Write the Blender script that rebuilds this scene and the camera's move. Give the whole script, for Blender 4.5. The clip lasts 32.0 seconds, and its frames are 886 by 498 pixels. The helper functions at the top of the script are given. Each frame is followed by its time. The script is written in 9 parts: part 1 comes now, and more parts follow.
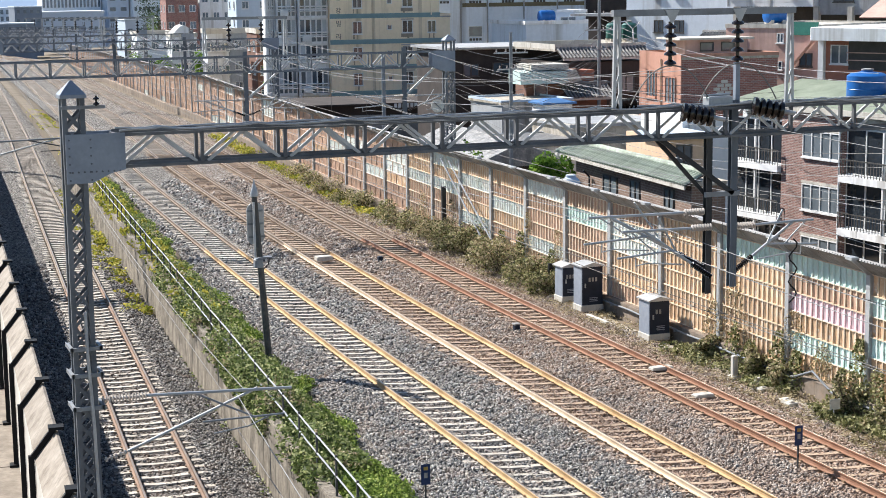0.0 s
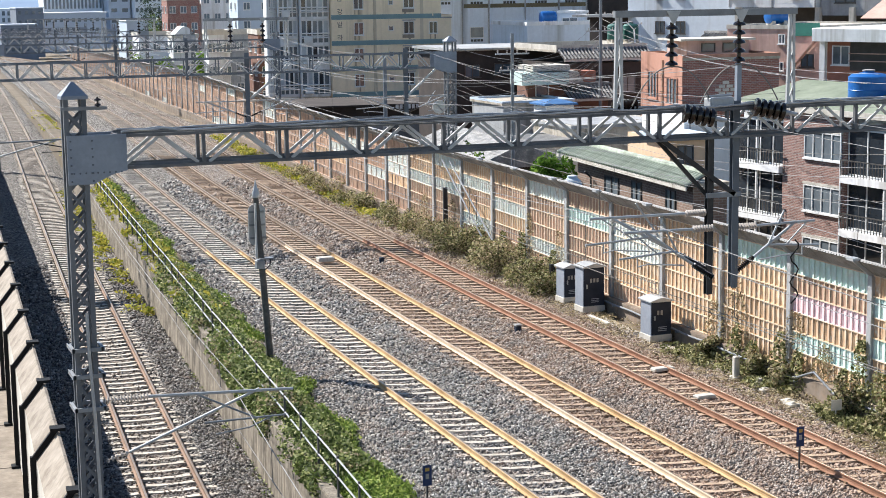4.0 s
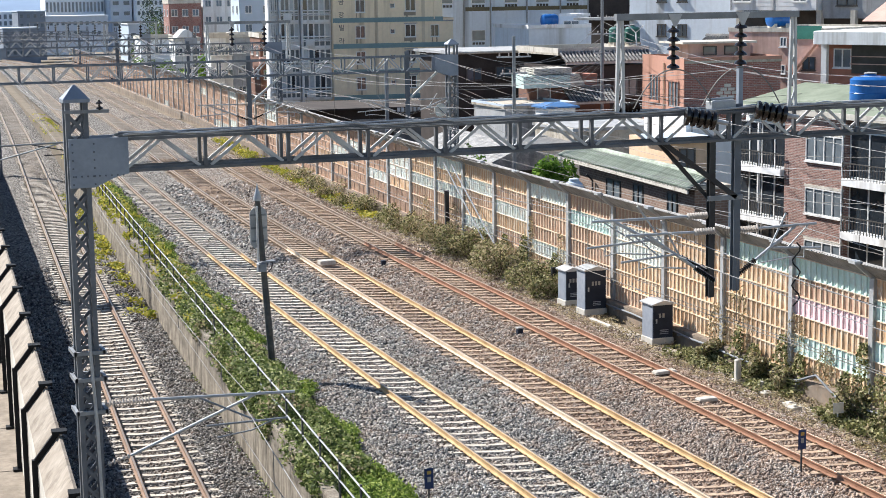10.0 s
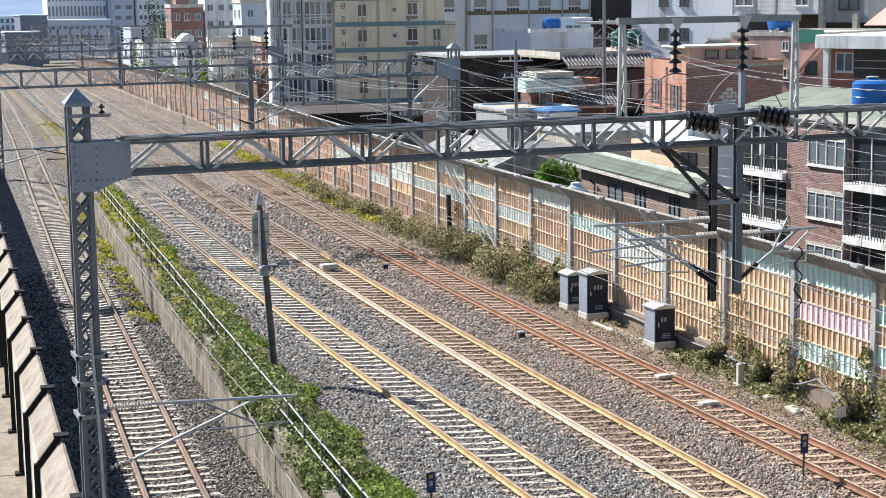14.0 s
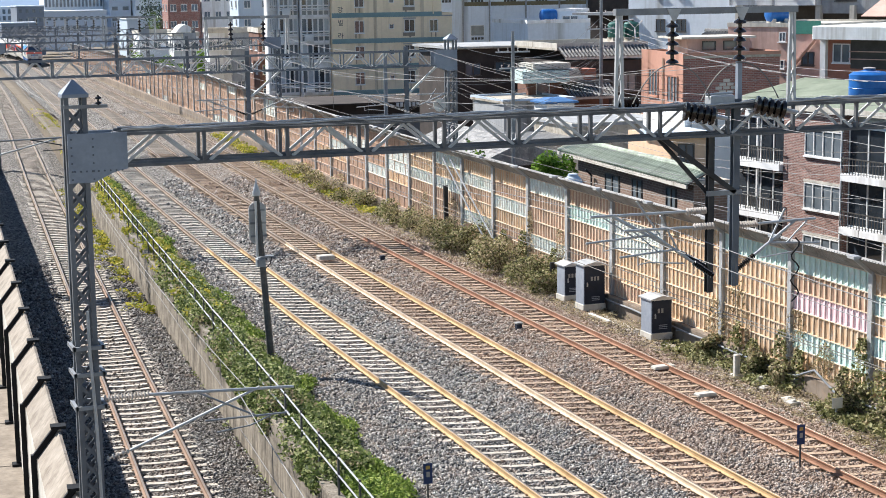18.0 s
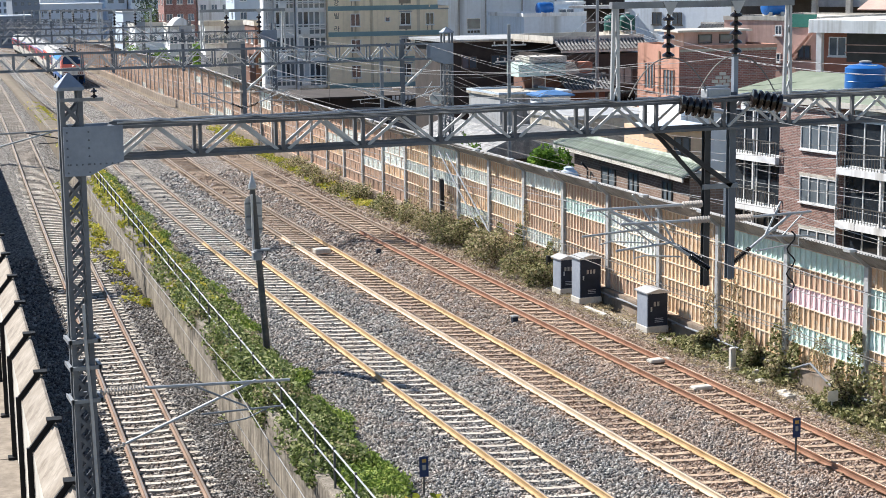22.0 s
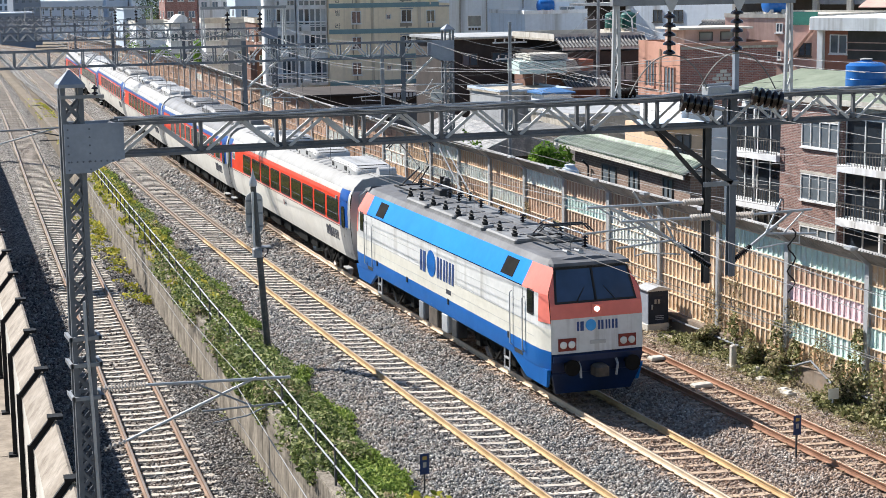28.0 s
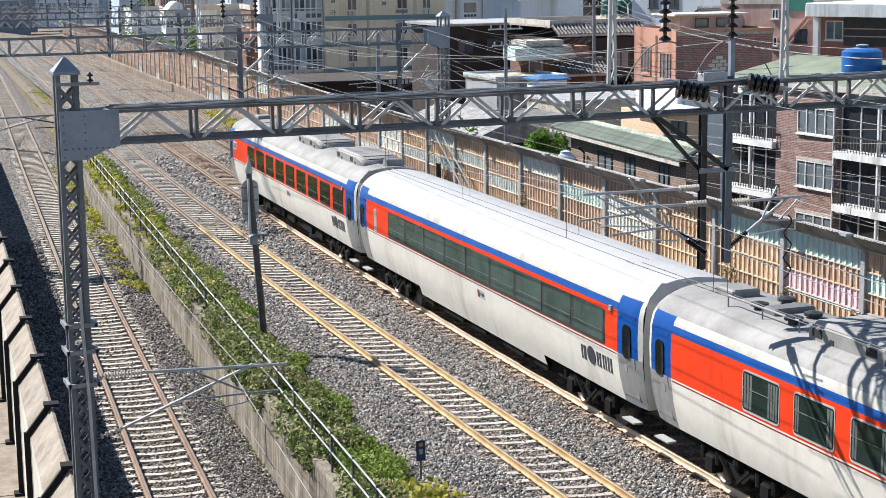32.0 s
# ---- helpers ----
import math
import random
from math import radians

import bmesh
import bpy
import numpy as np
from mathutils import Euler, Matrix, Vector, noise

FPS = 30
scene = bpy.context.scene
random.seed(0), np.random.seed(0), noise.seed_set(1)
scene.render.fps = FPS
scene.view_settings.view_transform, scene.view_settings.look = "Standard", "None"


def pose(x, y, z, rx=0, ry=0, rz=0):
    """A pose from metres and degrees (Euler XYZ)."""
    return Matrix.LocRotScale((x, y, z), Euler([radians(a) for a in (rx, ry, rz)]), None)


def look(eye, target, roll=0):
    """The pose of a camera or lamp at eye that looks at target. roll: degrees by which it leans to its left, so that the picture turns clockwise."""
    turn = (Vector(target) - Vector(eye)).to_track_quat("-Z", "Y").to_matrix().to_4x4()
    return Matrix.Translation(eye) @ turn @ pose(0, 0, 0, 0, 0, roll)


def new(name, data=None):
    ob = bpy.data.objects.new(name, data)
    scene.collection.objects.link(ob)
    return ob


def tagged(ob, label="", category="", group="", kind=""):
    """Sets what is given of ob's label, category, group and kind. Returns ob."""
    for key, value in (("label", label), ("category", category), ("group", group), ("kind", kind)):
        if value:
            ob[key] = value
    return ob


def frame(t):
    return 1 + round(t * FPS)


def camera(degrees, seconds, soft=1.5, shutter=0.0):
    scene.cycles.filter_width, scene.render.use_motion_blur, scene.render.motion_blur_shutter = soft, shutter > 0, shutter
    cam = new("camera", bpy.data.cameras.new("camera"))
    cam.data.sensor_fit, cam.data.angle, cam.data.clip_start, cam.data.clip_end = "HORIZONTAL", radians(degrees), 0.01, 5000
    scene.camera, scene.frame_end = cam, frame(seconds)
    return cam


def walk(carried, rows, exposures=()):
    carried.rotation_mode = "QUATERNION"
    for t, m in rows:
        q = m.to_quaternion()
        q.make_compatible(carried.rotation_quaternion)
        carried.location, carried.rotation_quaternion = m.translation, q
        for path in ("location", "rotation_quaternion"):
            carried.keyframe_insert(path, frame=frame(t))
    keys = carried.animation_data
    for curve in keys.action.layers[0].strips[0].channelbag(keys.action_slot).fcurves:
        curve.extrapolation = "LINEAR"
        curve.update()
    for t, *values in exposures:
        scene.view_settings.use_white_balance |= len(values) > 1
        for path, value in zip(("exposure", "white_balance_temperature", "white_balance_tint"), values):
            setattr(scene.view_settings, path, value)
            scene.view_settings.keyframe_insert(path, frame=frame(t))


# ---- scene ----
cam = camera(29.97, 32.0, soft=0.35)
EYE = (0.0, 0.0, 11.516)          # hand-held on a footbridge, above the rail heads at z = 0
# seconds, and the three turns of the hand-held camera in degrees
TURNS = (
    (0.0, 80.945, 0.710, -21.093),
    (0.5, 80.945, 0.722, -21.076),
    (1.0, 80.958, 0.743, -21.066),
    (1.5, 80.995, 0.757, -21.053),
    (2.0, 81.058, 0.766, -21.008),
    (2.5, 81.086, 0.784, -20.981),
    (3.0, 81.100, 0.828, -20.977),
    (3.5, 81.046, 0.765, -21.010),
    (5.5, 80.908, 0.752, -21.123),
    (6.0, 80.929, 0.783, -21.101),
    (6.5, 81.038, 0.821, -20.988),
    (7.0, 81.303, 0.850, -20.787),
    (7.5, 81.453, 0.842, -20.695),
    (8.0, 81.362, 0.836, -20.788),
    (8.5, 81.259, 0.815, -20.873),
    (9.0, 81.185, 0.818, -20.910),
    (9.5, 81.154, 0.804, -20.940),
    (10.0, 81.085, 0.759, -20.990),
    (10.5, 80.945, 0.717, -21.068),
    (11.0, 80.859, 0.683, -21.090),
    (11.5, 80.810, 0.698, -21.070),
    (12.0, 80.892, 0.681, -21.002),
    (12.5, 81.161, 0.696, -20.887),
    (13.0, 81.330, 0.771, -20.816),
    (13.5, 81.277, 0.737, -20.860),
    (14.0, 81.223, 0.773, -20.921),
    (14.5, 81.208, 0.770, -20.925),
    (16.5, 81.078, 0.730, -20.869),
    (17.0, 80.999, 0.764, -20.952),
    (17.5, 80.952, 0.757, -20.983),
    (18.0, 80.914, 0.751, -21.026),
    (18.5, 80.931, 0.749, -21.033),
    (19.0, 80.930, 0.783, -21.028),
    (19.5, 80.877, 0.761, -21.027),
    (20.0, 80.801, 0.693, -21.036),
    (20.5, 80.741, 0.691, -21.067),
    (21.0, 80.697, 0.729, -21.103),
    (21.5, 80.665, 0.740, -21.139),
    (22.0, 80.679, 0.721, -21.159),
    (22.5, 80.766, 0.718, -21.156),
    (23.0, 80.814, 0.748, -21.135),
    (23.5, 80.791, 0.735, -21.123),
    (24.0, 80.757, 0.728, -21.103),
    (24.5, 80.708, 0.693, -21.101),
    (25.0, 80.670, 0.733, -21.123),
    (25.5, 80.651, 0.701, -21.129),
    (27.5, 80.674, 0.713, -21.102),
    (28.0, 80.589, 0.690, -21.129),
    (28.5, 80.506, 0.699, -21.184),
    (29.0, 80.441, 0.727, -21.217),
    (29.5, 80.383, 0.697, -21.263),
    (30.0, 80.327, 0.686, -21.271),
    (30.5, 80.266, 0.678, -21.265),
    (31.0, 80.206, 0.735, -21.274),
    (31.5, 80.158, 0.723, -21.270),
    (32.0, 80.131, 0.747, -21.279),
)
walk(cam, [(t, pose(*EYE, rx, ry, rz)) for t, rx, ry, rz in TURNS], [(0.0, 1.07), (26.5, 1.07), (29.5, 1.01), (32.0, 1.01)])

# ---- light ----
SUN_WAY = Vector((0.6, -0.92, -1.0)).normalized()      # the way the sunlight travels
world = bpy.data.worlds.new("world")
scene.world = world
world.use_nodes = True
sky = world.node_tree.nodes.new("ShaderNodeTexSky")
sky.sky_type, sky.sun_disc = "NISHITA", False
sky.sun_elevation = math.asin(-SUN_WAY.z)
sky.sun_rotation = math.atan2(-SUN_WAY.x, -SUN_WAY.y)
sky.altitude, sky.air_density, sky.dust_density, sky.ozone_density = 0, 1.0, 0.1, 3.0
back = world.node_tree.nodes["Background"]
back.inputs["Strength"].default_value = 0.072
world.node_tree.links.new(sky.outputs[0], back.inputs["Color"])
sun = new("sun", bpy.data.lights.new("sun", "SUN"))
sun.data.energy, sun.data.angle, sun.data.color = 5.0, radians(0.55), (1.0, 0.965, 0.915)
sun.matrix_world = look((-60, 110, 120), Vector((-60, 110, 120)) + SUN_WAY)


# ---- building helpers ----
class Shape:
    """Collects vertices and faces for one mesh."""

    def __init__(self):
        self.v, self.f = [], []

    def poly(self, pts):
        n = len(self.v)
        self.v += [tuple(p) for p in pts]
        self.f.append(tuple(range(n, n + len(pts))))
        return self

    def grid_box(self, corners):
        n = len(self.v)
        self.v += [tuple(p) for p in corners]
        for a in ((0, 3, 2, 1), (4, 5, 6, 7), (0, 1, 5, 4), (1, 2, 6, 5), (2, 3, 7, 6), (3, 0, 4, 7)):
            self.f.append(tuple(n + i for i in a))
        return self

    def box(self, x0, x1, y0, y1, z0, z1):
        return self.grid_box([(x0, y0, z0), (x1, y0, z0), (x1, y1, z0), (x0, y1, z0),
                              (x0, y0, z1), (x1, y0, z1), (x1, y1, z1), (x0, y1, z1)])

    def cbox(self, x0, x1, y0, y1, z0, z1, c=0.02):
        """A box with chamfered upright edges and top edge."""
        c = min(c, (x1 - x0) / 2.2, (y1 - y0) / 2.2, (z1 - z0) / 2.2)
        ring = [(x0 + c, y0), (x1 - c, y0), (x1, y0 + c), (x1, y1 - c), (x1 - c, y1), (x0 + c, y1), (x0, y1 - c), (x0, y0 + c)]
        cx, cy = (x0 + x1) / 2, (y0 + y1) / 2
        kx, ky = 1 - 2 * c / (x1 - x0), 1 - 2 * c / (y1 - y0)
        top = [(cx + (x - cx) * kx, cy + (y - cy) * ky) for x, y in ring]
        return self.loft([[(x, y, z0) for x, y in ring], [(x, y, z1 - c) for x, y in ring], [(x, y, z1) for x, y in top]])

    def loft(self, rings, caps=True, closed=True):
        n, k = len(self.v), len(rings[0])
        for r in rings:
            self.v += [tuple(p) for p in r]
        for i in range(len(rings) - 1):
            for j in range(k if closed else k - 1):
                a, b = n + i * k + j, n + i * k + (j + 1) % k
                self.f.append((a, b, b + k, a + k))
        if caps:
            self.f.append(tuple(range(n + k - 1, n - 1, -1)))
            m = n + (len(rings) - 1) * k
            self.f.append(tuple(range(m, m + k)))
        return self

    def bar(self, p, q, w, h=None, up=(0, 0, 1)):
        """A straight bar of width w and height h from p to q."""
        h = w if h is None else h
        p, q = Vector(p), Vector(q)
        d = (q - p).normalized()
        s = d.cross(Vector(up))
        s = s.normalized() if s.length > 1e-4 else d.cross(Vector((1, 0, 0))).normalized()
        u = s.cross(d)
        c = [(-w / 2, -h / 2), (w / 2, -h / 2), (w / 2, h / 2), (-w / 2, h / 2)]
        return self.loft([[e + s * a + u * b for a, b in c] for e in (p, q)])

    def tube(self, pts, r, n=6, caps=True):
        pts = [Vector(p) for p in pts]
        rings, ref = [], None
        for i, p in enumerate(pts):
            d = (pts[min(i + 1, len(pts) - 1)] - pts[max(i - 1, 0)]).normalized()
            if ref is None:
                ref = d.cross(Vector((0, 0, 1)))
                ref = ref.normalized() if ref.length > 1e-3 else Vector((1, 0, 0))
            s = (ref - d * ref.dot(d)).normalized()
            u = d.cross(s)
            rr = r[i] if isinstance(r, (list, tuple)) else r
            rings.append([p + s * rr * math.cos(a) + u * rr * math.sin(a) for a in (2 * math.pi * j / n for j in range(n))])
        return self.loft(rings, caps)

    def lathe(self, profile, n=16, at=(0, 0, 0), axis="z"):
        """A turned form; profile is rows of (radius, height)."""
        rings = []
        for r, z in profile:
            ring = []
            for j in range(n):
                a = 2 * math.pi * j / n
                c, s = r * math.cos(a), r * math.sin(a)
                p = (c, s, z) if axis == "z" else (z, c, s) if axis == "x" else (s, z, c)
                ring.append((at[0] + p[0], at[1] + p[1], at[2] + p[2]))
            rings.append(ring)
        return self.loft(rings)

    def extrude_y(self, outline, y0, y1):
        """A closed outline of (x, z), drawn out along y."""
        return self.loft([[(x, y0, z) for x, z in outline], [(x, y1, z) for x, z in outline]])

    def extrude_x(self, outline, x0, x1):
        return self.loft([[(x0, y, z) for y, z in outline], [(x1, y, z) for y, z in outline]])

    def mesh(self, name, mat=None, smooth=False):
        me = bpy.data.meshes.new(name)
        me.from_pydata(self.v, [], self.f)
        me.validate()
        if smooth:
            me.shade_smooth()
            me.set_sharp_from_angle(angle=radians(35))
        if mat:
            me.materials.append(mat)
        return me


def normals_out(me):
    bm = bmesh.new()
    bm.from_mesh(me)
    bmesh.ops.recalc_face_normals(bm, faces=bm.faces)
    bm.to_mesh(me)
    bm.free()
    return me


def thing(name, at=(0, 0, 0), rz=0.0, label="", category="", group="", kind=""):
    ob = new(name)
    ob.empty_display_size = 0.3
    ob.matrix_world = pose(*at, 0, 0, rz)
    return tagged(ob, label, category, group, kind)


def part(name, shape, mat, parent, label="", smooth=False, fix=True):
    me = shape.mesh(name, mat, smooth) if isinstance(shape, Shape) else shape
    if fix and isinstance(shape, Shape):
        normals_out(me)
    ob = new(name, me)
    ob.parent = parent
    return tagged(ob, label)


def single(name, shape, mat, label="", category="", group="", kind="", smooth=False, at=(0, 0, 0)):
    me = shape.mesh(name, mat, smooth) if isinstance(shape, Shape) else shape
    if isinstance(shape, Shape):
        normals_out(me)
    ob = new(name, me)
    ob.location = at
    return tagged(ob, label, category, group, kind)


# ---- materials ----
def nodes_of(name):
    m = bpy.data.materials.new(name)
    m.use_nodes = True
    return m, m.node_tree.nodes, m.node_tree.links, m.node_tree.nodes["Principled BSDF"]


def mixed(nt, fac, a, b, blend="MIX"):
    n = nt.nodes.new("ShaderNodeMix")
    n.data_type, n.blend_type = "RGBA", blend
    for sock, val in ((n.inputs[0], fac), (n.inputs[6], a), (n.inputs[7], b)):
        if isinstance(val, bpy.types.NodeSocket):
            nt.links.new(val, sock)
        else:
            sock.default_value = val if not isinstance(val, tuple) or len(val) == 4 else (*val, 1)
    return n.outputs[2]


def ramp(nt, fac, lo, hi):
    n = nt.nodes.new("ShaderNodeMapRange")
    nt.links.new(fac, n.inputs[0])
    n.inputs[1].default_value, n.inputs[2].default_value = lo, hi
    n.clamp = True
    return n.outputs[0]


def tex(nt, scale, detail=4.0, rough=0.6, stretch=None, coord="Object"):
    tc = nt.nodes.new("ShaderNodeTexCoord")
    out = tc.outputs[coord]
    if stretch:
        mp = nt.nodes.new("ShaderNodeMapping")
        mp.inputs["Scale"].default_value = stretch
        nt.links.new(out, mp.inputs[0])
        out = mp.outputs[0]
    n = nt.nodes.new("ShaderNodeTexNoise")
    n.inputs["Scale"].default_value, n.inputs["Detail"].default_value, n.inputs["Roughness"].default_value = scale, detail, rough
    nt.links.new(out, n.inputs["Vector"])
    return n.outputs[0]


def surface(name, base, dark=None, rough=0.7, metal=0.0, grain=30.0, wear=1.5, streak=None, bump=0.15, spread=0.0,
            stain=None, stain_amt=0.5, stain_lo=0.5, stain_hi=0.7, island=0.0, spec=0.3):
    """A painted, cast or weathered surface: grain, wear, streaks and stains."""
    m, N, L, p = nodes_of(name)
    nt = m.node_tree
    dark = dark or tuple(c * 0.72 for c in base)
    n1, n2 = tex(nt, wear, 5, 0.65), tex(nt, grain, 3, 0.6)
    col = mixed(nt, ramp(nt, n1, 0.35, 0.68), dark, base)
    col = mixed(nt, ramp(nt, n2, 0.2, 0.8), mixed(nt, 1.0, col, (0.86, 0.86, 0.86), "MULTIPLY"), col)
    if streak:
        s = tex(nt, 1.0, 4, 0.7, stretch=(streak, streak, streak * 0.06))
        col = mixed(nt, ramp(nt, s, 0.52, 0.75), col, mixed(nt, 1.0, col, (0.55, 0.52, 0.48), "MULTIPLY"))
    if streak and streak > 10:
        s = tex(nt, 1.0, 6, 0.75, stretch=(streak, streak, streak * 0.03))
        col = mixed(nt, ramp(nt, s, 0.4, 0.6), mixed(nt, 1.0, col, (0.42, 0.39, 0.35), "MULTIPLY"), mixed(nt, 1.0, col, (1.25, 1.22, 1.18), "MULTIPLY"))
    if stain:
        s = tex(nt, wear * 2.3, 6, 0.75)
        col = mixed(nt, ramp(nt, s, stain_lo, stain_hi), col, mixed(nt, stain_amt, col, stain))
    if spread or island:
        src = N.new("ShaderNodeObjectInfo" if spread else "ShaderNodeNewGeometry")
        h = N.new("ShaderNodeHueSaturation")
        a = max(spread, island)
        mr = N.new("ShaderNodeMapRange")
        L.new(src.outputs["Random" if spread else "Random Per Island"], mr.inputs[0])
        mr.inputs[3].default_value, mr.inputs[4].default_value = 1 - a, 1 + a
        L.new(mr.outputs[0], h.inputs["Value"])
        L.new(col, h.inputs["Color"])
        col = h.outputs[0]
    L.new(col, p.inputs["Base Color"])
    p.inputs["Metallic"].default_value = metal
    p.inputs["Specular IOR Level"].default_value = spec
    rr = N.new("ShaderNodeMapRange")
    L.new(n1, rr.inputs[0])
    rr.inputs[3].default_value, rr.inputs[4].default_value = min(1, rough + 0.12), max(0.05, rough - 0.12)
    L.new(rr.outputs[0], p.inputs["Roughness"])
    if bump:
        b = N.new("ShaderNodeBump")
        b.inputs["Strength"].default_value, b.inputs["Distance"].default_value = bump, 0.02
        L.new(n2, b.inputs["Height"])
        L.new(b.outputs[0], p.inputs["Normal"])
    return m


def ballast_material(name, tones, rust, scale=14.0):
    """Crushed stone: each stone has its own tone; the rust layer shows round the older tracks."""
    m, N, L, p = nodes_of(name)
    nt = m.node_tree
    tc = N.new("ShaderNodeTexCoord")
    v = N.new("ShaderNodeTexVoronoi")
    v.inputs["Scale"].default_value = scale
    L.new(tc.outputs["Object"], v.inputs["Vector"])
    sep = N.new("ShaderNodeSeparateColor")
    L.new(v.outputs["Color"], sep.inputs[0])
    cr = N.new("ShaderNodeValToRGB")
    L.new(sep.outputs[0], cr.inputs[0])
    e = cr.color_ramp.elements
    e[0].color, e[1].color = (*tones[0], 1), (*tones[-1], 1)
    for i, t in enumerate(tones[1:-1]):
        k = e.new((i + 1) / (len(tones) - 1))
        k.color = (*t, 1)
    big = tex(nt, 0.35, 4, 0.6)
    col = mixed(nt, ramp(nt, big, 0.3, 0.7), mixed(nt, 1.0, cr.outputs[0], (0.8, 0.79, 0.78), "MULTIPLY"), cr.outputs[0])
    at = N.new("ShaderNodeAttribute")
    at.attribute_name = "rust"
    patch = tex(nt, 1.6, 5, 0.7)
    add = N.new("ShaderNodeMath")
    add.operation = "MULTIPLY_ADD"
    L.new(patch, add.inputs[0])
    add.inputs[1].default_value = 0.9
    add.inputs[2].default_value = -0.45
    s2 = N.new("ShaderNodeMath")
    L.new(add.outputs[0], s2.inputs[0])
    L.new(at.outputs["Fac"], s2.inputs[1])
    rusty = mixed(nt, 0.58, cr.outputs[0], rust, "MIX")
    col = mixed(nt, ramp(nt, s2.outputs[0], 0.1, 0.9), col, rusty)
    L.new(col, p.inputs["Base Color"])
    p.inputs["Roughness"].default_value = 0.9
    p.inputs["Specular IOR Level"].default_value = 0.12
    b = N.new("ShaderNodeBump")
    b.inputs["Strength"].default_value, b.inputs["Distance"].default_value = 1.0, 0.09
    L.new(v.outputs["Distance"], b.inputs["Height"])
    b.invert = True
    L.new(b.outputs[0], p.inputs["Normal"])
    return m


def stone_material(name, tones, rust):
    """Loose stones: each its own tone, some with a rusty skin."""
    m, N, L, p = nodes_of(name)
    nt = m.node_tree
    g = N.new("ShaderNodeNewGeometry")
    cr = N.new("ShaderNodeValToRGB")
    L.new(g.outputs["Random Per Island"], cr.inputs[0])
    e = cr.color_ramp.elements
    e[0].color, e[1].color = (*tones[0], 1), (*tones[-1], 1)
    for i, t in enumerate(tones[1:-1]):
        e.new((i + 1) / (len(tones) - 1)).color = (*t, 1)
    at = N.new("ShaderNodeAttribute")
    at.attribute_name = "rust"
    add = N.new("ShaderNodeMath")
    L.new(ramp(nt, tex(nt, 1.6, 5, 0.7), 0.25, 0.75), add.inputs[0])
    add.inputs[1].default_value = -0.5
    s2 = N.new("ShaderNodeMath")
    L.new(add.outputs[0], s2.inputs[0])
    L.new(at.outputs["Fac"], s2.inputs[1])
    rusty = mixed(nt, 0.5, cr.outputs[0], rust, "MIX")
    col = mixed(nt, ramp(nt, s2.outputs[0], 0.0, 0.8), cr.outputs[0], rusty)
    grime = tex(nt, 0.4, 4, 0.6)
    col = mixed(nt, ramp(nt, grime, 0.3, 0.7), mixed(nt, 1.0, col, (0.78, 0.77, 0.76), "MULTIPLY"), col)
    L.new(col, p.inputs["Base Color"])
    p.inputs["Roughness"].default_value = 0.85
    p.inputs["Specular IOR Level"].default_value = 0.2
    return m


def brick_material(name, a, b, mortar, size=0.22, rough=0.85):
    """Fine brickwork for walls that stay far off."""
    m, N, L, p = nodes_of(name)
    nt = m.node_tree
    tc = N.new("ShaderNodeTexCoord")
    sx = N.new("ShaderNodeSeparateXYZ")
    L.new(tc.outputs["Object"], sx.inputs[0])
    add = N.new("ShaderNodeMath")
    L.new(sx.outputs[0], add.inputs[0])
    L.new(sx.outputs[1], add.inputs[1])
    cx = N.new("ShaderNodeCombineXYZ")
    L.new(add.outputs[0], cx.inputs[0])
    L.new(sx.outputs[2], cx.inputs[1])
    br = N.new("ShaderNodeTexBrick")
    L.new(cx.outputs[0], br.inputs["Vector"])
    br.inputs["Color1"].default_value, br.inputs["Color2"].default_value, br.inputs["Mortar"].default_value = (*a, 1), (*b, 1), (*mortar, 1)
    br.inputs["Scale"].default_value = 1.0
    br.inputs["Brick Width"].default_value, br.inputs["Row Height"].default_value = size, size * 0.34
    br.inputs["Mortar Size"].default_value = size * 0.05
    col = mixed(nt, ramp(nt, tex(nt, 1.2, 5, 0.7), 0.35, 0.7), mixed(nt, 1.0, br.outputs[0], (0.72, 0.7, 0.68), "MULTIPLY"), br.outputs[0])
    L.new(col, p.inputs["Base Color"])
    p.inputs["Roughness"].default_value = rough
    bu = N.new("ShaderNodeBump")
    bu.inputs["Strength"].default_value, bu.inputs["Distance"].default_value = 0.5, 0.02
    bu.invert = True
    L.new(br.outputs["Fac"], bu.inputs["Height"])
    L.new(bu.outputs[0], p.inputs["Normal"])
    return m


def glass_material(name, tint, rough=0.08, spec=0.7):
    m, N, L, p = nodes_of(name)
    col = mixed(m.node_tree, ramp(m.node_tree, tex(m.node_tree, 0.9, 3, 0.6), 0.3, 0.7), tuple(c * 0.6 for c in tint), tint)
    L.new(col, p.inputs["Base Color"])
    p.inputs["Roughness"].default_value = rough
    p.inputs["Specular IOR Level"].default_value = spec
    return m


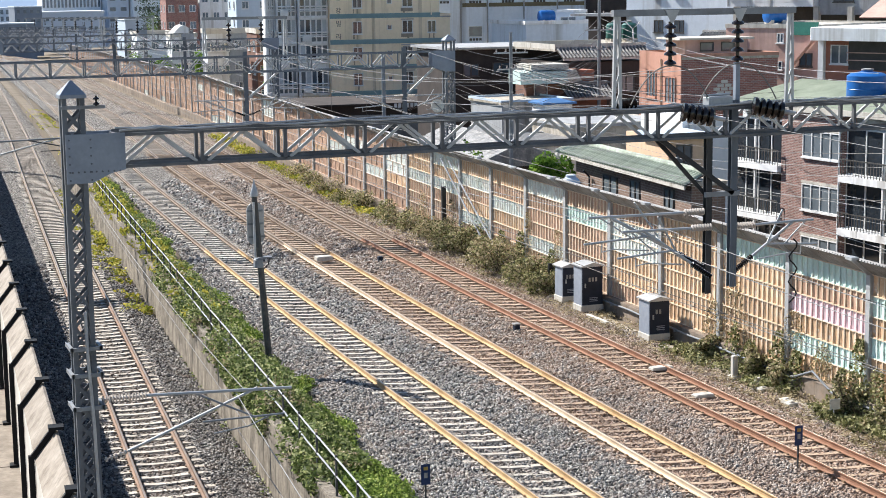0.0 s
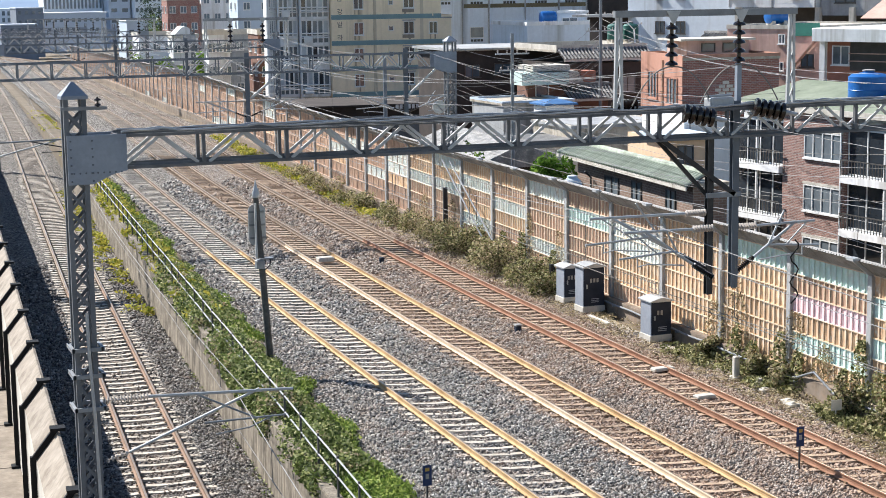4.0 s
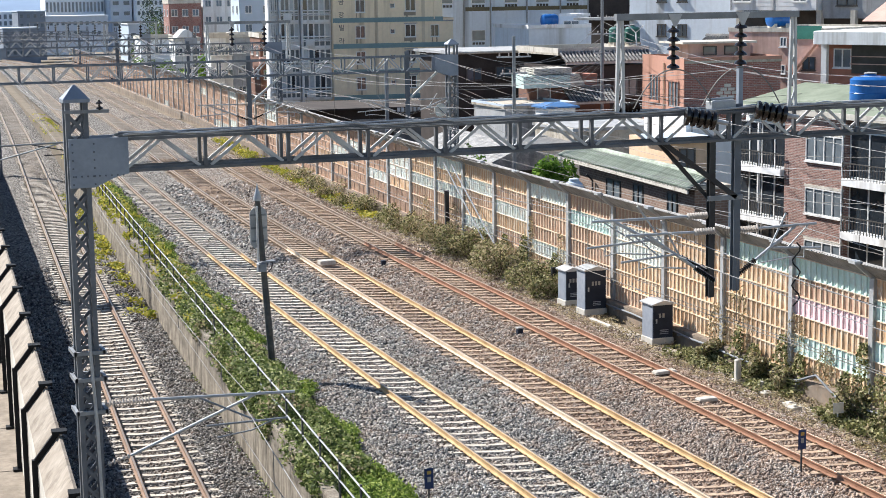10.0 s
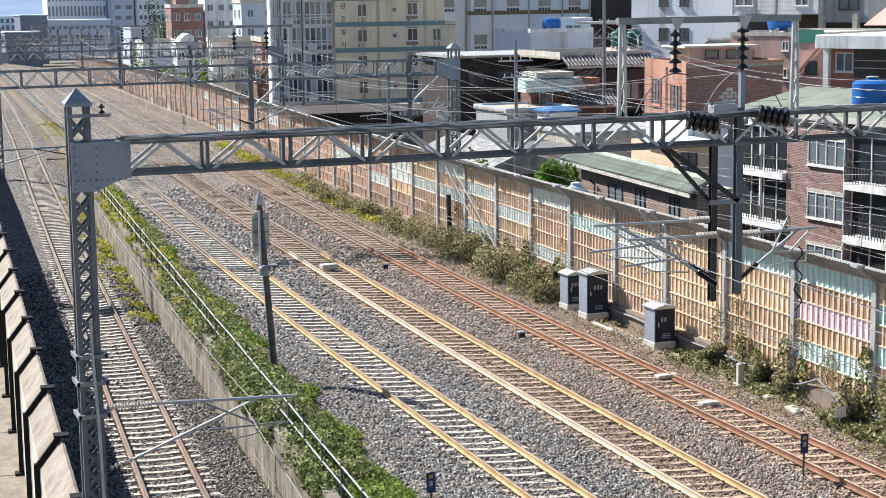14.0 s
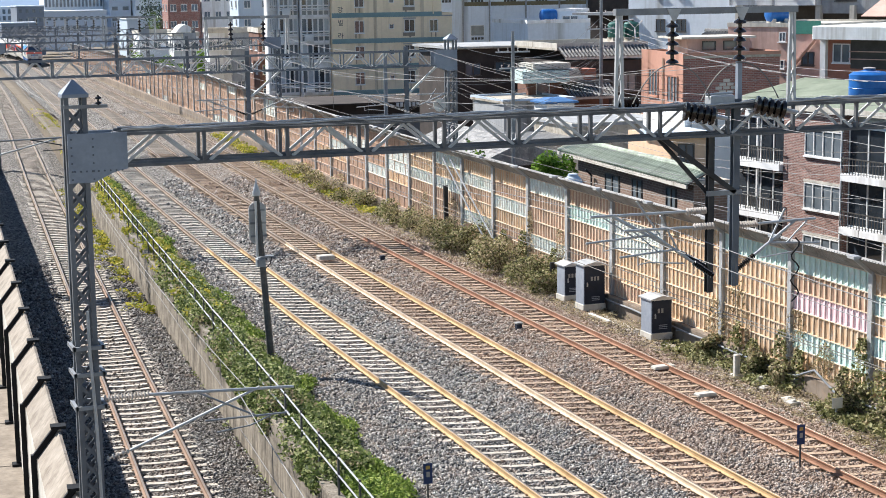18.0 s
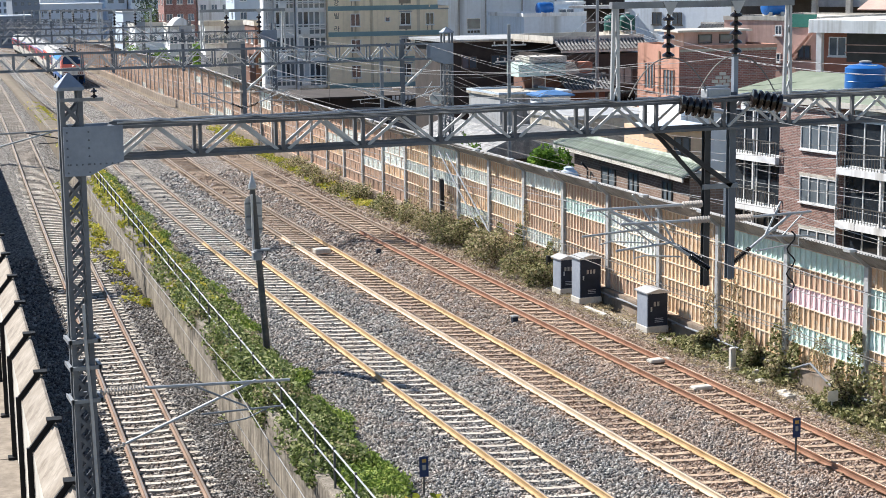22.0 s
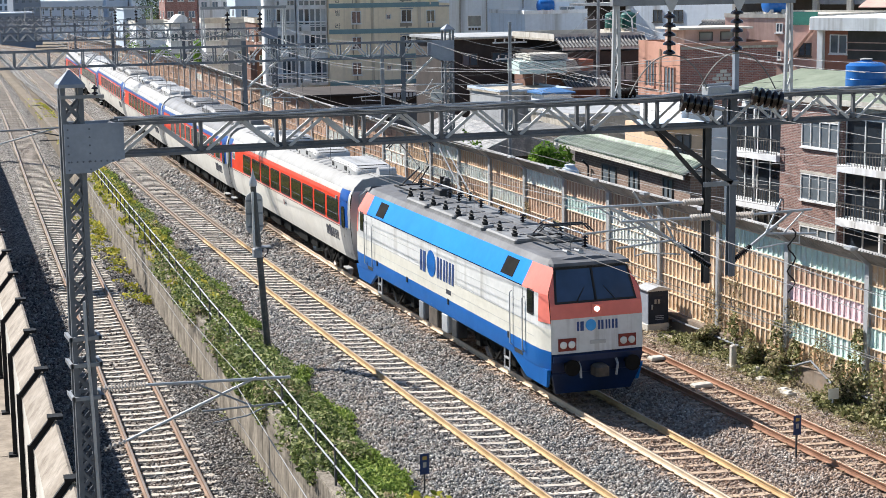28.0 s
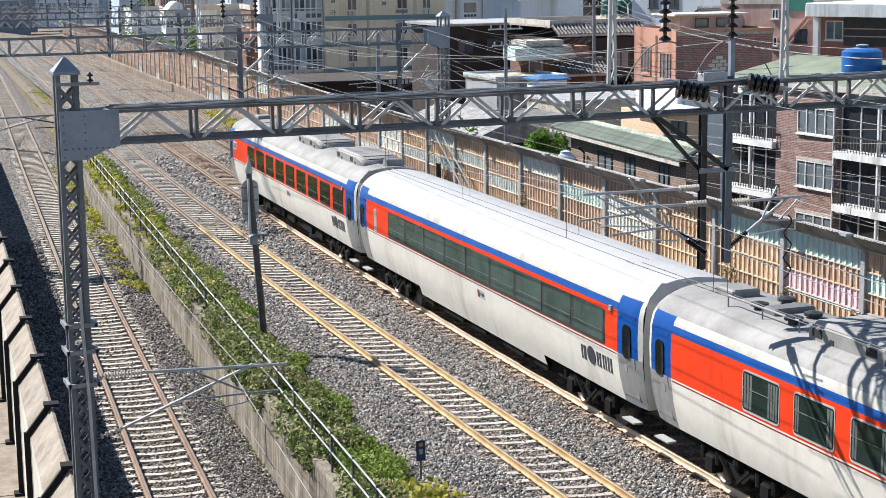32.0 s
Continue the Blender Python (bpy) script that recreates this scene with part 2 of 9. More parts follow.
def leaf_material(name, a, b, c):
    m, N, L, p = nodes_of(name)
    g = N.new("ShaderNodeNewGeometry")
    cr = N.new("ShaderNodeValToRGB")
    L.new(g.outputs["Random Per Island"], cr.inputs[0])
    e = cr.color_ramp.elements
    e[0].color, e[1].color = (*a, 1), (*c, 1)
    e.new(0.55).color = (*b, 1)
    big = tex(m.node_tree, 0.7, 4, 0.6)
    col = mixed(m.node_tree, ramp(m.node_tree, big, 0.35, 0.7), mixed(m.node_tree, 1.0, cr.outputs[0], (0.6, 0.62, 0.5), "MULTIPLY"), cr.outputs[0])
    L.new(col, p.inputs["Base Color"])
    p.inputs["Roughness"].default_value = 0.6
    p.inputs["Specular IOR Level"].default_value = 0.15
    tl = N.new("ShaderNodeBsdfTranslucent")
    L.new(col, tl.inputs["Color"])
    mx = N.new("ShaderNodeMixShader")
    mx.inputs[0].default_value = 0.38
    L.new(p.outputs[0], mx.inputs[1])
    L.new(tl.outputs[0], mx.inputs[2])
    L.new(mx.outputs[0], N["Material Output"].inputs["Surface"])
    return m


M = {}
M["ballast"] = ballast_material("ballast", [(0.012, 0.012, 0.013), (0.069, 0.066, 0.064), (0.163, 0.155, 0.146), (0.232, 0.202, 0.172), (0.267, 0.258, 0.245), (0.464, 0.447, 0.421)], (0.35, 0.23, 0.155), 13.0)
M["stone"] = stone_material("stone", [(0.047, 0.049, 0.053), (0.138, 0.138, 0.14), (0.224, 0.219, 0.215), (0.318, 0.301, 0.275), (0.378, 0.37, 0.353), (0.585, 0.568, 0.533)], (0.42, 0.25, 0.15))
M["stone_dark"] = stone_material("stone_dark", [(0.034, 0.034, 0.037), (0.095, 0.09, 0.09), (0.163, 0.155, 0.15), (0.232, 0.219, 0.202), (0.284, 0.271, 0.258), (0.447, 0.43, 0.404)], (0.34, 0.22, 0.14))
M["soil"] = surface("soil", (0.22, 0.17, 0.12), (0.12, 0.1, 0.07), 0.95, grain=12, wear=0.6, bump=0.6)
M["sleeper_light"] = surface("sleeper_light", (0.56, 0.51, 0.44), (0.34, 0.3, 0.25), 0.85, grain=25, wear=2.5, spread=0.14, stain=(0.3, 0.2, 0.12), stain_amt=0.45)
M["sleeper_rusty"] = surface("sleeper_rusty", (0.48, 0.37, 0.27), (0.25, 0.165, 0.11), 0.88, grain=25, wear=2.5, spread=0.22, stain=(0.22, 0.12, 0.07), stain_amt=0.6)
M["rail_ochre"] = surface("rail_ochre", (0.54, 0.38, 0.2), (0.36, 0.23, 0.11), 0.75, grain=18, wear=1.2, bump=0.2)
M["rail_cream"] = surface("rail_cream", (0.66, 0.54, 0.4), (0.48, 0.36, 0.24), 0.75, grain=18, wear=1.2, bump=0.2)
M["rail_rust"] = surface("rail_rust", (0.3, 0.16, 0.1), (0.2, 0.095, 0.055), 0.8, grain=18, wear=1.2, bump=0.2)
M["rail_brown"] = surface("rail_brown", (0.26, 0.17, 0.12), (0.16, 0.1, 0.07), 0.8, grain=18, wear=1.2, bump=0.2)
M["rail_dull"] = surface("rail_dull", (0.24, 0.18, 0.13), (0.15, 0.11, 0.08), 0.7, grain=18, wear=1.2, bump=0.2)
M["sleeper_far"] = surface("sleeper_far", (0.44, 0.385, 0.325), (0.3, 0.255, 0.21), 0.9, grain=12, wear=0.8, island=0.2)
M["rail_top"] = surface("rail_top", (0.42, 0.34, 0.27), (0.3, 0.22, 0.16), 0.4, metal=0.7, grain=8, wear=0.8, bump=0.0)
M["fastening"] = surface("fastening", (0.26, 0.17, 0.1), None, 0.8)
M["concrete"] = surface("concrete", (0.52, 0.47, 0.4), (0.36, 0.32, 0.26), 0.9, grain=9, wear=0.8, streak=2.2, bump=0.25, stain=(0.13, 0.12, 0.1), stain_amt=0.7)
# Dirt plus extra darkening that puts foot-of-wall shade into the colour.
M["plinth_dirty_shaded"] = surface("plinth_dirty_shaded", (0.27, 0.22, 0.175), (0.16, 0.125, 0.095), 0.92, grain=9, wear=0.9, streak=3.0, bump=0.3, spread=0.12, stain=(0.3, 0.2, 0.13), stain_amt=0.7)
M["wall_streaked"] = surface("wall_streaked", (0.4, 0.36, 0.3), (0.15, 0.132, 0.11), 0.9, grain=9, wear=1.3, streak=14.0, bump=0.3, stain=(0.1, 0.09, 0.07), stain_amt=0.6)
M["concrete_pale"] = surface("concrete_pale", (0.62, 0.59, 0.53), (0.45, 0.42, 0.37), 0.88, grain=9, wear=0.9, streak=2.0, bump=0.2)
M["steel_chord"] = surface("steel_chord", (0.17, 0.175, 0.185), (0.09, 0.093, 0.1), 0.6, metal=0.1, grain=20, wear=1.5, stain=(0.2, 0.19, 0.18), stain_amt=0.4, stain_lo=0.58, stain_hi=0.75)
# Far beams: paler, bluer steel with haze mixed into the colour.
M["steel_haze"] = surface("steel_haze", (0.19, 0.21, 0.24), (0.12, 0.135, 0.155), 0.6, metal=0.1, grain=12, wear=1.2)
# Dark blue-grey: the hanging posts' shade is put into their colour.
M["post_steel"] = surface("post_steel", (0.13, 0.15, 0.18), (0.09, 0.105, 0.13), 0.5, metal=0.2, grain=14, wear=1.2)
M["steel_grey"] = surface("steel_grey", (0.27, 0.29, 0.31), (0.19, 0.2, 0.215), 0.55, metal=0.25, grain=20, wear=1.5, stain=(0.16, 0.1, 0.06), stain_amt=0.35, stain_lo=0.56, stain_hi=0.75)
M["steel_pale"] = surface("steel_pale", (0.5, 0.51, 0.52), (0.36, 0.37, 0.38), 0.5, metal=0.3, grain=20, wear=1.5)
M["steel_bluegrey"] = surface("steel_bluegrey", (0.27, 0.31, 0.37), (0.2, 0.23, 0.28), 0.5, metal=0.15, grain=14, wear=1.2)
M["steel_mast"] = surface("steel_mast", (0.17, 0.185, 0.21), (0.105, 0.115, 0.13), 0.5, metal=0.2, grain=16, wear=1.4)
M["steel_black"] = surface("steel_black", (0.016, 0.016, 0.018), (0.01, 0.01, 0.01), 0.6, grain=20, wear=1.5, spec=0.12)
M["steel_dark"] = surface("steel_dark", (0.05, 0.054, 0.058), (0.028, 0.028, 0.032), 0.5, metal=0.2, grain=20, wear=2)
M["wire"] = surface("wire", (0.22, 0.21, 0.2), (0.14, 0.13, 0.12), 0.7, metal=0.2, bump=0)
M["wire_pale"] = surface("wire_pale", (0.32, 0.32, 0.32), (0.22, 0.22, 0.22), 0.7, metal=0.2, bump=0)
M["porcelain"] = surface("porcelain", (0.018, 0.012, 0.011), (0.01, 0.007, 0.006), 0.22, bump=0, spec=0.45)
M["porcelain_pale"] = surface("porcelain_pale", (0.55, 0.5, 0.46), (0.4, 0.36, 0.33), 0.3, bump=0)
M["panel_tan"] = surface("panel_tan", (0.8, 0.58, 0.38), (0.58, 0.37, 0.22), 0.8, grain=6, wear=1.1, spread=0.16, streak=3.0, bump=0.1, stain=(0.72, 0.66, 0.57), stain_amt=0.8, stain_lo=0.55, stain_hi=0.66)
M["panel_pale"] = surface("panel_pale", (0.8, 0.82, 0.77), (0.62, 0.68, 0.63), 0.8, grain=6, wear=1.5, spread=0.1, bump=0.1, stain=(0.45, 0.3, 0.2), stain_amt=0.8)
M["panel_teal"] = surface("panel_teal", (0.68, 0.83, 0.77), (0.52, 0.66, 0.6), 0.8, grain=6, wear=1.5, spread=0.1, bump=0.1, stain=(0.6, 0.6, 0.55), stain_amt=0.8)
M["panel_pink"] = surface("panel_pink", (0.88, 0.68, 0.7), (0.78, 0.56, 0.58), 0.8, grain=6, wear=1.5, spread=0.08, bump=0.1)
M["panel_cap"] = surface("panel_cap", (0.36, 0.355, 0.35), (0.24, 0.235, 0.23), 0.75, grain=6, wear=0.9, spread=0.1, streak=3.0, bump=0.1)
M["leaf"] = leaf_material("leaf", (0.035, 0.055, 0.02), (0.2, 0.26, 0.085), (0.6, 0.6, 0.32))
M["grass"] = leaf_material("grass", (0.07, 0.12, 0.025), (0.22, 0.32, 0.065), (0.5, 0.56, 0.17))
M["leaf_dry"] = leaf_material("leaf_dry", (0.12, 0.1, 0.06), (0.5, 0.4, 0.27), (0.74, 0.63, 0.46))
M["leaf_yellow"] = leaf_material("leaf_yellow", (0.2, 0.24, 0.04), (0.46, 0.44, 0.08), (0.66, 0.54, 0.12))
M["bark"] = surface("bark", (0.16, 0.12, 0.085), (0.08, 0.06, 0.045), 0.9, grain=20, bump=0.5)


# ---- plan of the line ----
def slope(y):
    """How far the line bends to the side, per metre along y."""
    ks = ((-60, 0.0), (0, 0.0), (60, 0.04), (120, 0.08), (150, 0.086), (330, 0.084), (400, 0.0), (480, -0.2), (640, -0.5), (1400, -0.9))
    for (a, p), (b, q) in zip(ks, ks[1:]):
        if y <= b:
            return p + (q - p) * (y - a) / (b - a)
    return ks[-1][1]


BEND_STEP = 2.0
BEND = [0.0]
for _i in range(800):
    BEND.append(BEND[-1] + slope(_i * BEND_STEP + 1.0) * BEND_STEP)


def bend(y):
    if y <= 0:
        return 0.0
    k = min(y / BEND_STEP, len(BEND) - 1.001)
    i = int(k)
    return BEND[i] + (BEND[i + 1] - BEND[i]) * (k - i)


def drop(y):
    """The line falls gently away in the distance."""
    return -0.0155 * (y - 138) * min(1, max(0, (y - 138) / 30)) if y > 138 else 0.0


def low_line(y):
    """The lower line beside the retaining wall."""
    return 4.72 + 0.0844 * y - 7e-6 * y * y if y < 330 else 31.81 + bend(y) - bend(330)


def low_z(y):
    """Its rail heads: below the main line near by, level with it far off."""
    return drop(y) - 1.2 * (1 - min(1, max(0, (y - 110) / 90)))


C2, C3, C4 = 15.27, 18.91, 22.63
CANT = 0.073                # the outer rail of the curve lies higher
WALL_X = 26.3


def wall_e(y):
    return WALL_X + bend(y)


def retaining(y):
    return 7.6 + 0.077 * y


LINES = {"low": (low_line, low_z), "left": (lambda y: C2 + bend(y), drop),
         "middle": (lambda y: C3 + bend(y), drop), "right": (lambda y: C4 + bend(y), drop)}


# ---- ground, ballast, tracks ----
def ys_from(a, b, k=0.07):
    out, y = [], a
    while y < b:
        out.append(y)
        y += k * (max(y, 24) / 35) ** 1.5
    return out + [b]


def make_ground():
    rows = [-60, 0, 20] + [24 + 6 * i for i in range(60)] + [400, 450, 520, 640, 800, 1100, 1600, 3000, 4600]
    sh, cols = Shape(), 0
    for y in rows:
        w, r, dz = wall_e(min(y, 900)), retaining(min(y, 330)) + (bend(min(y, 900)) - bend(330) if y > 330 else 0), drop(min(y, 700))
        lz = low_z(min(y, 700)) - 0.75
        st = -0.05 + dz
        xs = [(-4000, -2 + dz), (-300, -1.5 + dz), (-40 + (r - 11), lz), (r - 9, lz), (r + 0.1, lz), (r + 0.14, st), (r + 1.0, st), (r + 2.4, -0.45 + dz),
              (w - 1.2, -0.5 + dz), (w + 0.35, -0.5 + dz), (w + 0.6, -3.0 + dz), (w + 60, -3.0 + dz), (w + 300, 0 + dz), (w + 4000, dz)]
        cols = len(xs)
        sh.v += [(x, y, z) for x, z in xs]
    for i in range(len(rows) - 1):
        for j in range(cols - 1):
            a = i * cols + j
            sh.f.append((a, a + 1, a + 1 + cols, a + cols))
    single("ground", sh, M["soil"], "dry brown earth beside the railway and under the town", "ground", kind="structure")


def grid_sheet(name, ys, left, right, height, cols, rough, seed, rust):
    """A relief sheet between two lines that run along the railway."""
    rng = np.random.default_rng(seed)
    n = len(ys)
    u = np.linspace(0, 1, cols)
    X = np.array([[left(y) + (right(y) - left(y)) * t for t in u] for y in ys])
    Y = np.repeat(np.array(ys)[:, None], cols, 1)
    Z = height(X, Y) + (rng.random((n, cols)) - 0.5) * rough
    Y = Y + (rng.random((n, cols)) - 0.5) * 0.03
    X = X + (rng.random((n, cols)) - 0.5) * 0.03
    co = np.stack([X, Y, Z], -1).reshape(-1, 3)
    i, j = np.meshgrid(np.arange(n - 1), np.arange(cols - 1), indexing="ij")
    a = (i * cols + j).ravel()
    quads = np.stack([a, a + 1, a + cols + 1, a + cols], -1)
    me = bpy.data.meshes.new(name)
    me.vertices.add(len(co))
    me.vertices.foreach_set("co", co.ravel())
    me.loops.add(quads.size)
    me.loops.foreach_set("vertex_index", quads.ravel())
    me.polygons.add(len(quads))
    me.polygons.foreach_set("loop_start", np.arange(0, quads.size, 4))
    me.update()
    at = me.attributes.new("rust", "FLOAT", "POINT")
    at.data.foreach_set("value", rust(X, Y).ravel().astype(np.float32))
    me.materials.append(M["ballast"])
    return me


def bed(d):
    """Ballast level under the rail heads, by the distance from the middle of the track: heaped over the sleepers' ends."""
    return -0.222 + 0.036 * np.clip((d - 0.88) / 0.2, 0, 1) - np.clip(d - 1.45, 0, 1) * 0.24


def stones(name, label, spots, height, rust, seed, mat="stone"):
    """Loose broken stones lying on the ballast, each its own faceted lump."""
    rng = np.random.default_rng(seed)
    X, Y = spots
    n = len(X)
    r = 0.024 + 0.026 * rng.random(n) ** 1.3
    r = r * (1 + np.clip(Y - 48, 0, 60) / 45)
    base = np.array([(1, 0, 0), (-1, 0, 0), (0, 1, 0), (0, -1, 0), (0, 0, 1), (0, 0, -1)], float)
    v = base[None] * (0.7 + 0.6 * rng.random((n, 6, 1))) + 0.25 * rng.normal(size=(n, 6, 3))
    q = rng.normal(size=(n, 4))
    q /= np.linalg.norm(q, axis=1)[:, None]
    w, x, y, z = q.T
    R = np.stack([1 - 2 * (y * y + z * z), 2 * (x * y - z * w), 2 * (x * z + y * w), 2 * (x * y + z * w), 1 - 2 * (x * x + z * z), 2 * (y * z - x * w),
                  2 * (x * z - y * w), 2 * (y * z + x * w), 1 - 2 * (x * x + y * y)], -1).reshape(n, 3, 3)
    v = np.einsum("nij,nkj->nki", R, v) * r[:, None, None]
    Z = height(X[:, None], Y[:, None])[:, 0] + r * (0.1 + 0.5 * rng.random(n))
    v += np.stack([X, Y, Z], -1)[:, None]
    tri = np.array([(0, 2, 4), (2, 1, 4), (1, 3, 4), (3, 0, 4), (2, 0, 5), (1, 2, 5), (3, 1, 5), (0, 3, 5)], np.int32)
    idx = (np.arange(n, dtype=np.int32)[:, None, None] * 6 + tri[None]).ravel()
    me = bpy.data.meshes.new(name)
    me.vertices.add(n * 6)
    me.vertices.foreach_set("co", v.ravel())
    me.loops.add(len(idx))
    me.loops.foreach_set("vertex_index", idx)
    me.polygons.add(len(idx) // 3)
    me.polygons.foreach_set("loop_start", np.arange(0, len(idx), 3, dtype=np.int32))
    me.update()
    at = me.attributes.new("rust", "FLOAT", "POINT")
    at.data.foreach_set("value", np.repeat(rust(X[:, None], Y[:, None])[:, 0], 6).astype(np.float32))
    me.materials.append(M[mat])
    return tagged(new(name, me), label, "ballast", kind="stuff")


def scatter(rng, left, right, y0, y1, dense, near):
    """Spots between two lines, thinner with the distance."""
    xs, ys = [], []
    y = y0
    while y < y1:
        a, b = left(y), right(y)
        n = int((b - a) * 0.5 * dense * min(1, (near / y) ** 2))
        xs.append(a + (b - a) * rng.random(n))
        ys.append(y + 0.5 * rng.random(n))
        y += 0.5
    return np.concatenate(xs), np.concatenate(ys)


def vec(fn):
    """A plan line on arrays that hold one y a row."""
    return lambda Y: np.array([fn(float(y)) for y in Y[:, 0]])[:, None] + 0 * Y


def make_ballast():
    ys = ys_from(22, 420)
    vb, vd, vl, vz = vec(bend), vec(drop), vec(low_line), vec(low_z)

    def main_z(X, Y):
        u = X - vb(Y)
        z = np.full_like(X, -0.4)
        for c in (C2, C3, C4):
            d = np.abs(u - c)
            z = np.maximum(z, bed(d) - np.clip(u - c, -1.7, 1.7) * CANT * (d < 2.6))
        return z + vd(Y)

    def main_rust(X, Y):
        u = X - vb(Y)
        r = 0.1 + 0.22 * np.clip((u - C3 + 1.6) / 0.8, 0, 1) + 0.7 * np.exp(-((u - C3) / 1.0) ** 2) + 0.75 * np.exp(-((u - C4 - 0.3) / 1.7) ** 2) + 0.08 * np.exp(-((u - C2) / 0.8) ** 2)
        return r * (1 - 0.5 * np.clip((Y - 60) / 60, 0, 1))

    me = grid_sheet("ballast_bed", ys, lambda y: max(retaining(y) + 1.9, C2 + bend(y) - 3.0), lambda y: wall_e(y) - 1.0, main_z, 225, 0.05, 3, main_rust)
    tagged(new("ballast_bed", me), "grey crushed-stone ballast with rust stains round the older tracks", "ballast", kind="stuff")
    rng = np.random.default_rng(12)
    X, Y = scatter(rng, lambda y: max(retaining(y) + 1.9, C2 + bend(y) - 3.0), lambda y: wall_e(y) - 1.0, 27.0, 100.0, 312, 38.0)
    u = X - np.array([bend(float(y)) for y in Y])
    d = np.min(np.abs(u[:, None] - np.array([C2, C3, C4])[None]), 1)
    on = (d > 1.25) | (rng.random(len(d)) < 0.5 * np.clip((66 - Y) / 22, 0.08, 1))
    on &= np.abs(d - 0.75) > 0.09
    stones("loose_ballast", "loose grey and brown broken stones between the rails", (X[on], Y[on]), main_z, main_rust, 15)

    def low_rust(X, Y):
        return 0.05 + 0.25 * np.exp(-((X - vl(Y)) / 0.8) ** 2)

    def low_h(X, Y):
        d = np.abs(X - vl(Y))
        return vz(Y) + bed(d)

    me = grid_sheet("ballast_bed", ys, lambda y: low_line(y) - min(3.6, 2.75 + 0.0139 * y), lambda y: retaining(y) - 0.02 if y < 120 else low_line(y) + 2.2, low_h, 85, 0.05, 4, low_rust)
    tagged(new("ballast_bed", me), "grey ballast under the lower railway line", "ballast", kind="stuff")
    X, Y = scatter(rng, lambda y: low_line(y) - min(3.6, 2.75 + 0.0139 * y), lambda y: retaining(y) - 0.02, 27.0, 80.0, 300, 38.0)
    d = np.abs(X - np.array([low_line(float(y)) for y in Y]))
    on = ((d > 1.25) | (rng.random(len(d)) < 0.5 * np.clip((66 - Y) / 22, 0.08, 1))) & (np.abs(d - 0.75) > 0.09)
    stones("loose_ballast", "loose grey broken stones along the lower line", (X[on], Y[on]), low_h, low_rust, 16, "stone_dark")


RAIL = [(-0.07, -0.16), (0.07, -0.16), (0.07, -0.145), (0.012, -0.12), (0.012, -0.045), (0.035, -0.035), (0.035, -0.006), (0.028, 0.0),
        (-0.028, 0.0), (-0.035, -0.006), (-0.035, -0.035), (-0.012, -0.045), (-0.012, -0.12), (-0.07, -0.145)]
HEAD = [(-0.027, 0.0), (0.027, 0.0), (0.024, 0.004), (-0.024, 0.004)]


def sleeper_mesh(mat):
    """A concrete sleeper with sloping ends and a waisted middle."""
    sh, L = Shape(), 1.22
    rings = []
    for x, hw, top in ((-L, 0.09, -0.2), (-L + 0.06, 0.1, -0.168), (-0.55, 0.1, -0.165), (-0.3, 0.085, -0.185), (0.3, 0.085, -0.185),
                       (0.55, 0.1, -0.165), (L - 0.06, 0.1, -0.168), (L, 0.09, -0.2)):
        rings.append([(x, -hw - 0.02, -0.34), (x, hw + 0.02, -0.34), (x, hw, top), (x, -hw, top)])
    sh.loft(rings)
    return normals_out(sh.mesh("sleeper", mat))


def clip_shape(sh, at, m):
    for s in (-1, 1):
        for e in (-1, 1):
            x0 = s * 0.75 + e * 0.095
            sh.grid_box([m @ Vector((x0 + a * 0.025, b * 0.035, c)) for c in (-0.165, -0.13) for a, b in ((-1, -1), (1, -1), (1, 1), (-1, 1))])
    return sh


def make_track(key, label, sleeper_mat, rail_mats, cant, y1, spacing, phase):
    line, lz = LINES[key]
    t = thing("railway_track", (0, 0, 0), label=label, category="railway track", group="railway tracks", kind="")

    def place(y):
        dx = (line(y + 0.5) - line(y - 0.5))
        return Matrix.Translation((line(y), y, lz(y))) @ Matrix.Rotation(-math.atan(dx), 4, "Z") @ Matrix.Rotation(math.atan(cant), 4, "Y")

    near = [14, 20] + [24 + 3 * i for i in range(17)]
    away = [72 + 3 * i for i in range(18)] + [126 + 8 * i for i in range(40)] + [455 + 15 * i for i in range(12)]
    for s, mat in zip((-0.75, 0.75), rail_mats):
        for ys, mt in ((near, mat), (away, M["rail_dull"])):
            sh = Shape()
            sh.loft([[place(y) @ Vector((s + x, 0, z)) for x, z in RAIL] for y in ys])
            rail = part("rail", sh, mt, t)
            sh = Shape()
            sh.loft([[place(y) @ Vector((s + x, 0, z)) for x, z in HEAD] for y in ys])
            part("running_surface", sh, M["rail_top"], rail, "worn brown steel rail head")
    me = sleeper_mesh(sleeper_mat)
    far, clips = Shape(), Shape()
    n, y = 0, 24.0 + phase
    while y < y1:
        m = place(y)
        if n < 150:
            o = new("sleeper", me)
            o.parent = t
            o.matrix_local = m @ Matrix.Rotation(random.uniform(-0.012, 0.012), 4, "Z") @ Matrix.Translation((random.uniform(-0.02, 0.02), random.uniform(-0.02, 0.02), random.uniform(-0.012, 0.008)))
            clip_shape(clips, 0, m)
        else:
            far.grid_box([m @ Vector(p) for p in ((-1.05, -0.1, -0.3), (1.05, -0.1, -0.3), (1.05, 0.1, -0.3), (-1.05, 0.1, -0.3),
                                                   (-1.05, -0.1, -0.195), (1.05, -0.1, -0.195), (1.05, 0.1, -0.195), (-1.05, 0.1, -0.195))])
        n += 1
        y += spacing
    tagged(part("rail_fastening", clips, M["fastening"], t, fix=False), kind="stuff")
    if far.v:
        tagged(part("far_sleeper", far, M["sleeper_far"], t, fix=False), kind="stuff")
    return t


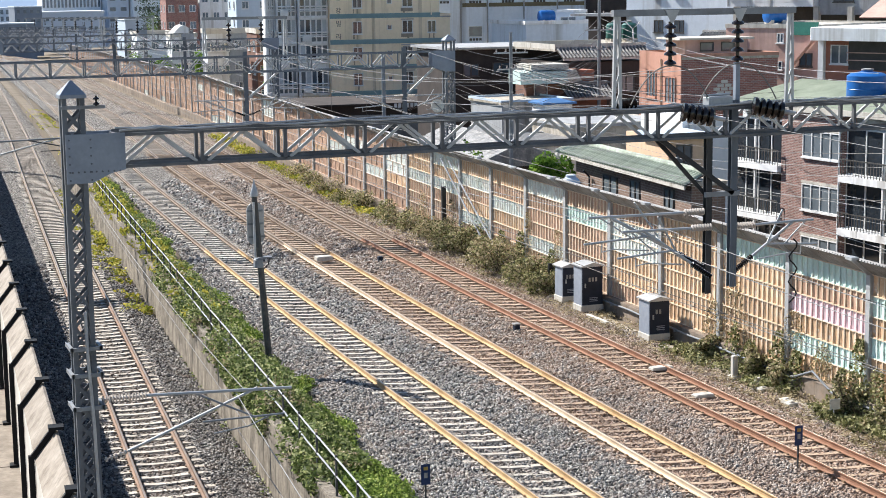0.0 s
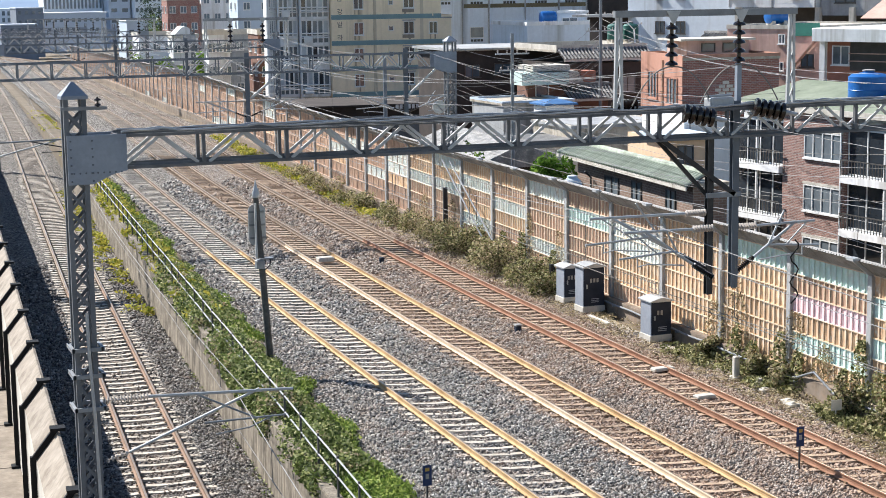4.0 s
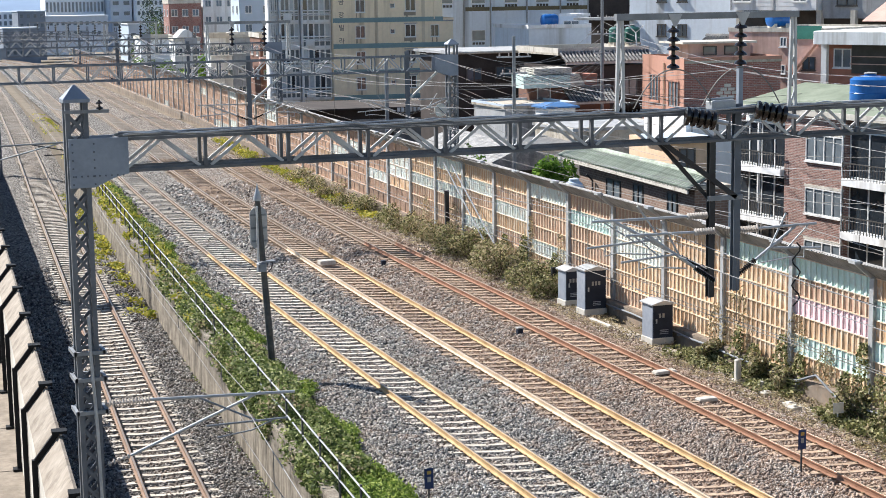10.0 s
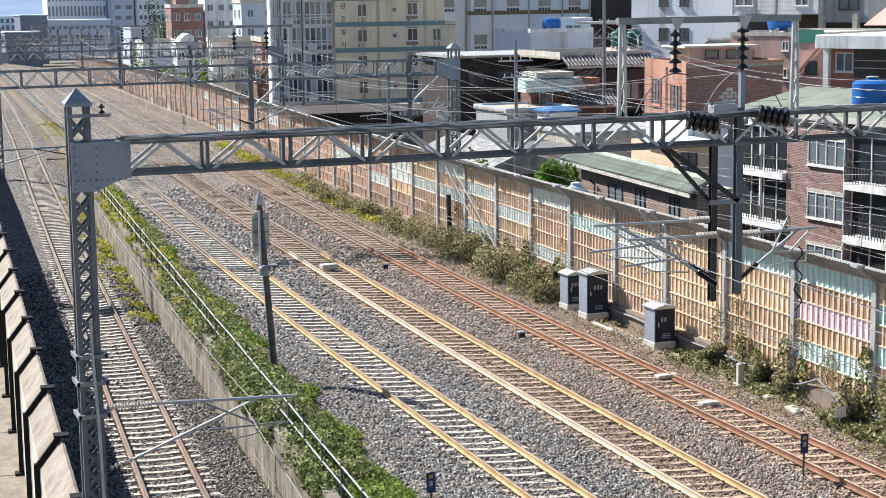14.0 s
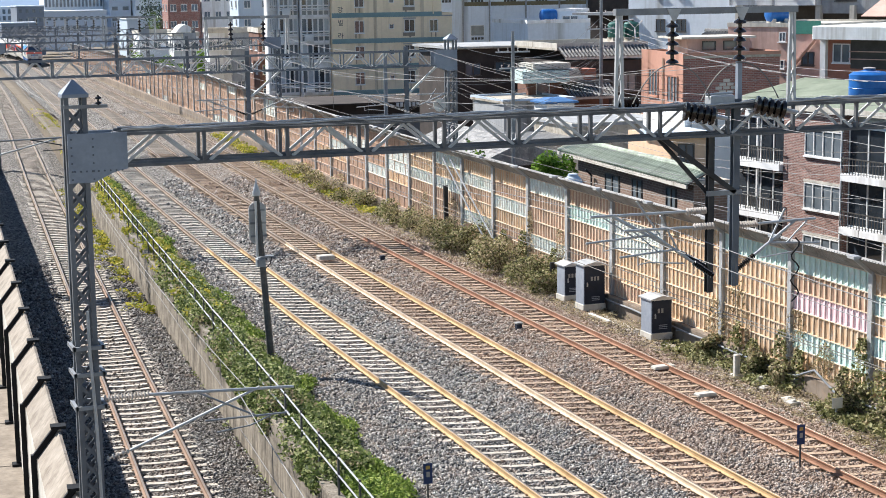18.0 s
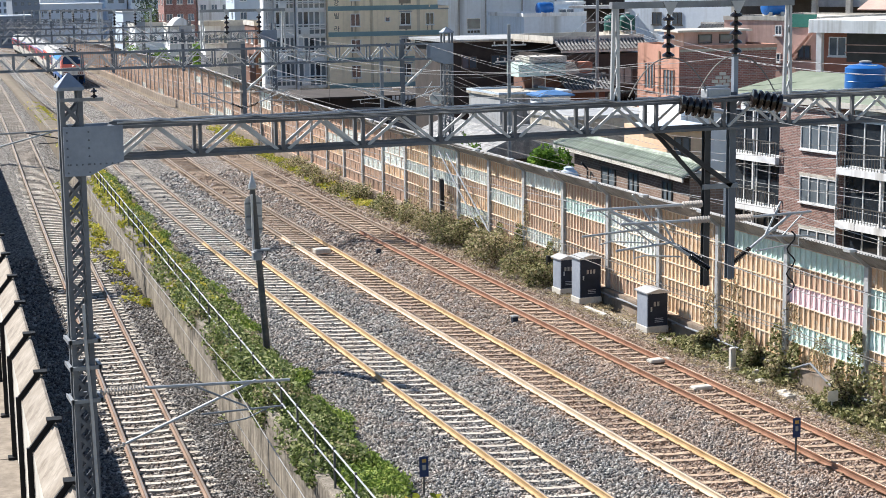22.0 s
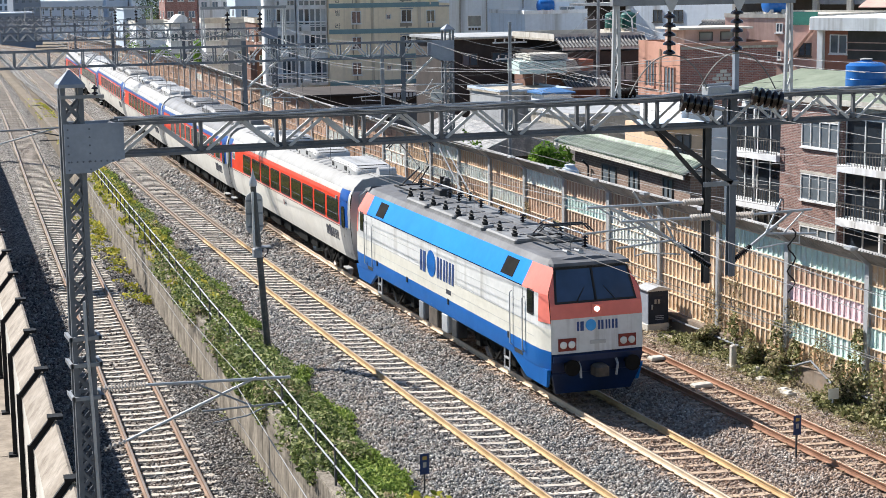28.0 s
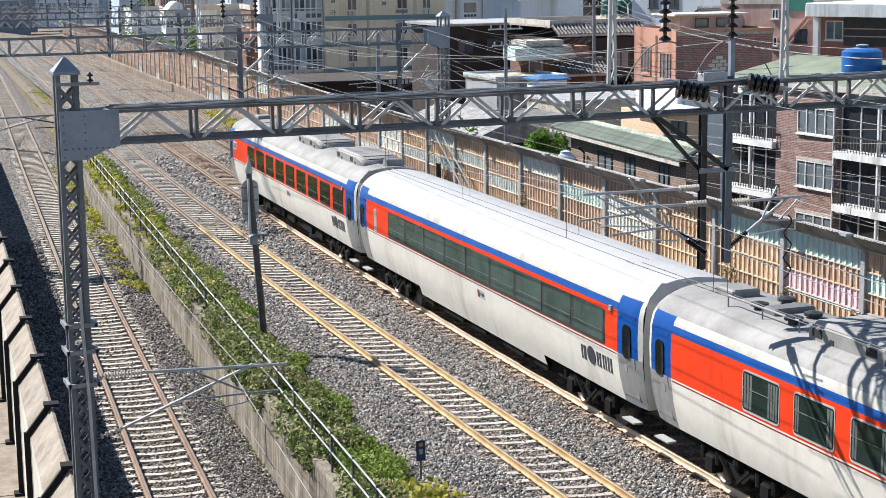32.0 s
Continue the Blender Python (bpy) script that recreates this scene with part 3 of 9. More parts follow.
make_ground()
make_ballast()
make_track("left", "railway track with ochre-sided rails on pale concrete sleepers", M["sleeper_light"], (M["rail_ochre"], M["rail_ochre"]), CANT, 330, 0.624, 0.2)
make_track("middle", "railway track with cream-dusted rails on rust-stained sleepers", M["sleeper_rusty"], (M["rail_cream"], M["rail_ochre"]), CANT, 330, 0.624, 0.35)
make_track("right", "railway track with dark rusty rails on brown-stained sleepers", M["sleeper_rusty"], (M["rail_rust"], M["rail_rust"]), CANT, 330, 0.624, 0.1)
make_track("low", "single railway track on a lower level with brown rails", M["sleeper_light"], (M["rail_brown"], M["rail_brown"]), 0.0, 330, 0.624, 0.0)


# ---- retaining wall ----
def make_retaining():
    w = thing("wall_retaining", (0, 0, 0), label="stained grey concrete retaining wall between the two track levels", category="wall", kind="structure")
    y, n = 18.0, 0
    while y < 112:
        y2 = y + 4.0
        a, b = retaining(y), retaining(y2 - 0.02)
        z0, z1, t = -2.4, 0.3, 0.32
        dz = random.uniform(-0.012, 0.012)
        sh = Shape()
        sh.grid_box([(a, y, z0), (a + t, y, z0), (b + t, y2 - 0.02, z0), (b, y2 - 0.02, z0), (a + 0.05, y, z1 - 0.03 + dz), (a + t, y, z1 - 0.03 + dz), (b + t, y2 - 0.02, z1 - 0.03 + dz), (b + 0.05, y2 - 0.02, z1 - 0.03 + dz)])
        sh.grid_box([(a + 0.02, y, z1 - 0.03 + dz), (a + t + 0.03, y, z1 - 0.03 + dz), (b + t + 0.03, y2 - 0.02, z1 - 0.03 + dz), (b + 0.02, y2 - 0.02, z1 - 0.03 + dz),
                     (a + 0.03, y, z1 + 0.03 + dz), (a + t, y, z1 + 0.03 + dz), (b + t, y2 - 0.02, z1 + 0.03 + dz), (b + 0.03, y2 - 0.02, z1 + 0.03 + dz)])
        part("wall_section", sh, M["wall_streaked"], w)
        y, n = y2, n + 1


make_retaining()


# ---- noise wall along the right-hand line ----
BAY = 4.15
ROWS = 6
ROW_H = 0.575


def ribbed(w, h, n=24, d=0.014):
    """A noise panel with upright ribs between two edge strips."""
    sh = Shape()
    xs = []
    for i in range(n):
        a = i / n * w
        xs += [(a, 0.0), (a + w / n * 0.32, 0.0), (a + w / n * 0.4, d), (a + w / n * 0.92, d)]
    xs.append((w, 0.0))
    k = len(sh.v)
    for z in (0.02, h - 0.02):
        sh.v += [(-o, x, z) for x, o in xs]
    m = len(xs)
    for i in range(m - 1):
        sh.f.append((k + i + 1, k + i, k + m + i, k + m + i + 1))
    sh.box(-0.045, 0.03, 0, w, -0.012, 0.022)
    sh.box(-0.045, 0.03, 0, w, h - 0.022, h + 0.012)
    return sh


PAINTED = {(n, r): "panel_" + k for k, spots in (
    ("pink", ((4, 3),)), ("teal", ((4, 5), (4, 1), (3, 4), (3, 2), (5, 5), (8, 4), (2, 5), (1, 4))),
    ("pale", ((7, 4), (7, 3), (9, 5), (9, 1), (10, 3), (11, 4), (11, 1), (12, 5), (12, 3), (13, 3), (14, 4), (14, 3), (15, 2), (16, 4), (17, 3))))
    for n, r in spots}


def make_noise_wall():
    w = thing("wall_noise_barrier", (0, 0, 0), label="rust-streaked tan noise wall of ribbed panels with faded teal and pink paint", category="noise wall", kind="structure")
    base = ribbed(BAY - 0.16, ROW_H, 28)
    meshes = {k: base.mesh("panel", M[k]) for k in ("panel_tan", "panel_brown", "panel_pale", "panel_teal", "panel_pink")}
    tall_me = ribbed(BAY - 0.16, ROW_H * ROWS, 28).mesh("panel", M["panel_brown"])
    post = Shape().box(-0.09, 0.09, -0.075, 0.075, -0.9, 3.62).box(-0.13, -0.09, -0.1, 0.1, -0.9, 3.62)
    post_me = normals_out(post.mesh("post", M["steel_pale"]))
    cap = Shape()
    for i in range(30):
        y = i * (BAY - 0.05) / 30
        cap.grid_box([(-0.02, y, 3.6), (0.03, y, 3.6), (0.03, y + 0.1, 3.6), (-0.02, y + 0.1, 3.6), (-0.6, y, 4.06), (-0.57, y, 4.1), (-0.57, y + 0.1, 4.1), (-0.6, y + 0.1, 4.06)])
    cap.grid_box([(0.0, 0, 3.61), (0.05, 0, 3.61), (0.05, BAY - 0.03, 3.61), (0.0, BAY - 0.03, 3.61), (-0.56, 0, 4.08), (-0.53, 0, 4.12), (-0.53, BAY - 0.03, 4.12), (-0.56, BAY - 0.03, 4.08)])
    cap_me = normals_out(cap.mesh("cap_panel", M["panel_cap"]))
    arm = Shape().bar((-0.02, 0, 3.55), (-0.66, 0, 4.06), 0.07, 0.09).box(-0.78, -0.56, -0.16, 0.16, 4.06, 4.14)
    arm_me = normals_out(arm.mesh("bracket", M["steel_pale"]))
    plinth = normals_out(Shape().cbox(-0.28, 0.25, 0, BAY - 0.02, -1.0, 0.16, 0.03).mesh("plinth", M["plinth_dirty_shaded"]))
    grid = Shape()
    for r in range(ROWS + 1):
        grid.box(-0.058, -0.02, 0.08, BAY - 0.08, 0.145 + r * ROW_H, 0.175 + r * ROW_H)
    # Pale upright bars put the sunlit edges of the ribs into colour.
    bars = Shape()
    for k in range(1, 14):
        y = 0.08 + (BAY - 0.16) * k / 14
        bars.box(-0.048, -0.02, y - 0.02, y + 0.02, 0.18, 0.14 + ROW_H)
    bar_me = {k: normals_out(bars.mesh("panel_bar", M["frame_pale" if k in ("panel_tan", "panel_brown") else k])) for k in meshes}
    grid_me = normals_out(grid.mesh("panel_frame", M["frame_pale"]))
    grid = Shape()
    for r in range(ROWS + 1):
        grid.box(-0.05, -0.02, 0.08, BAY - 0.08, 0.142 + r * ROW_H, 0.178 + r * ROW_H)
    for r in range(ROWS):
        for k in range(1, 4):
            y = 0.08 + (BAY - 0.16) * (k - (0.25 if r % 2 else -0.1)) / 4
            grid.box(-0.045, -0.02, y - 0.02, y + 0.02, 0.16 + r * ROW_H, 0.16 + (r + 1) * ROW_H)
    far_grid = normals_out(grid.mesh("panel_frame", M["frame_far"]))
    y, n = 20.6, 0
    while y < 330:
        y2 = y + BAY
        a = math.atan((wall_e(y2) - wall_e(y)) / BAY)
        pos = Matrix.Translation((wall_e(y), y, drop(y))) @ Matrix.Rotation(-a, 4, "Z")
        for nm, me in (("post", post_me), ("cap_panel", cap_me), ("plinth", plinth), ("panel_frame", grid_me), ("bracket", arm_me)):
            if n > 36 and nm == "bracket":
                continue
            me = far_grid if nm == "panel_frame" and n > 13 else me
            o = new(nm, me)
            o.parent, o.matrix_local = w, pos
        if n > 48:
            o = new("panel", tall_me)
            o.parent, o.matrix_local = w, pos @ Matrix.Translation((0, 0.08, 0.16))
        for r in range(ROWS if n <= 48 else 0):
            kind = PAINTED.get((n, r), "panel_brown" if noise.noise(Vector((n * 0.3, r * 0.4, 8.1))) > 0.35 - 0.03 * n else "panel_tan")
            if n > 17 and noise.noise(Vector((n * 0.45, r * 0.55, 3.3))) > 0.45:
                kind = "panel_pale"
            o = new("panel", meshes[kind])
            o.parent = w
            o.matrix_local = pos @ Matrix.Translation((0, 0.08, 0.16 + r * ROW_H))
            if n <= 13:
                o = new("panel_bar", bar_me[kind])
                o.parent, o.matrix_local = w, pos @ Matrix.Translation((0, 0, r * ROW_H))
        y, n = y2, n + 1
    return w


M["panel_brown"] = surface("panel_brown", (0.6, 0.4, 0.29), (0.42, 0.27, 0.19), 0.8, grain=6, wear=1.1, spread=0.16, streak=3.0, bump=0.1, stain=(0.5, 0.38, 0.28), stain_amt=0.7)
M["frame_far"] = surface("frame_far", (0.58, 0.46, 0.38), (0.42, 0.32, 0.25), 0.8, grain=8, wear=1.0, spread=0.08)
M["frame_pale"] = surface("frame_pale", (0.74, 0.63, 0.49), (0.54, 0.42, 0.3), 0.7, grain=8, wear=1.0, spread=0.08)
make_noise_wall()


# ---- leaning barrier on the near side ----
def make_left_barrier():
    w = thing("wall_side_barrier", (0, 0, 0), label="cream noise barrier with black bent steel posts and a leaning top", category="noise wall", kind="structure")
    BX = lambda y: 2.207 + 0.0705 * y
    y = 17.7
    me = None
    while y < 132:
        a = math.atan(0.0705)
        pos = Matrix.Translation((BX(y), y, 0)) @ Matrix.Rotation(-a, 4, "Z")
        if me is None:
            L = 4.897
            pan = Shape().box(-0.52, -0.45, 0.02, L - 0.02, -2.0, 0.995)
            pan_me = normals_out(pan.mesh("panel", M["concrete_pale"]))
            top = Shape().grid_box([(-0.52, 0.02, 0.995), (-0.45, 0.02, 0.96), (-0.45, L - 0.02, 0.96), (-0.52, L - 0.02, 0.995), (-0.035, 0.02, 1.61), (0.035, 0.02, 1.573), (0.035, L - 0.02, 1.573), (-0.035, L - 0.02, 1.61)])
            top_me = normals_out(top.mesh("leaning_panel", M["barrier_cream"]))
            foot = normals_out(Shape().cbox(-2.4, -0.3, 0, L - 0.01, -2.2, -1.9, 0.03).mesh("base_wall", M["barrier_base"]))
            post = Shape().box(-0.66, -0.53, -0.06, 0.06, -1.9, 1.09).bar((-0.59, 0, 1.02), (-0.06, 0, 1.69), 0.105, 0.12).box(-0.19, 0.15, -0.165, 0.165, 1.668, 1.738).box(-0.78, -0.53, -0.165, 0.165, -1.9, -1.83)
            post_me = normals_out(post.mesh("post", M["steel_black"]))
            me = 1
        for nm, m2 in (("panel", pan_me), ("leaning_panel", top_me), ("base_wall", foot), ("post", post_me)):
            o = new(nm, m2)
            o.parent, o.matrix_local = w, pos
        y += 4.897


M["barrier_base"] = surface("barrier_base", (0.28, 0.235, 0.185), (0.17, 0.14, 0.11), 0.9, grain=9, wear=1.6, bump=0.5, stain=(0.12, 0.1, 0.08), stain_amt=0.6)
M["barrier_cream"] = surface("barrier_cream", (0.33, 0.285, 0.235), (0.19, 0.155, 0.12), 0.8, grain=8, wear=1.0, streak=4.0, spread=0.06)
make_left_barrier()


# ---- the train ----
M["loco_white"] = surface("loco_white", (0.66, 0.66, 0.65), (0.58, 0.58, 0.56), 0.38, grain=4, wear=0.5, streak=1.5, bump=0.0, spec=0.3)
M["loco_cream"] = surface("loco_cream", (0.66, 0.635, 0.56), (0.58, 0.555, 0.48), 0.38, grain=4, wear=0.5, bump=0.0)
M["loco_blue"] = surface("loco_blue", (0.003, 0.12, 0.42), (0.003, 0.1, 0.35), 0.38, grain=4, wear=0.6, bump=0.0, spec=0.2)
M["loco_sky"] = surface("loco_sky", (0.005, 0.22, 0.72), (0.005, 0.19, 0.64), 0.38, grain=4, wear=0.6, bump=0.0, spec=0.2)
M["loco_red"] = surface("loco_red", (0.8, 0.21, 0.16), (0.7, 0.17, 0.13), 0.4, grain=4, wear=0.6, bump=0.0)
M["coach_white"] = surface("coach_white", (0.76, 0.725, 0.66), (0.67, 0.635, 0.57), 0.4, grain=4, wear=0.4, streak=0.5, bump=0.0, spec=0.3)
M["coach_eave"] = surface("coach_eave", (0.52, 0.495, 0.45), (0.4, 0.38, 0.34), 0.45, grain=4, wear=0.6, streak=0.8, bump=0.0, spec=0.3)
M["coach_end"] = surface("coach_end", (0.33, 0.33, 0.33), (0.25, 0.25, 0.25), 0.45, metal=0.2, grain=4, wear=0.6, streak=0.6, bump=0.0)
M["coach_red"] = surface("coach_red", (0.74, 0.05, 0.012), (0.66, 0.042, 0.012), 0.35, grain=4, wear=0.5, bump=0.0, spec=0.2)
M["coach_blue"] = surface("coach_blue", (0.003, 0.07, 0.3), (0.003, 0.055, 0.25), 0.35, grain=4, wear=0.5, bump=0.0, spec=0.15)
M["coach_silver"] = surface("coach_silver", (0.5, 0.5, 0.49), (0.42, 0.42, 0.41), 0.4, metal=0.2, grain=4, wear=0.6, bump=0.0)
M["roof_white"] = surface("roof_white", (0.35, 0.345, 0.335), (0.25, 0.245, 0.235), 0.6, grain=5, wear=0.7, bump=0.05, stain=(0.14, 0.13, 0.12), stain_amt=0.7, stain_lo=0.6, stain_hi=0.72)
M["roof_clean"] = surface("roof_clean", (0.45, 0.448, 0.445), (0.39, 0.388, 0.385), 0.5, grain=5, wear=0.6, bump=0.02)
M["roof_grey"] = surface("roof_grey", (0.2, 0.2, 0.205), (0.13, 0.13, 0.135), 0.55, grain=5, wear=0.7, bump=0.05, stain=(0.12, 0.11, 0.1), stain_amt=0.5)
M["roof_hatch"] = surface("roof_hatch", (0.24, 0.24, 0.24), (0.15, 0.15, 0.15), 0.6, grain=5, wear=0.9, bump=0.05)
M["roof_dusty"] = surface("roof_dusty", (0.3, 0.295, 0.29), (0.2, 0.195, 0.19), 0.65, grain=5, wear=0.8, bump=0.05, stain=(0.16, 0.15, 0.14), stain_amt=0.5)
M["roof_dark"] = surface("roof_dark", (0.16, 0.16, 0.165), (0.09, 0.09, 0.095), 0.6, grain=5, wear=0.9, bump=0.05)
M["glass_dark"] = glass_material("glass_dark", (0.012, 0.014, 0.016), 0.08, 0.3)
M["glass_green"] = glass_material("glass_green", (0.02, 0.032, 0.03), 0.08, 0.3)
M["glass_sage"] = glass_material("glass_sage", (0.07, 0.1, 0.092), 0.1, 0.3)
# Blue tint puts the reflected sky into the windscreen's colour.
M["glass_cab_sky"] = glass_material("glass_cab_sky", (0.03, 0.055, 0.11))
M["rubber"] = surface("rubber", (0.03, 0.03, 0.03), None, 0.8)
# Near-black: the shade under the train is put into the colour.
M["under_black"] = surface("under_black", (0.014, 0.013, 0.012), (0.008, 0.008, 0.007), 0.9, grain=10, wear=2, spec=0.1)
M["under_brown"] = surface("under_brown", (0.12, 0.095, 0.075), (0.06, 0.05, 0.04), 0.8, grain=10, wear=2)
M["wheel_steel"] = surface("wheel_steel", (0.2, 0.18, 0.16), (0.12, 0.1, 0.09), 0.5, metal=0.6)
M["lamp_glass"] = glass_material("lamp_glass", (0.75, 0.75, 0.7), 0.1)
m_lamp, _N, _L, _p = nodes_of("lamp_lit")
_p.inputs["Base Color"].default_value = (1, 0.97, 0.9, 1)
_p.inputs["Emission Color"].default_value = (1, 0.96, 0.85, 1)
_p.inputs["Emission Strength"].default_value = 1.6
M["lamp_lit"] = m_lamp
# The locomotive's blue, darkened for the shade low on its front.
M["loco_blue_shaded"] = surface("loco_blue_shaded", (0.004, 0.02, 0.075), (0.004, 0.014, 0.045), 0.45, grain=6, wear=0.8, bump=0)
M["mark_blue"] = surface("mark_blue", (0.03, 0.07, 0.22), None, 0.4, bump=0)
M["mark_sky"] = surface("mark_sky", (0.05, 0.35, 0.75), None, 0.4, bump=0)
M["mark_dark"] = surface("mark_dark", (0.05, 0.055, 0.075), None, 0.4, bump=0)


def between(table, z):
    for (a, p), (b, q) in zip(table, table[1:]):
        if z <= b:
            return p + (q - p) * (z - a) / (b - a)
    return table[-1][1]


class Hull:
    """The skin of a railway vehicle: half-width by height, with tapered and raked ends."""

    def __init__(self, length, prof, rake, taper):
        self.h, self.prof, self.rake, self.taper = length / 2, prof, rake, taper

    def at(self, side, y, z, out=0.0):
        e = self.h - between(self.rake, z)
        k = between(self.taper, max(0.0, e - abs(y)))
        return Vector((side * (between(self.prof, z) * k + out), max(-e, min(e, y)), z))

    def band(self, sh, side, y0, y1, zs, out=0.0, n=1, ends=True):
        """A strip of skin between two stations; stations past the end stop at the end."""
        ys = set([y0, y1] + [y0 + (y1 - y0) * i / n for i in range(n + 1)])
        for t in (0.0, 0.25, 0.5, 0.9, 1.2):
            for s in (-1, 1):
                c = s * (self.h - t)
                if y0 < c < y1:
                    ys.add(c)
        ys = sorted(ys)
        k = len(sh.v)
        for z in zs:
            sh.v += [tuple(self.at(side, y, z, out)) for y in ys]
        m = len(ys)
        for i in range(len(zs) - 1):
            for j in range(m - 1):
                a = k + i * m + j
                f = (a, a + 1, a + 1 + m, a + m)
                sh.f.append(f if side > 0 else f[::-1])
        return sh

    def slab(self, sh, side, y0, y1, z0, z1, out=0.02, deep=0.05):
        """A raised panel lying on the skin."""
        outer = [self.at(side, y, z, out) for y, z in ((y0, z0), (y1, z0), (y1, z1), (y0, z1))]
        inner = [self.at(side, y, z, out - deep) for y, z in ((y0, z0), (y1, z0), (y1, z1), (y0, z1))]
        return sh.grid_box(inner + outer)

    def rounded(self, sh, side, y0, y1, z0, z1, r, out=0.02, n=4):
        """A raised panel with rounded corners."""
        pts = []
        for cy, cz, a0 in ((y1 - r, z1 - r, 0), (y0 + r, z1 - r, 90), (y0 + r, z0 + r, 180), (y1 - r, z0 + r, 270)):
            for i in range(n + 1):
                a = radians(a0 + 90 * i / n)
                pts.append((cy + r * math.cos(a), cz + r * math.sin(a)))
        return sh.loft([[self.at(side, y, z, -0.03) for y, z in pts], [self.at(side, y, z, out) for y, z in pts]])

    def end_face(self, sh, end, zs, out=0.0, inset=0.0):
        k = len(sh.v)
        for z in zs:
            y = end * (self.h - between(self.rake, z) + out)
            w = between(self.prof, z) * self.taper[0][1] - inset
            sh.v += [(-w, y, z), (w, y, z)]
        for i in range(len(zs) - 1):
            a = k + 2 * i
            sh.f.append((a, a + 1, a + 3, a + 2))
        return sh

    def roof(self, sh, y0, y1, zs, top, out=0.0, n=8):
        """The closed skin over the top, from the height zs[0] on one side to the other."""
        ys = sorted(set([y0 + (y1 - y0) * i / n for i in range(n + 1)] + [s * (self.h - t) for t in (0, 0.5, 0.9, 1.2) for s in (-1, 1) if y0 < s * (self.h - t) < y1]))
        rings = []
        for y in ys:
            left = [self.at(-1, y, z, out) for z in zs]
            right = [self.at(1, y, z, out) for z in reversed(zs)]
            w = abs(left[-1].x)
            mid = [Vector((w * t, left[-1].y, zs[-1] + (top - zs[-1]) * (1 - t * t))) for t in (-0.6, -0.2, 0.2, 0.6)]
            rings.append(left + mid + right)
        return sh.loft(rings, caps=True, closed=False)


def wheel(parent, x, y, r):
    sh = Shape()
    s = 1 if x > 0 else -1
    sh.lathe([(0.05, -0.02), (r * 0.35, -0.03), (r * 0.8, 0.0), (r * 0.88, -0.04), (r, -0.04), (r, 0.08), (r + 0.03, 0.09), (r + 0.03, 0.115), (r * 0.6, 0.11), (0.05, 0.1)], 20, axis="x")
    me = normals_out(sh.mesh("wheel", M["wheel_steel"], True))
    o = new("wheel", me)
    o.parent = parent
    o.matrix_local = Matrix.Translation((x, y, r)) @ Matrix.Diagonal((-s, 1, 1, 1))
    return o


def bogie(car, y, base, r, frame_mat):
    sh = Shape()
    for s in (-1, 1):
        sh.bar((s * 1.02, y - base / 2 - 0.45, 0.62), (s * 1.02, y + base / 2 + 0.45, 0.62), 0.16, 0.2)
        sh.bar((s * 1.02, y - 0.5, 0.46), (s * 1.02, y + 0.5, 0.46), 0.2, 0.22)
        for e in (-1, 1):
            sh.cbox(s * 1.04 - 0.14, s * 1.04 + 0.14, y + e * base / 2 - 0.2, y + e * base / 2 + 0.2, r - 0.17, r + 0.2, 0.04)
            sh.lathe([(0.12, 0.0), (0.12, 0.3)], 10, (s * 1.06, y + e * base / 2 - 0.32, r + 0.05))
            sh.lathe([(0.12, 0.0), (0.12, 0.3)], 10, (s * 1.06, y + e * base / 2 + 0.32, r + 0.05))
        sh.lathe([(0.2, 0.0), (0.22, 0.1), (0.2, 0.36)], 12, (s * 1.0, y, 0.62))
        sh.bar((s * 1.2, y - 0.62, 0.75), (s * 1.2, y - 0.1, 0.35), 0.06, 0.06)
        sh.bar((s * 1.2, y + 0.62, 0.75), (s * 1.2, y + 0.1, 0.35), 0.06, 0.06)
    sh.box(-1.0, 1.0, y - 0.2, y + 0.2, 0.45, 0.68)
    b = part("bogie_frame", sh, frame_mat, car)
    for e in (-1, 1):
        for x in (-0.75, 0.75):
            wheel(car, x, y + e * base / 2, r)
    return b


def wordmark(hull, car, side, y, z, size, mats, face=None):
    """The maker's mark as plain blocks and a round emblem, with no letters."""
    def lay(sh, u0, u1, v0, v1, lean=0.0):
        if face is None:
            d = -side
            p = [hull.at(side, y + d * (u + lean * v) * size * -1, z + v * size, 0.012) for u, v in ((u0, v0), (u1, v0), (u1, v1), (u0, v1))]
            q = [hull.at(side, y + d * (u + lean * v) * size * -1, z + v * size, 0.002) for u, v in ((u0, v0), (u1, v0), (u1, v1), (u0, v1))]
        else:
            p = [Vector((u * size, face(z + v * size) - 0.012, z + v * size)) for u, v in ((u0, v0), (u1, v0), (u1, v1), (u0, v1))]
            q = [v2 + Vector((0, 0.01, 0)) for v2 in p]
        return sh.grid_box(q + p)
    for u0, u1 in ((-2.35, -2.1), (-1.95, -1.55), (0.1, 0.35), (0.5, 0.75), (1.0, 1.2), (1.35, 1.55), (1.75, 1.98), (2.15, 2.4)):
        part("mark_bar", lay(Shape(), u0, u1, -0.5, 0.5, 0.08), mats[0], car, "dark painted bar")
    em = Shape()
    ring = [(0.62 * math.cos(2 * math.pi * i / 20) - 0.72, 0.62 * math.sin(2 * math.pi * i / 20) + 0.05) for i in range(20)]
    if face is None:
        em.loft([[hull.at(side, y + side * u * size, z + v * size, o) for u, v in ring] for o in (0.002, 0.016)])
    else:
        em.loft([[Vector((u * size, face(z + v * size) - o, z + v * size)) for u, v in ring] for o in (0.002, 0.016)])
    part("mark_emblem", em, mats[1], car, "round blue emblem")


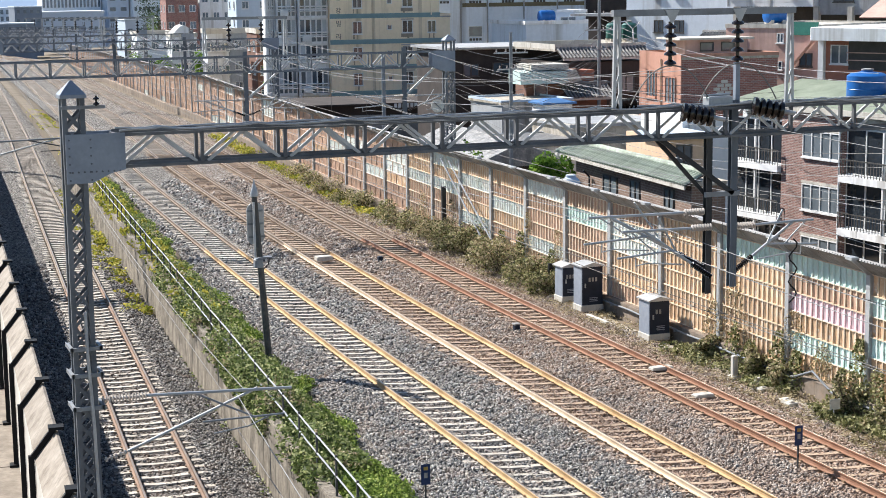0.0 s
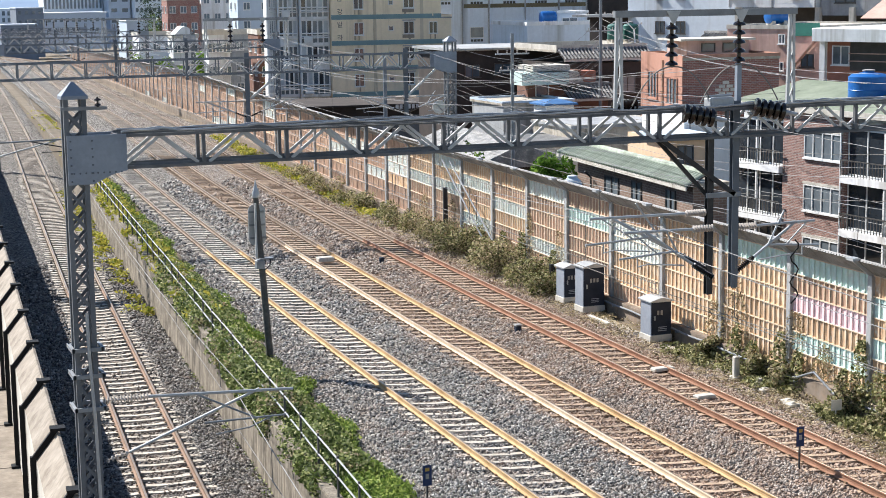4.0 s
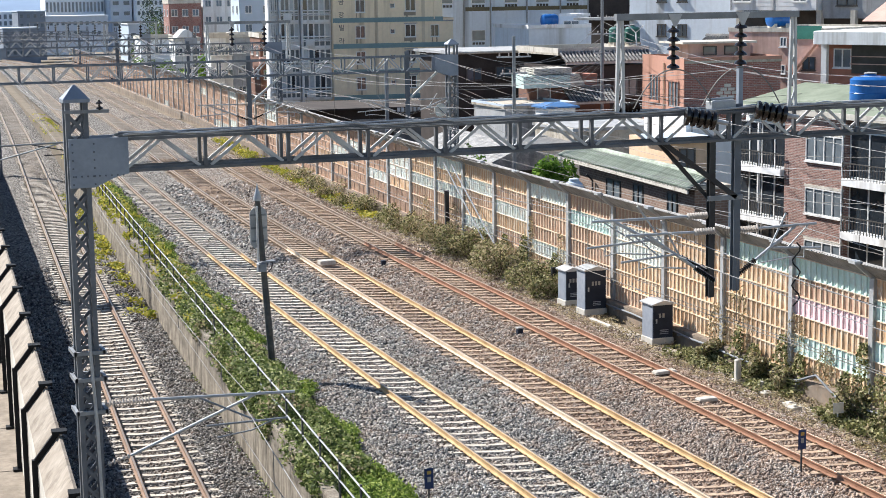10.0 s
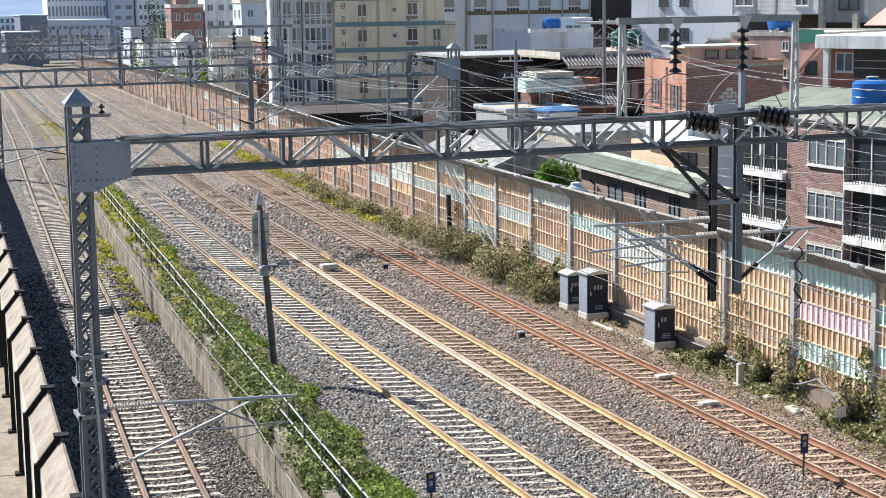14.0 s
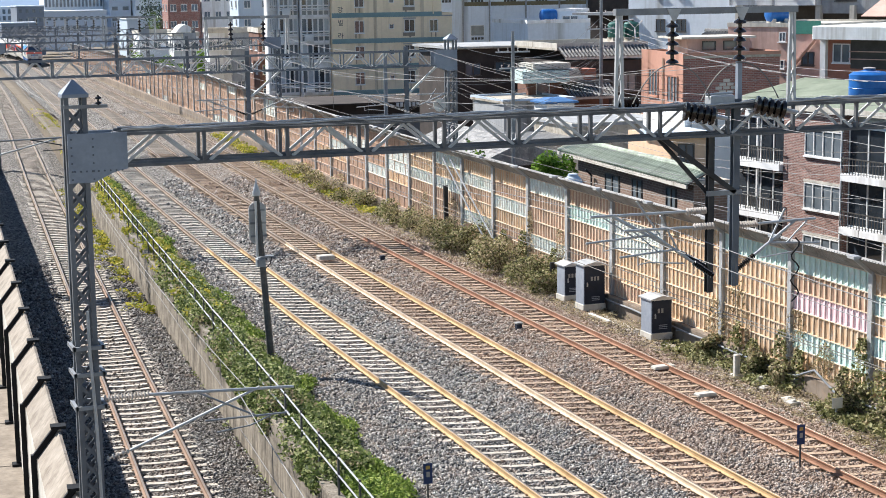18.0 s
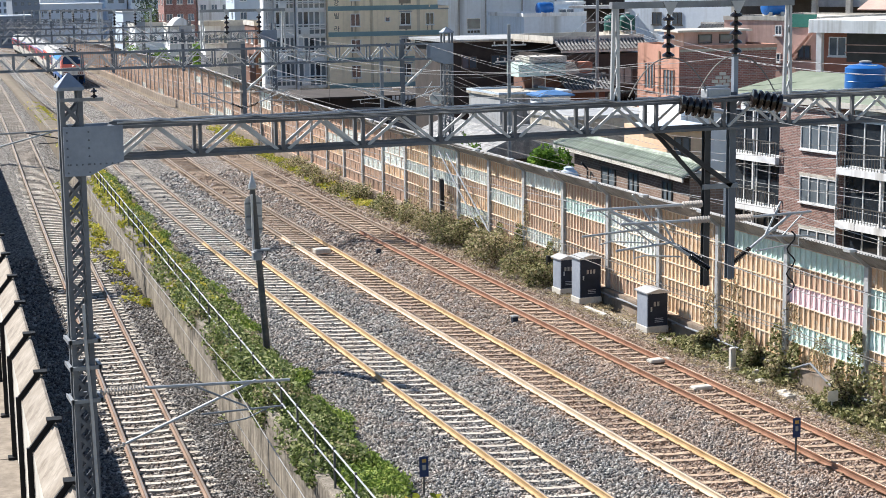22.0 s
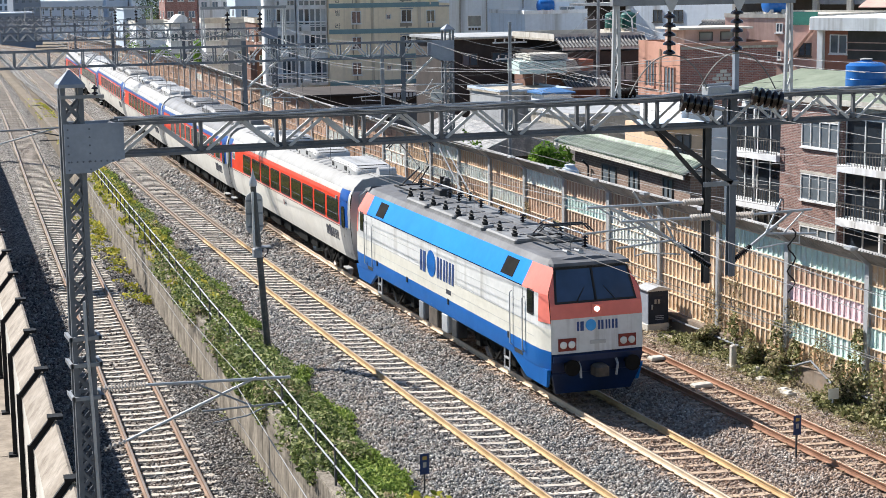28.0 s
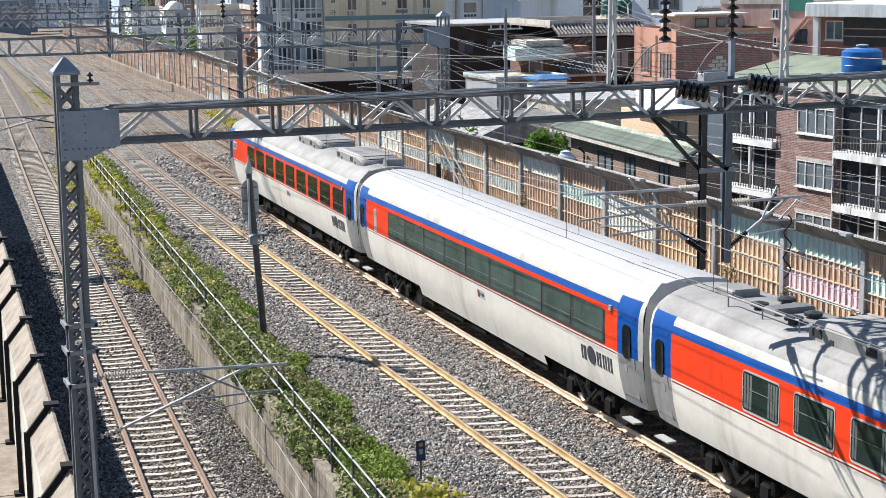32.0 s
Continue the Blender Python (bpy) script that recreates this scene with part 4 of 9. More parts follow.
def pantograph(loco, y, raised, fold):
    sh = Shape()
    z0 = 4.02
    for s in (-1, 1):
        sh.bar((s * 0.55, y - 0.7, z0), (s * 0.55, y + 0.7, z0), 0.06, 0.06)
    for e in (-0.7, 0.7):
        sh.bar((-0.55, y + e, z0), (0.55, y + e, z0), 0.06, 0.06)
    k = (0.5, y + fold * 0.95, z0 + raised * 0.55)
    for s in (-1, 1):
        sh.tube([(s * 0.3, y - fold * 0.6, z0 + 0.05), (s * 0.16, k[1], k[2])], 0.03, 6)
        sh.tube([(s * 0.16, k[1], k[2]), (s * 0.42, y - fold * 0.55, z0 + raised + 0.1)], 0.022, 6)
    sh.tube([(0, y - fold * 0.4, z0 + 0.1), (0, k[1] + 0.1, k[2] - 0.1)], 0.02, 6)
    for e in (-0.14, 0.14):
        pts = [(-0.85, y - fold * 0.55 + e, z0 + raised - 0.1), (-0.62, y - fold * 0.55 + e, z0 + raised + 0.12), (0.62, y - fold * 0.55 + e, z0 + raised + 0.12), (0.85, y - fold * 0.55 + e, z0 + raised - 0.1)]
        sh.tube(pts, 0.025, 6)
    return part("pantograph", sh, M["steel_dark"], loco, "dark grey steel pantograph on the roof")


def insulator_profile(n, r, h, core=0.35):
    pr = [(r * core, 0.0)]
    for i in range(n):
        z = h * (i + 0.15) / n
        pr += [(r * core, z), (r, z + 0.12 * h / n), (r * 0.9, z + 0.35 * h / n), (r * core, z + 0.6 * h / n)]
    return pr + [(r * core, h)]


LOCO_LEN = 18.3


def make_loco():
    L = LOCO_LEN
    car = thing("locomotive", label="white electric locomotive with blue bands and red cab corners", category="locomotive")
    hull = Hull(L, [(0.8, 1.4), (0.98, 1.45), (1.45, 1.47), (2.95, 1.47), (3.02, 1.45), (3.62, 1.14), (3.78, 1.02)],
                [(0.8, 0.1), (1.37, 0.0), (2.3, 0.05), (2.68, 0.1), (3.62, 0.5), (3.8, 0.66)], [(0.0, 0.91), (0.45, 0.99), (0.8, 1.0), (20, 1.0)])
    h = hull.h
    for s in (-1, 1):
        part("lower_band", hull.band(Shape(), s, -h, h, [0.92, 0.98, 1.45]), M["loco_blue"], car, "deep blue lower band", True)
        part("side_panel", hull.band(Shape(), s, -h, h, [2.05, 2.95]), M["loco_white"], car, "", True)
        part("side_panel", hull.band(Shape(), s, -h, h, [1.45, 2.05]), M["loco_cream"], car, "cream lower half of the side", True)
        part("shoulder_panel", hull.band(Shape(), s, -h + 1.75, h - 1.75, [2.98, 3.02, 3.62], 0.008), M["loco_sky"], car, "bright blue upper band", True)
        for e in (-1, 1):
            a, b = (-h, -h + 1.75) if e < 0 else (h - 1.75, h)
            part("cab_corner", hull.band(Shape(), s, a, b, [2.95, 3.02, 3.62], 0.008), M["loco_red"], car, "coral red cab corner", True)
            a, b = (-h, -h + 0.62) if e < 0 else (h - 0.62, h)
            part("cab_pillar", hull.band(Shape(), s, a, b, [2.2, 2.95], 0.008), M["loco_red"], car, "coral red cab pillar", True)
            top0, top1, low0, low1 = e * (h - 0.12), e * (h - 2.7), e * (h - 0.3), e * (h - 1.7)
            part("cab_skirt", Shape().grid_box([(s * 1.28, low0, 0.42), (s * 1.36, low0, 0.42), (s * 1.36, low1, 0.42), (s * 1.28, low1, 0.42),
                                                (s * 1.3, top0, 0.93), (s * 1.41, top0, 0.93), (s * 1.435, top1, 0.93), (s * 1.3, top1, 0.93)]), M["loco_blue"], car, "blue skirt under the cab")
            # cab door, its window and hand rails
            c = e * (h - 2.05)
            part("door_seam", hull.slab(Shape(), s, c - 0.36, c - 0.34, 1.1, 2.9, 0.006), M["rubber"], car)
            part("door_seam", hull.slab(Shape(), s, c + 0.34, c + 0.36, 1.1, 2.9, 0.006), M["rubber"], car)
            for o in (-0.46, 0.46):
                rail = Shape().tube([hull.at(s, c + o, 1.15, 0.0), hull.at(s, c + o, 1.2, 0.07), hull.at(s, c + o, 2.65, 0.07), hull.at(s, c + o, 2.7, 0.0)], 0.018, 6)
                part("hand_rail", rail, M["steel_pale"], car, "", True)
            part("step_well", hull.slab(Shape(), s, c - 0.3, c + 0.3, 1.0, 1.12, 0.008), M["rubber"], car)
            w = e * (h - 1.15)
            fr = part("side_window", hull.rounded(Shape(), s, w - 0.24, w + 0.24, 2.28, 2.98, 0.08, 0.012), M["rubber"], car)
            part("pane", hull.rounded(Shape(), s, w - 0.19, w + 0.19, 2.34, 2.92, 0.06, 0.02), M["glass_dark"], fr)
            g = e * (h - 3.1)
            part("louvre", hull.slab(Shape(), s, g - 0.55, g + 0.35, 3.06, 3.52, 0.02), M["under_black"], car, "dark air intake grille")
        for q in (1.72, 2.05, 2.5):
            part("groove", hull.slab(Shape(), s, -h + 0.9, h - 0.9, q - 0.008, q + 0.008, 0.004), M["coach_silver"], car)
        for q in (-7.2, -3.6, 0.4, 4.2, 7.4):
            part("seam", hull.slab(Shape(), s, q - 0.008, q + 0.008, 1.0, 3.6, 0.004), M["coach_silver"], car)
        for q in (-6.4, -1.3, 2.8, 6.2):
            part("socket", hull.slab(Shape(), s, q - 0.05, q + 0.05, 1.3, 1.48, 0.03), M["rubber"], car)
        wordmark(hull, car, s, -0.2, 2.3, 0.68, (M["mark_blue"], M["loco_blue"]))
        part("number_bar", hull.slab(Shape(), s, -1.55, -1.1, 1.62, 1.76, 0.006), M["mark_dark"], car)
    # roof
    part("roof", hull.roof(Shape(), -h, h, [3.6, 3.78], 3.86), M["roof_dark"], car, "dark grey roof", True)
    for a, b in ((-5.6, -3.2), (-2.9, -0.6), (-0.3, 2.0), (2.4, 4.4)):
        part("roof_hatch", Shape().cbox(-0.95, 0.95, a, b, 3.74, 3.93, 0.05), M["roof_hatch"], car, "raised grey roof hatch")
    pantograph(car, -6.3, 0.35, 1)
    pantograph(car, 6.2, 1.45, -1)
    ins = Shape().lathe(insulator_profile(4, 0.1, 0.34), 10)
    me = normals_out(ins.mesh("roof_insulator", M["porcelain"], True))
    for y in (-7.2, -5.5, -4.4, -2.6, -0.8, 1.0, 2.7, 3.6, 5.3, 7.1):
        for x in ((0.35, 0.75) if y in (-4.4, 3.6, 2.7) else (0.5,)):
            o = new("roof_insulator", me)
            o.parent, o.location = car, (x, y, 3.86)
    cone = normals_out(Shape().lathe([(0.15, 0.0), (0.13, 0.08), (0.08, 0.1), (0.1, 0.18), (0.06, 0.2), (0.07, 0.28), (0.03, 0.38)], 12).mesh("roof_insulator", M["rubber"], True))
    for k in range(9):
        o = new("roof_insulator", cone)
        o.parent, o.location = car, (-0.72, -5.0 + 1.2 * k, 3.84)
    for k in range(8):
        part("roof_plate", Shape().cbox(-0.55, 0.25, -4.9 + 1.2 * k, -3.95 + 1.2 * k, 3.9, 3.96, 0.02), M["roof_dark"], car)
    part("roof_bus", Shape().tube([(0.5, -7.2, 4.22), (0.5, 7.1, 4.22)], 0.025, 6).tube([(0.35, -4.4, 4.22), (0.75, -4.4, 4.3)], 0.02, 6), M["steel_pale"], car, "", True)
    part("breaker", Shape().cbox(0.1, 0.55, 3.9, 4.6, 3.86, 4.2, 0.05).lathe([(0.12, 0), (0.14, 0.5), (0.08, 0.6)], 10, (0.7, 4.9, 3.86)), M["steel_dark"], car)
    for x in (-0.35, 0.0):
        part("horn", Shape().lathe([(0.03, 0.4), (0.035, 0.1), (0.08, 0.0), (0.02, 0.02)], 10, (x, -8.05, 3.9), axis="y"), M["steel_pale"], car)
    # faces
    for e in (-1, 1):
        yf0 = e * (h - between(hull.rake, 1.25))
        part("front_panel", hull.end_face(Shape(), e, [1.37, 2.0, 2.3]), M["loco_white"], car, "white front panel")
        part("front_band", hull.end_face(Shape(), e, [2.3, 2.68, 3.0, 3.62]), M["loco_red"], car, "coral red band round the windscreen")
        part("front_apron", hull.end_face(Shape(), e, [0.8, 0.98, 1.37], 0.004), M["loco_blue_shaded"], car, "blue front valance darkened as in shade")
        part("buffer_beam", Shape().cbox(-1.3, 1.3, min(yf0, yf0 + e * 0.1), max(yf0, yf0 + e * 0.1), 1.16, 1.34, 0.02), M["loco_blue_shaded"], car, "blue buffer beam darkened as in shade")
        part("brow", hull.end_face(Shape(), e, [3.6, 3.7, 3.79], 0.01), M["roof_dark"], car)
        sy = lambda z, o=0.014: e * (h - between(hull.rake, z) + o)
        part("screen_frame", Shape().poly([(-1.2, sy(2.7, 0.008), 2.7), (1.2, sy(2.7, 0.008), 2.7), (1.08, sy(3.62, 0.008), 3.62), (-1.08, sy(3.62, 0.008), 3.62)]), M["rubber"], car, "black windscreen surround")
        ws = part("windscreen", Shape().poly([(-1.13, sy(2.76), 2.76), (-0.04, sy(2.76), 2.76), (-0.04, sy(3.56), 3.56), (-1.02, sy(3.56), 3.56)]).poly([(0.04, sy(2.76), 2.76), (1.13, sy(2.76), 2.76), (1.02, sy(3.56), 3.56), (0.04, sy(3.56), 3.56)]), M["glass_cab_sky"], car, "dark windscreen with reflected sky blue in its colour")
        part("visor", Shape().grid_box([(-1.12, sy(3.66, 0.16), 3.66), (1.12, sy(3.66, 0.16), 3.66), (1.1, sy(3.66, -0.3), 3.68), (-1.1, sy(3.66, -0.3), 3.68),
                                        (-1.1, sy(3.66, 0.12), 3.74), (1.1, sy(3.66, 0.12), 3.74), (1.0, sy(3.66, -0.3), 3.84), (-1.0, sy(3.66, -0.3), 3.84)]), M["roof_dark"], car, "dark visor over the windscreen")
        y1, y2 = e * (h - between(hull.rake, 2.74) + 0.03), e * (h - between(hull.rake, 3.58) + 0.03)
        part("mullion", Shape().bar((0, y1, 2.74), (0, y2, 3.58), 0.05, 0.03), M["rubber"], ws)
        for x in (-0.55, 0.55):
            part("wiper", Shape().bar((x, y1, 2.76), (x * 0.5, y1 + (y2 - y1) * 0.5, 3.1), 0.025, 0.02), M["rubber"], ws)
        yf = lambda z: e * (h - between(hull.rake, z))
        part("headlamp", Shape().lathe([(0.075, 0.0), (0.075, 0.05), (0.05, 0.06)] if e > 0 else [(0.075, 0.0), (0.075, -0.05), (0.05, -0.06)], 14, (0.0, yf(2.52), 2.52), axis="y"), M["lamp_lit"], car, "lit round top headlamp", True)
        part("lamp_surround", Shape().cbox(-0.16, 0.16, min(yf(2.5), yf(2.5) + e * 0.03), max(yf(2.5), yf(2.5) + e * 0.03), 2.38, 2.66, 0.03), M["loco_red"], car)
        for s in (-1, 1):
            y = yf(1.6) + e * 0.02
            hp = part("lamp_panel", Shape().box(s * 0.62, s * 1.14, min(y, y - e * 0.05), max(y, y - e * 0.05), 1.44, 1.78), M["lamp_red"], car, "dark red lamp panel")
            for q in (0.76, 1.0):
                part("lamp", Shape().lathe([(0.1, 0.0), (0.1, e * 0.03), (0.06, e * 0.05)], 14, (s * q, y, 1.61), axis="y"), M["lamp_glass"], hp, "round clear lamp", True)
            part("buffer", Shape().lathe([(0.08, 0.0), (0.08, e * 0.35), (0.22, e * 0.36), (0.22, e * 0.42)], 14, (s * 0.88, yf(1.05), 1.05), axis="y"), M["under_black"], car, "", True)
            part("hose", Shape().tube([(s * 0.55, yf(1.1) + e * 0.02, 1.15), (s * 0.55, yf(1.1) + e * 0.16, 1.0), (s * 0.52, yf(1.1) + e * 0.14, 0.7)], 0.035, 6), M["steel_pale"], car, "", True)
        part("coupler", Shape().cbox(-0.2, 0.2, min(yf(1) + e * 0.45, yf(1)), max(yf(1) + e * 0.45, yf(1)), 0.75, 1.05, 0.06), M["under_brown"], car)
        part("plough", Shape().grid_box([(-1.1, yf(1) - e * 0.2, 0.22), (1.1, yf(1) - e * 0.2, 0.22), (1.1, yf(1) - e * 0.35, 0.22), (-1.1, yf(1) - e * 0.35, 0.22),
                                         (-1.3, yf(1) + e * 0.02, 0.82), (1.3, yf(1) + e * 0.02, 0.82), (1.3, yf(1) - e * 0.1, 0.82), (-1.3, yf(1) - e * 0.1, 0.82)]), M["loco_blue_shaded"], car)
        if e < 0:
            wordmark(hull, car, 1, 0, 2.08, 0.25, (M["mark_blue"], M["mark_sky"]), face=lambda z: -h + between(hull.rake, z))
            part("number_bar", Shape().box(-0.22, 0.24, -h - 0.012, -h + 0.01, 1.58, 1.68), M["coach_silver"], car)
    part("underframe", Shape().box(-1.2, 1.2, -h + 0.4, h - 0.4, 0.72, 0.98), M["under_black"], car)
    for y in (-4.6, 4.6):
        bogie(car, y, 2.9, 0.6, M["under_black"])
    for s in (-1, 1):
        for y, w, mt in ((-1.7, 0.5, "steel_dark"), (-0.8, 0.6, "steel_pale"), (0.3, 0.9, "under_brown"), (1.5, 0.5, "steel_grey")):
            part("equipment_box", Shape().cbox(s * 1.25 - 0.18, s * 1.25 + 0.18, y - w / 2, y + w / 2, 0.35, 0.92, 0.04), M[mt], car)
        for y in (-6.1, 6.1):
            part("ladder", Shape().bar((s * 1.4, y - 0.2, 0.3), (s * 1.4, y - 0.2, 1.0), 0.04).bar((s * 1.4, y + 0.2, 0.3), (s * 1.4, y + 0.2, 1.0), 0.04).bar((s * 1.4, y - 0.2, 0.35), (s * 1.4, y + 0.2, 0.35), 0.05).bar((s * 1.4, y - 0.2, 0.65), (s * 1.4, y + 0.2, 0.65), 0.05), M["steel_pale"], car)
    part("inner_body", Shape().box(-1.2, 1.2, -h + 1.2, h - 1.2, 1.0, 3.5), M["under_black"], car)
    return car


M["lamp_red"] = surface("lamp_red", (0.22, 0.03, 0.02), None, 0.4, bump=0)
PITCH = 23.2
COACH_LEN = 22.9
COACH_PROF = [(0.72, 1.24), (1.0, 1.33), (1.4, 1.42), (1.95, 1.49), (2.5, 1.5), (3.0, 1.48), (3.22, 1.42), (3.45, 1.28), (3.6, 1.1), (3.72, 0.9)]


def roof_unit(sh, y, long, wide=0.8, high=0.42):
    """A long air-conditioning fairing with a rounded nose towards the front."""
    rings = []
    for t, k, zz in ((-1, 0.8, 0.25), (-0.97, 0.86, 0.5), (-0.88, 0.95, 0.76), (-0.72, 1, 0.92), (-0.5, 1, 1.0), (0.93, 1, 1.0), (0.98, 0.99, 0.9), (1, 0.97, 0.7)):
        yy, w, z1 = y + t * long / 2, wide * k, 3.7 + high * zz
        rings.append([(-w, yy, 3.6), (-w, yy, z1 - 0.12), (-w + 0.15, yy, z1), (w - 0.15, yy, z1), (w, yy, z1 - 0.12), (w, yy, 3.6)])
    return sh.loft(rings)


def folds(hull, s, y0, y1, z0, z1):
    """A pleated curtain just inside a pane."""
    sh = Shape()
    n = max(2, int((y1 - y0) / 0.09))
    for k in range(n):
        a = y0 + (y1 - y0) * k / n
        hull.slab(sh, s, a, a + (y1 - y0) / n * 0.72, z0, z1, 0.0235, 0.004)
    return sh


def make_coach(label, wins, win_len, roof, stripe, units, first=None, unit_mat="roof_white", glass="glass_dark", joined=False, tail=False, every=1.93, rails=False, door_front=True, door_rear=True, small=()):
    car = thing("coach", label=label, category="railway coach", group="coaches of the train")
    hull = Hull(COACH_LEN, COACH_PROF, [(0.7, 0.1), (1.3, 0.03), (2.5, 0.0), (3.3, 0.03), (3.8, 0.2)], [(0.0, 0.94), (0.2, 0.975), (0.5, 0.995), (0.9, 1.0), (30, 1.0)])
    h = hull.h
    body0, body1 = -h + 1.2, h - 1.2
    for s in (-1, 1):
        part("lower_side", hull.band(Shape(), s, body0, body1, [0.74, 1.0, 1.4, 1.95]), M["coach_white"], car, "white lower side", True)
        part("red_line", hull.slab(Shape(), s, body0 + 0.05, body1 - 0.05, 1.88, 1.91, 0.004, 0.02), M["lamp_red"], car, "thin dark red line")
        part("window_band", hull.band(Shape(), s, body0, body1, [1.95, 2.5, 2.98]), M["coach_red"], car, "bright red window band", True)
        part("cornice", hull.band(Shape(), s, body0, body1, [2.98, 3.06, 3.15]), M["coach_blue" if stripe else "coach_red"], car, "blue stripe under the roof" if stripe else "", True)
        part("eave_strip", hull.band(Shape(), s, body0, body1, [3.15, 3.22, 3.34]), M["coach_eave"], car, "cream strip over the windows", True)
        for e in (-1, 1):
            a, b = (-h, body0) if e < 0 else (body1, h)
            has = door_front if e < 0 else door_rear
            part("end_lower", hull.band(Shape(), s, a, b, [0.74, 1.0, 1.4, 1.95]), M["coach_end"], car, "grey lower end panel", True)
            f0, f1 = (-h, -h + 0.18) if e < 0 else (h - 0.18, h)
            a, b = (f1, b) if e < 0 else (a, f0)
            part("end_upper", hull.band(Shape(), s, a, b, [1.95, 2.5, 2.98, 3.22, 3.34], 0.0), M["coach_blue" if has else "coach_silver"], car, "blue door bay" if has else "", True)
            part("end_rim", hull.band(Shape(), s, f0, f1, [1.95, 2.5, 2.98, 3.22, 3.34], 0.0), M["bellows"], car, "pale grey end fairing", True)
            c = e * (h - 0.68)
            d = part("door", hull.slab(Shape(), s, c - 0.36, c + 0.36, 0.95, 2.9, 0.012), M["coach_blue" if has else "coach_silver"], car, "narrow sliding door")
            part("door_foot", hull.slab(Shape(), s, c - 0.36, c + 0.36, 0.95, 1.95, 0.016), M["coach_end"], d)
            part("door_window", hull.rounded(Shape(), s, c - 0.2, c + 0.2, 1.9, 2.72, 0.14, 0.024), M["glass_dark"], d)
            part("door_seam", hull.slab(hull.slab(Shape(), s, c - 0.4, c - 0.37, 0.9, 2.95, 0.01), s, c + 0.37, c + 0.4, 0.9, 2.9, 0.01), M["rubber"], car)
            part("notice", hull.slab(Shape(), s, c - e * 0.12 - 0.07, c - e * 0.12 + 0.07, 1.55, 1.72, 0.008), M["roof_white"], car)
            part("footstep", Shape().box(min(s * 1.22, s * 1.44), max(s * 1.22, s * 1.44), c - 0.32, c + 0.32, 0.36, 0.4), M["coach_silver"], car, "grey folding step")
        step = (wins - 1) * every
        y0 = -step / 2 if first is None else first
        if joined:
            fr = part("window_strip", hull.rounded(Shape(), s, y0 - every * 0.5, y0 + step + every * 0.5, 1.98, 2.86, 0.1, 0.012), M["rubber"], car, "long black panorama window strip")
        for i in range(wins):
            c = y0 + i * every
            f = fr if joined else part("window", hull.rounded(Shape(), s, c - win_len / 2, c + win_len / 2, 2.0, 2.88, 0.1, 0.012), M["coach_silver" if glass == "glass_green" else "rubber"], car)
            part("pane", hull.rounded(Shape(), s, c - win_len / 2 + 0.035, c + win_len / 2 - 0.035, 2.055, 2.845, 0.06, 0.02), M["glass_sage" if joined else glass], f)
            if glass == "glass_green" and not joined:
                for e in (-1, 1):
                    a, b = sorted((c + e * (win_len / 2 - 0.06), c + e * (win_len / 2 - 0.2 - 0.28 * random.random())))
                    part("curtain", folds(hull, s, a, b, 2.09, 2.81), M["curtain"], f, "drawn grey-green curtain")
                part("blind_rail", hull.slab(Shape(), s, c - win_len / 2 + 0.05, c + win_len / 2 - 0.05, 2.5, 2.52, 0.026, 0.006), M["curtain"], f)
            else:
                part("blind_rail", hull.slab(Shape(), s, c - win_len / 2 + 0.05, c + win_len / 2 - 0.05, 2.3, 2.32, 0.024, 0.004), M["curtain"], f)
        for c in small:
            sw = part("small_window", hull.rounded(Shape(), s, c - 0.32, c + 0.32, 2.42, 2.78, 0.06, 0.012), M["coach_white"], car)
            part("pane", hull.rounded(Shape(), s, c - 0.26, c + 0.26, 2.47, 2.73, 0.04, 0.02), M["curtain"], sw)
        wordmark(hull, car, s, -h + 2.5, 1.5, 0.38, (M["mark_dark"], M["mark_dark"]))
        plate = part("class_plate", hull.slab(Shape(), s, -1.3, -0.7, 1.5, 1.76, 0.006), M["roof_clean"], car, "white plate with a red corner")
        part("plate_patch", hull.slab(Shape(), s, -0.9, -0.72, 1.53, 1.73, 0.009), M["lamp_red"], plate)
        for k in range(3):
            part("plate_bar", hull.slab(Shape(), s, -1.26 + k * 0.11, -1.18 + k * 0.11, 1.58, 1.68, 0.009), M["mark_dark"], plate)
        part("side_lamp", hull.slab(Shape(), s, body0 + 0.3, body0 + 0.45, 2.9, 3.02, 0.05), M["roof_white"], car)
        part("gutter", Shape().tube([hull.at(s, -h + 0.3, 3.345, 0.008), hull.at(s, h - 0.3, 3.345, 0.008)], 0.016, 6), M["roof_white"], car)
    part("roof", hull.roof(Shape(), -h, h, [3.34, 3.45, 3.6, 3.72], 3.84, n=10), M[roof], car, "", True)
    if roof == "roof_white":
        for k in range(26):
            y = -h + 2.0 + k * (2 * h - 4) / 25
            a, b = y - 0.17, y + 0.17
            part("walkway_plate", Shape().grid_box([(-0.88, a, 3.71), (-0.32, a, 3.8), (-0.32, b, 3.8), (-0.88, b, 3.71), (-0.88, a, 3.738), (-0.32, a, 3.838), (-0.32, b, 3.838), (-0.88, b, 3.738)]), M["roof_grey"], car, "dark roof walkway plate")
    for y, lg in units:
        u = part("roof_unit", roof_unit(Shape(), y, lg), M[unit_mat], car, "rounded roof fairing over the air conditioner", True)
        for q in (-0.16, 0.36):
            part("unit_grille", Shape().box(-0.815, -0.78, y + q * lg, y + q * lg + 0.32, 3.82, 3.98), M["rubber"], u)
            part("unit_hatch", Shape().box(-0.808, -0.78, y + q * lg - 0.42, y + q * lg - 0.28, 3.76, 3.86), M["rubber"], u)
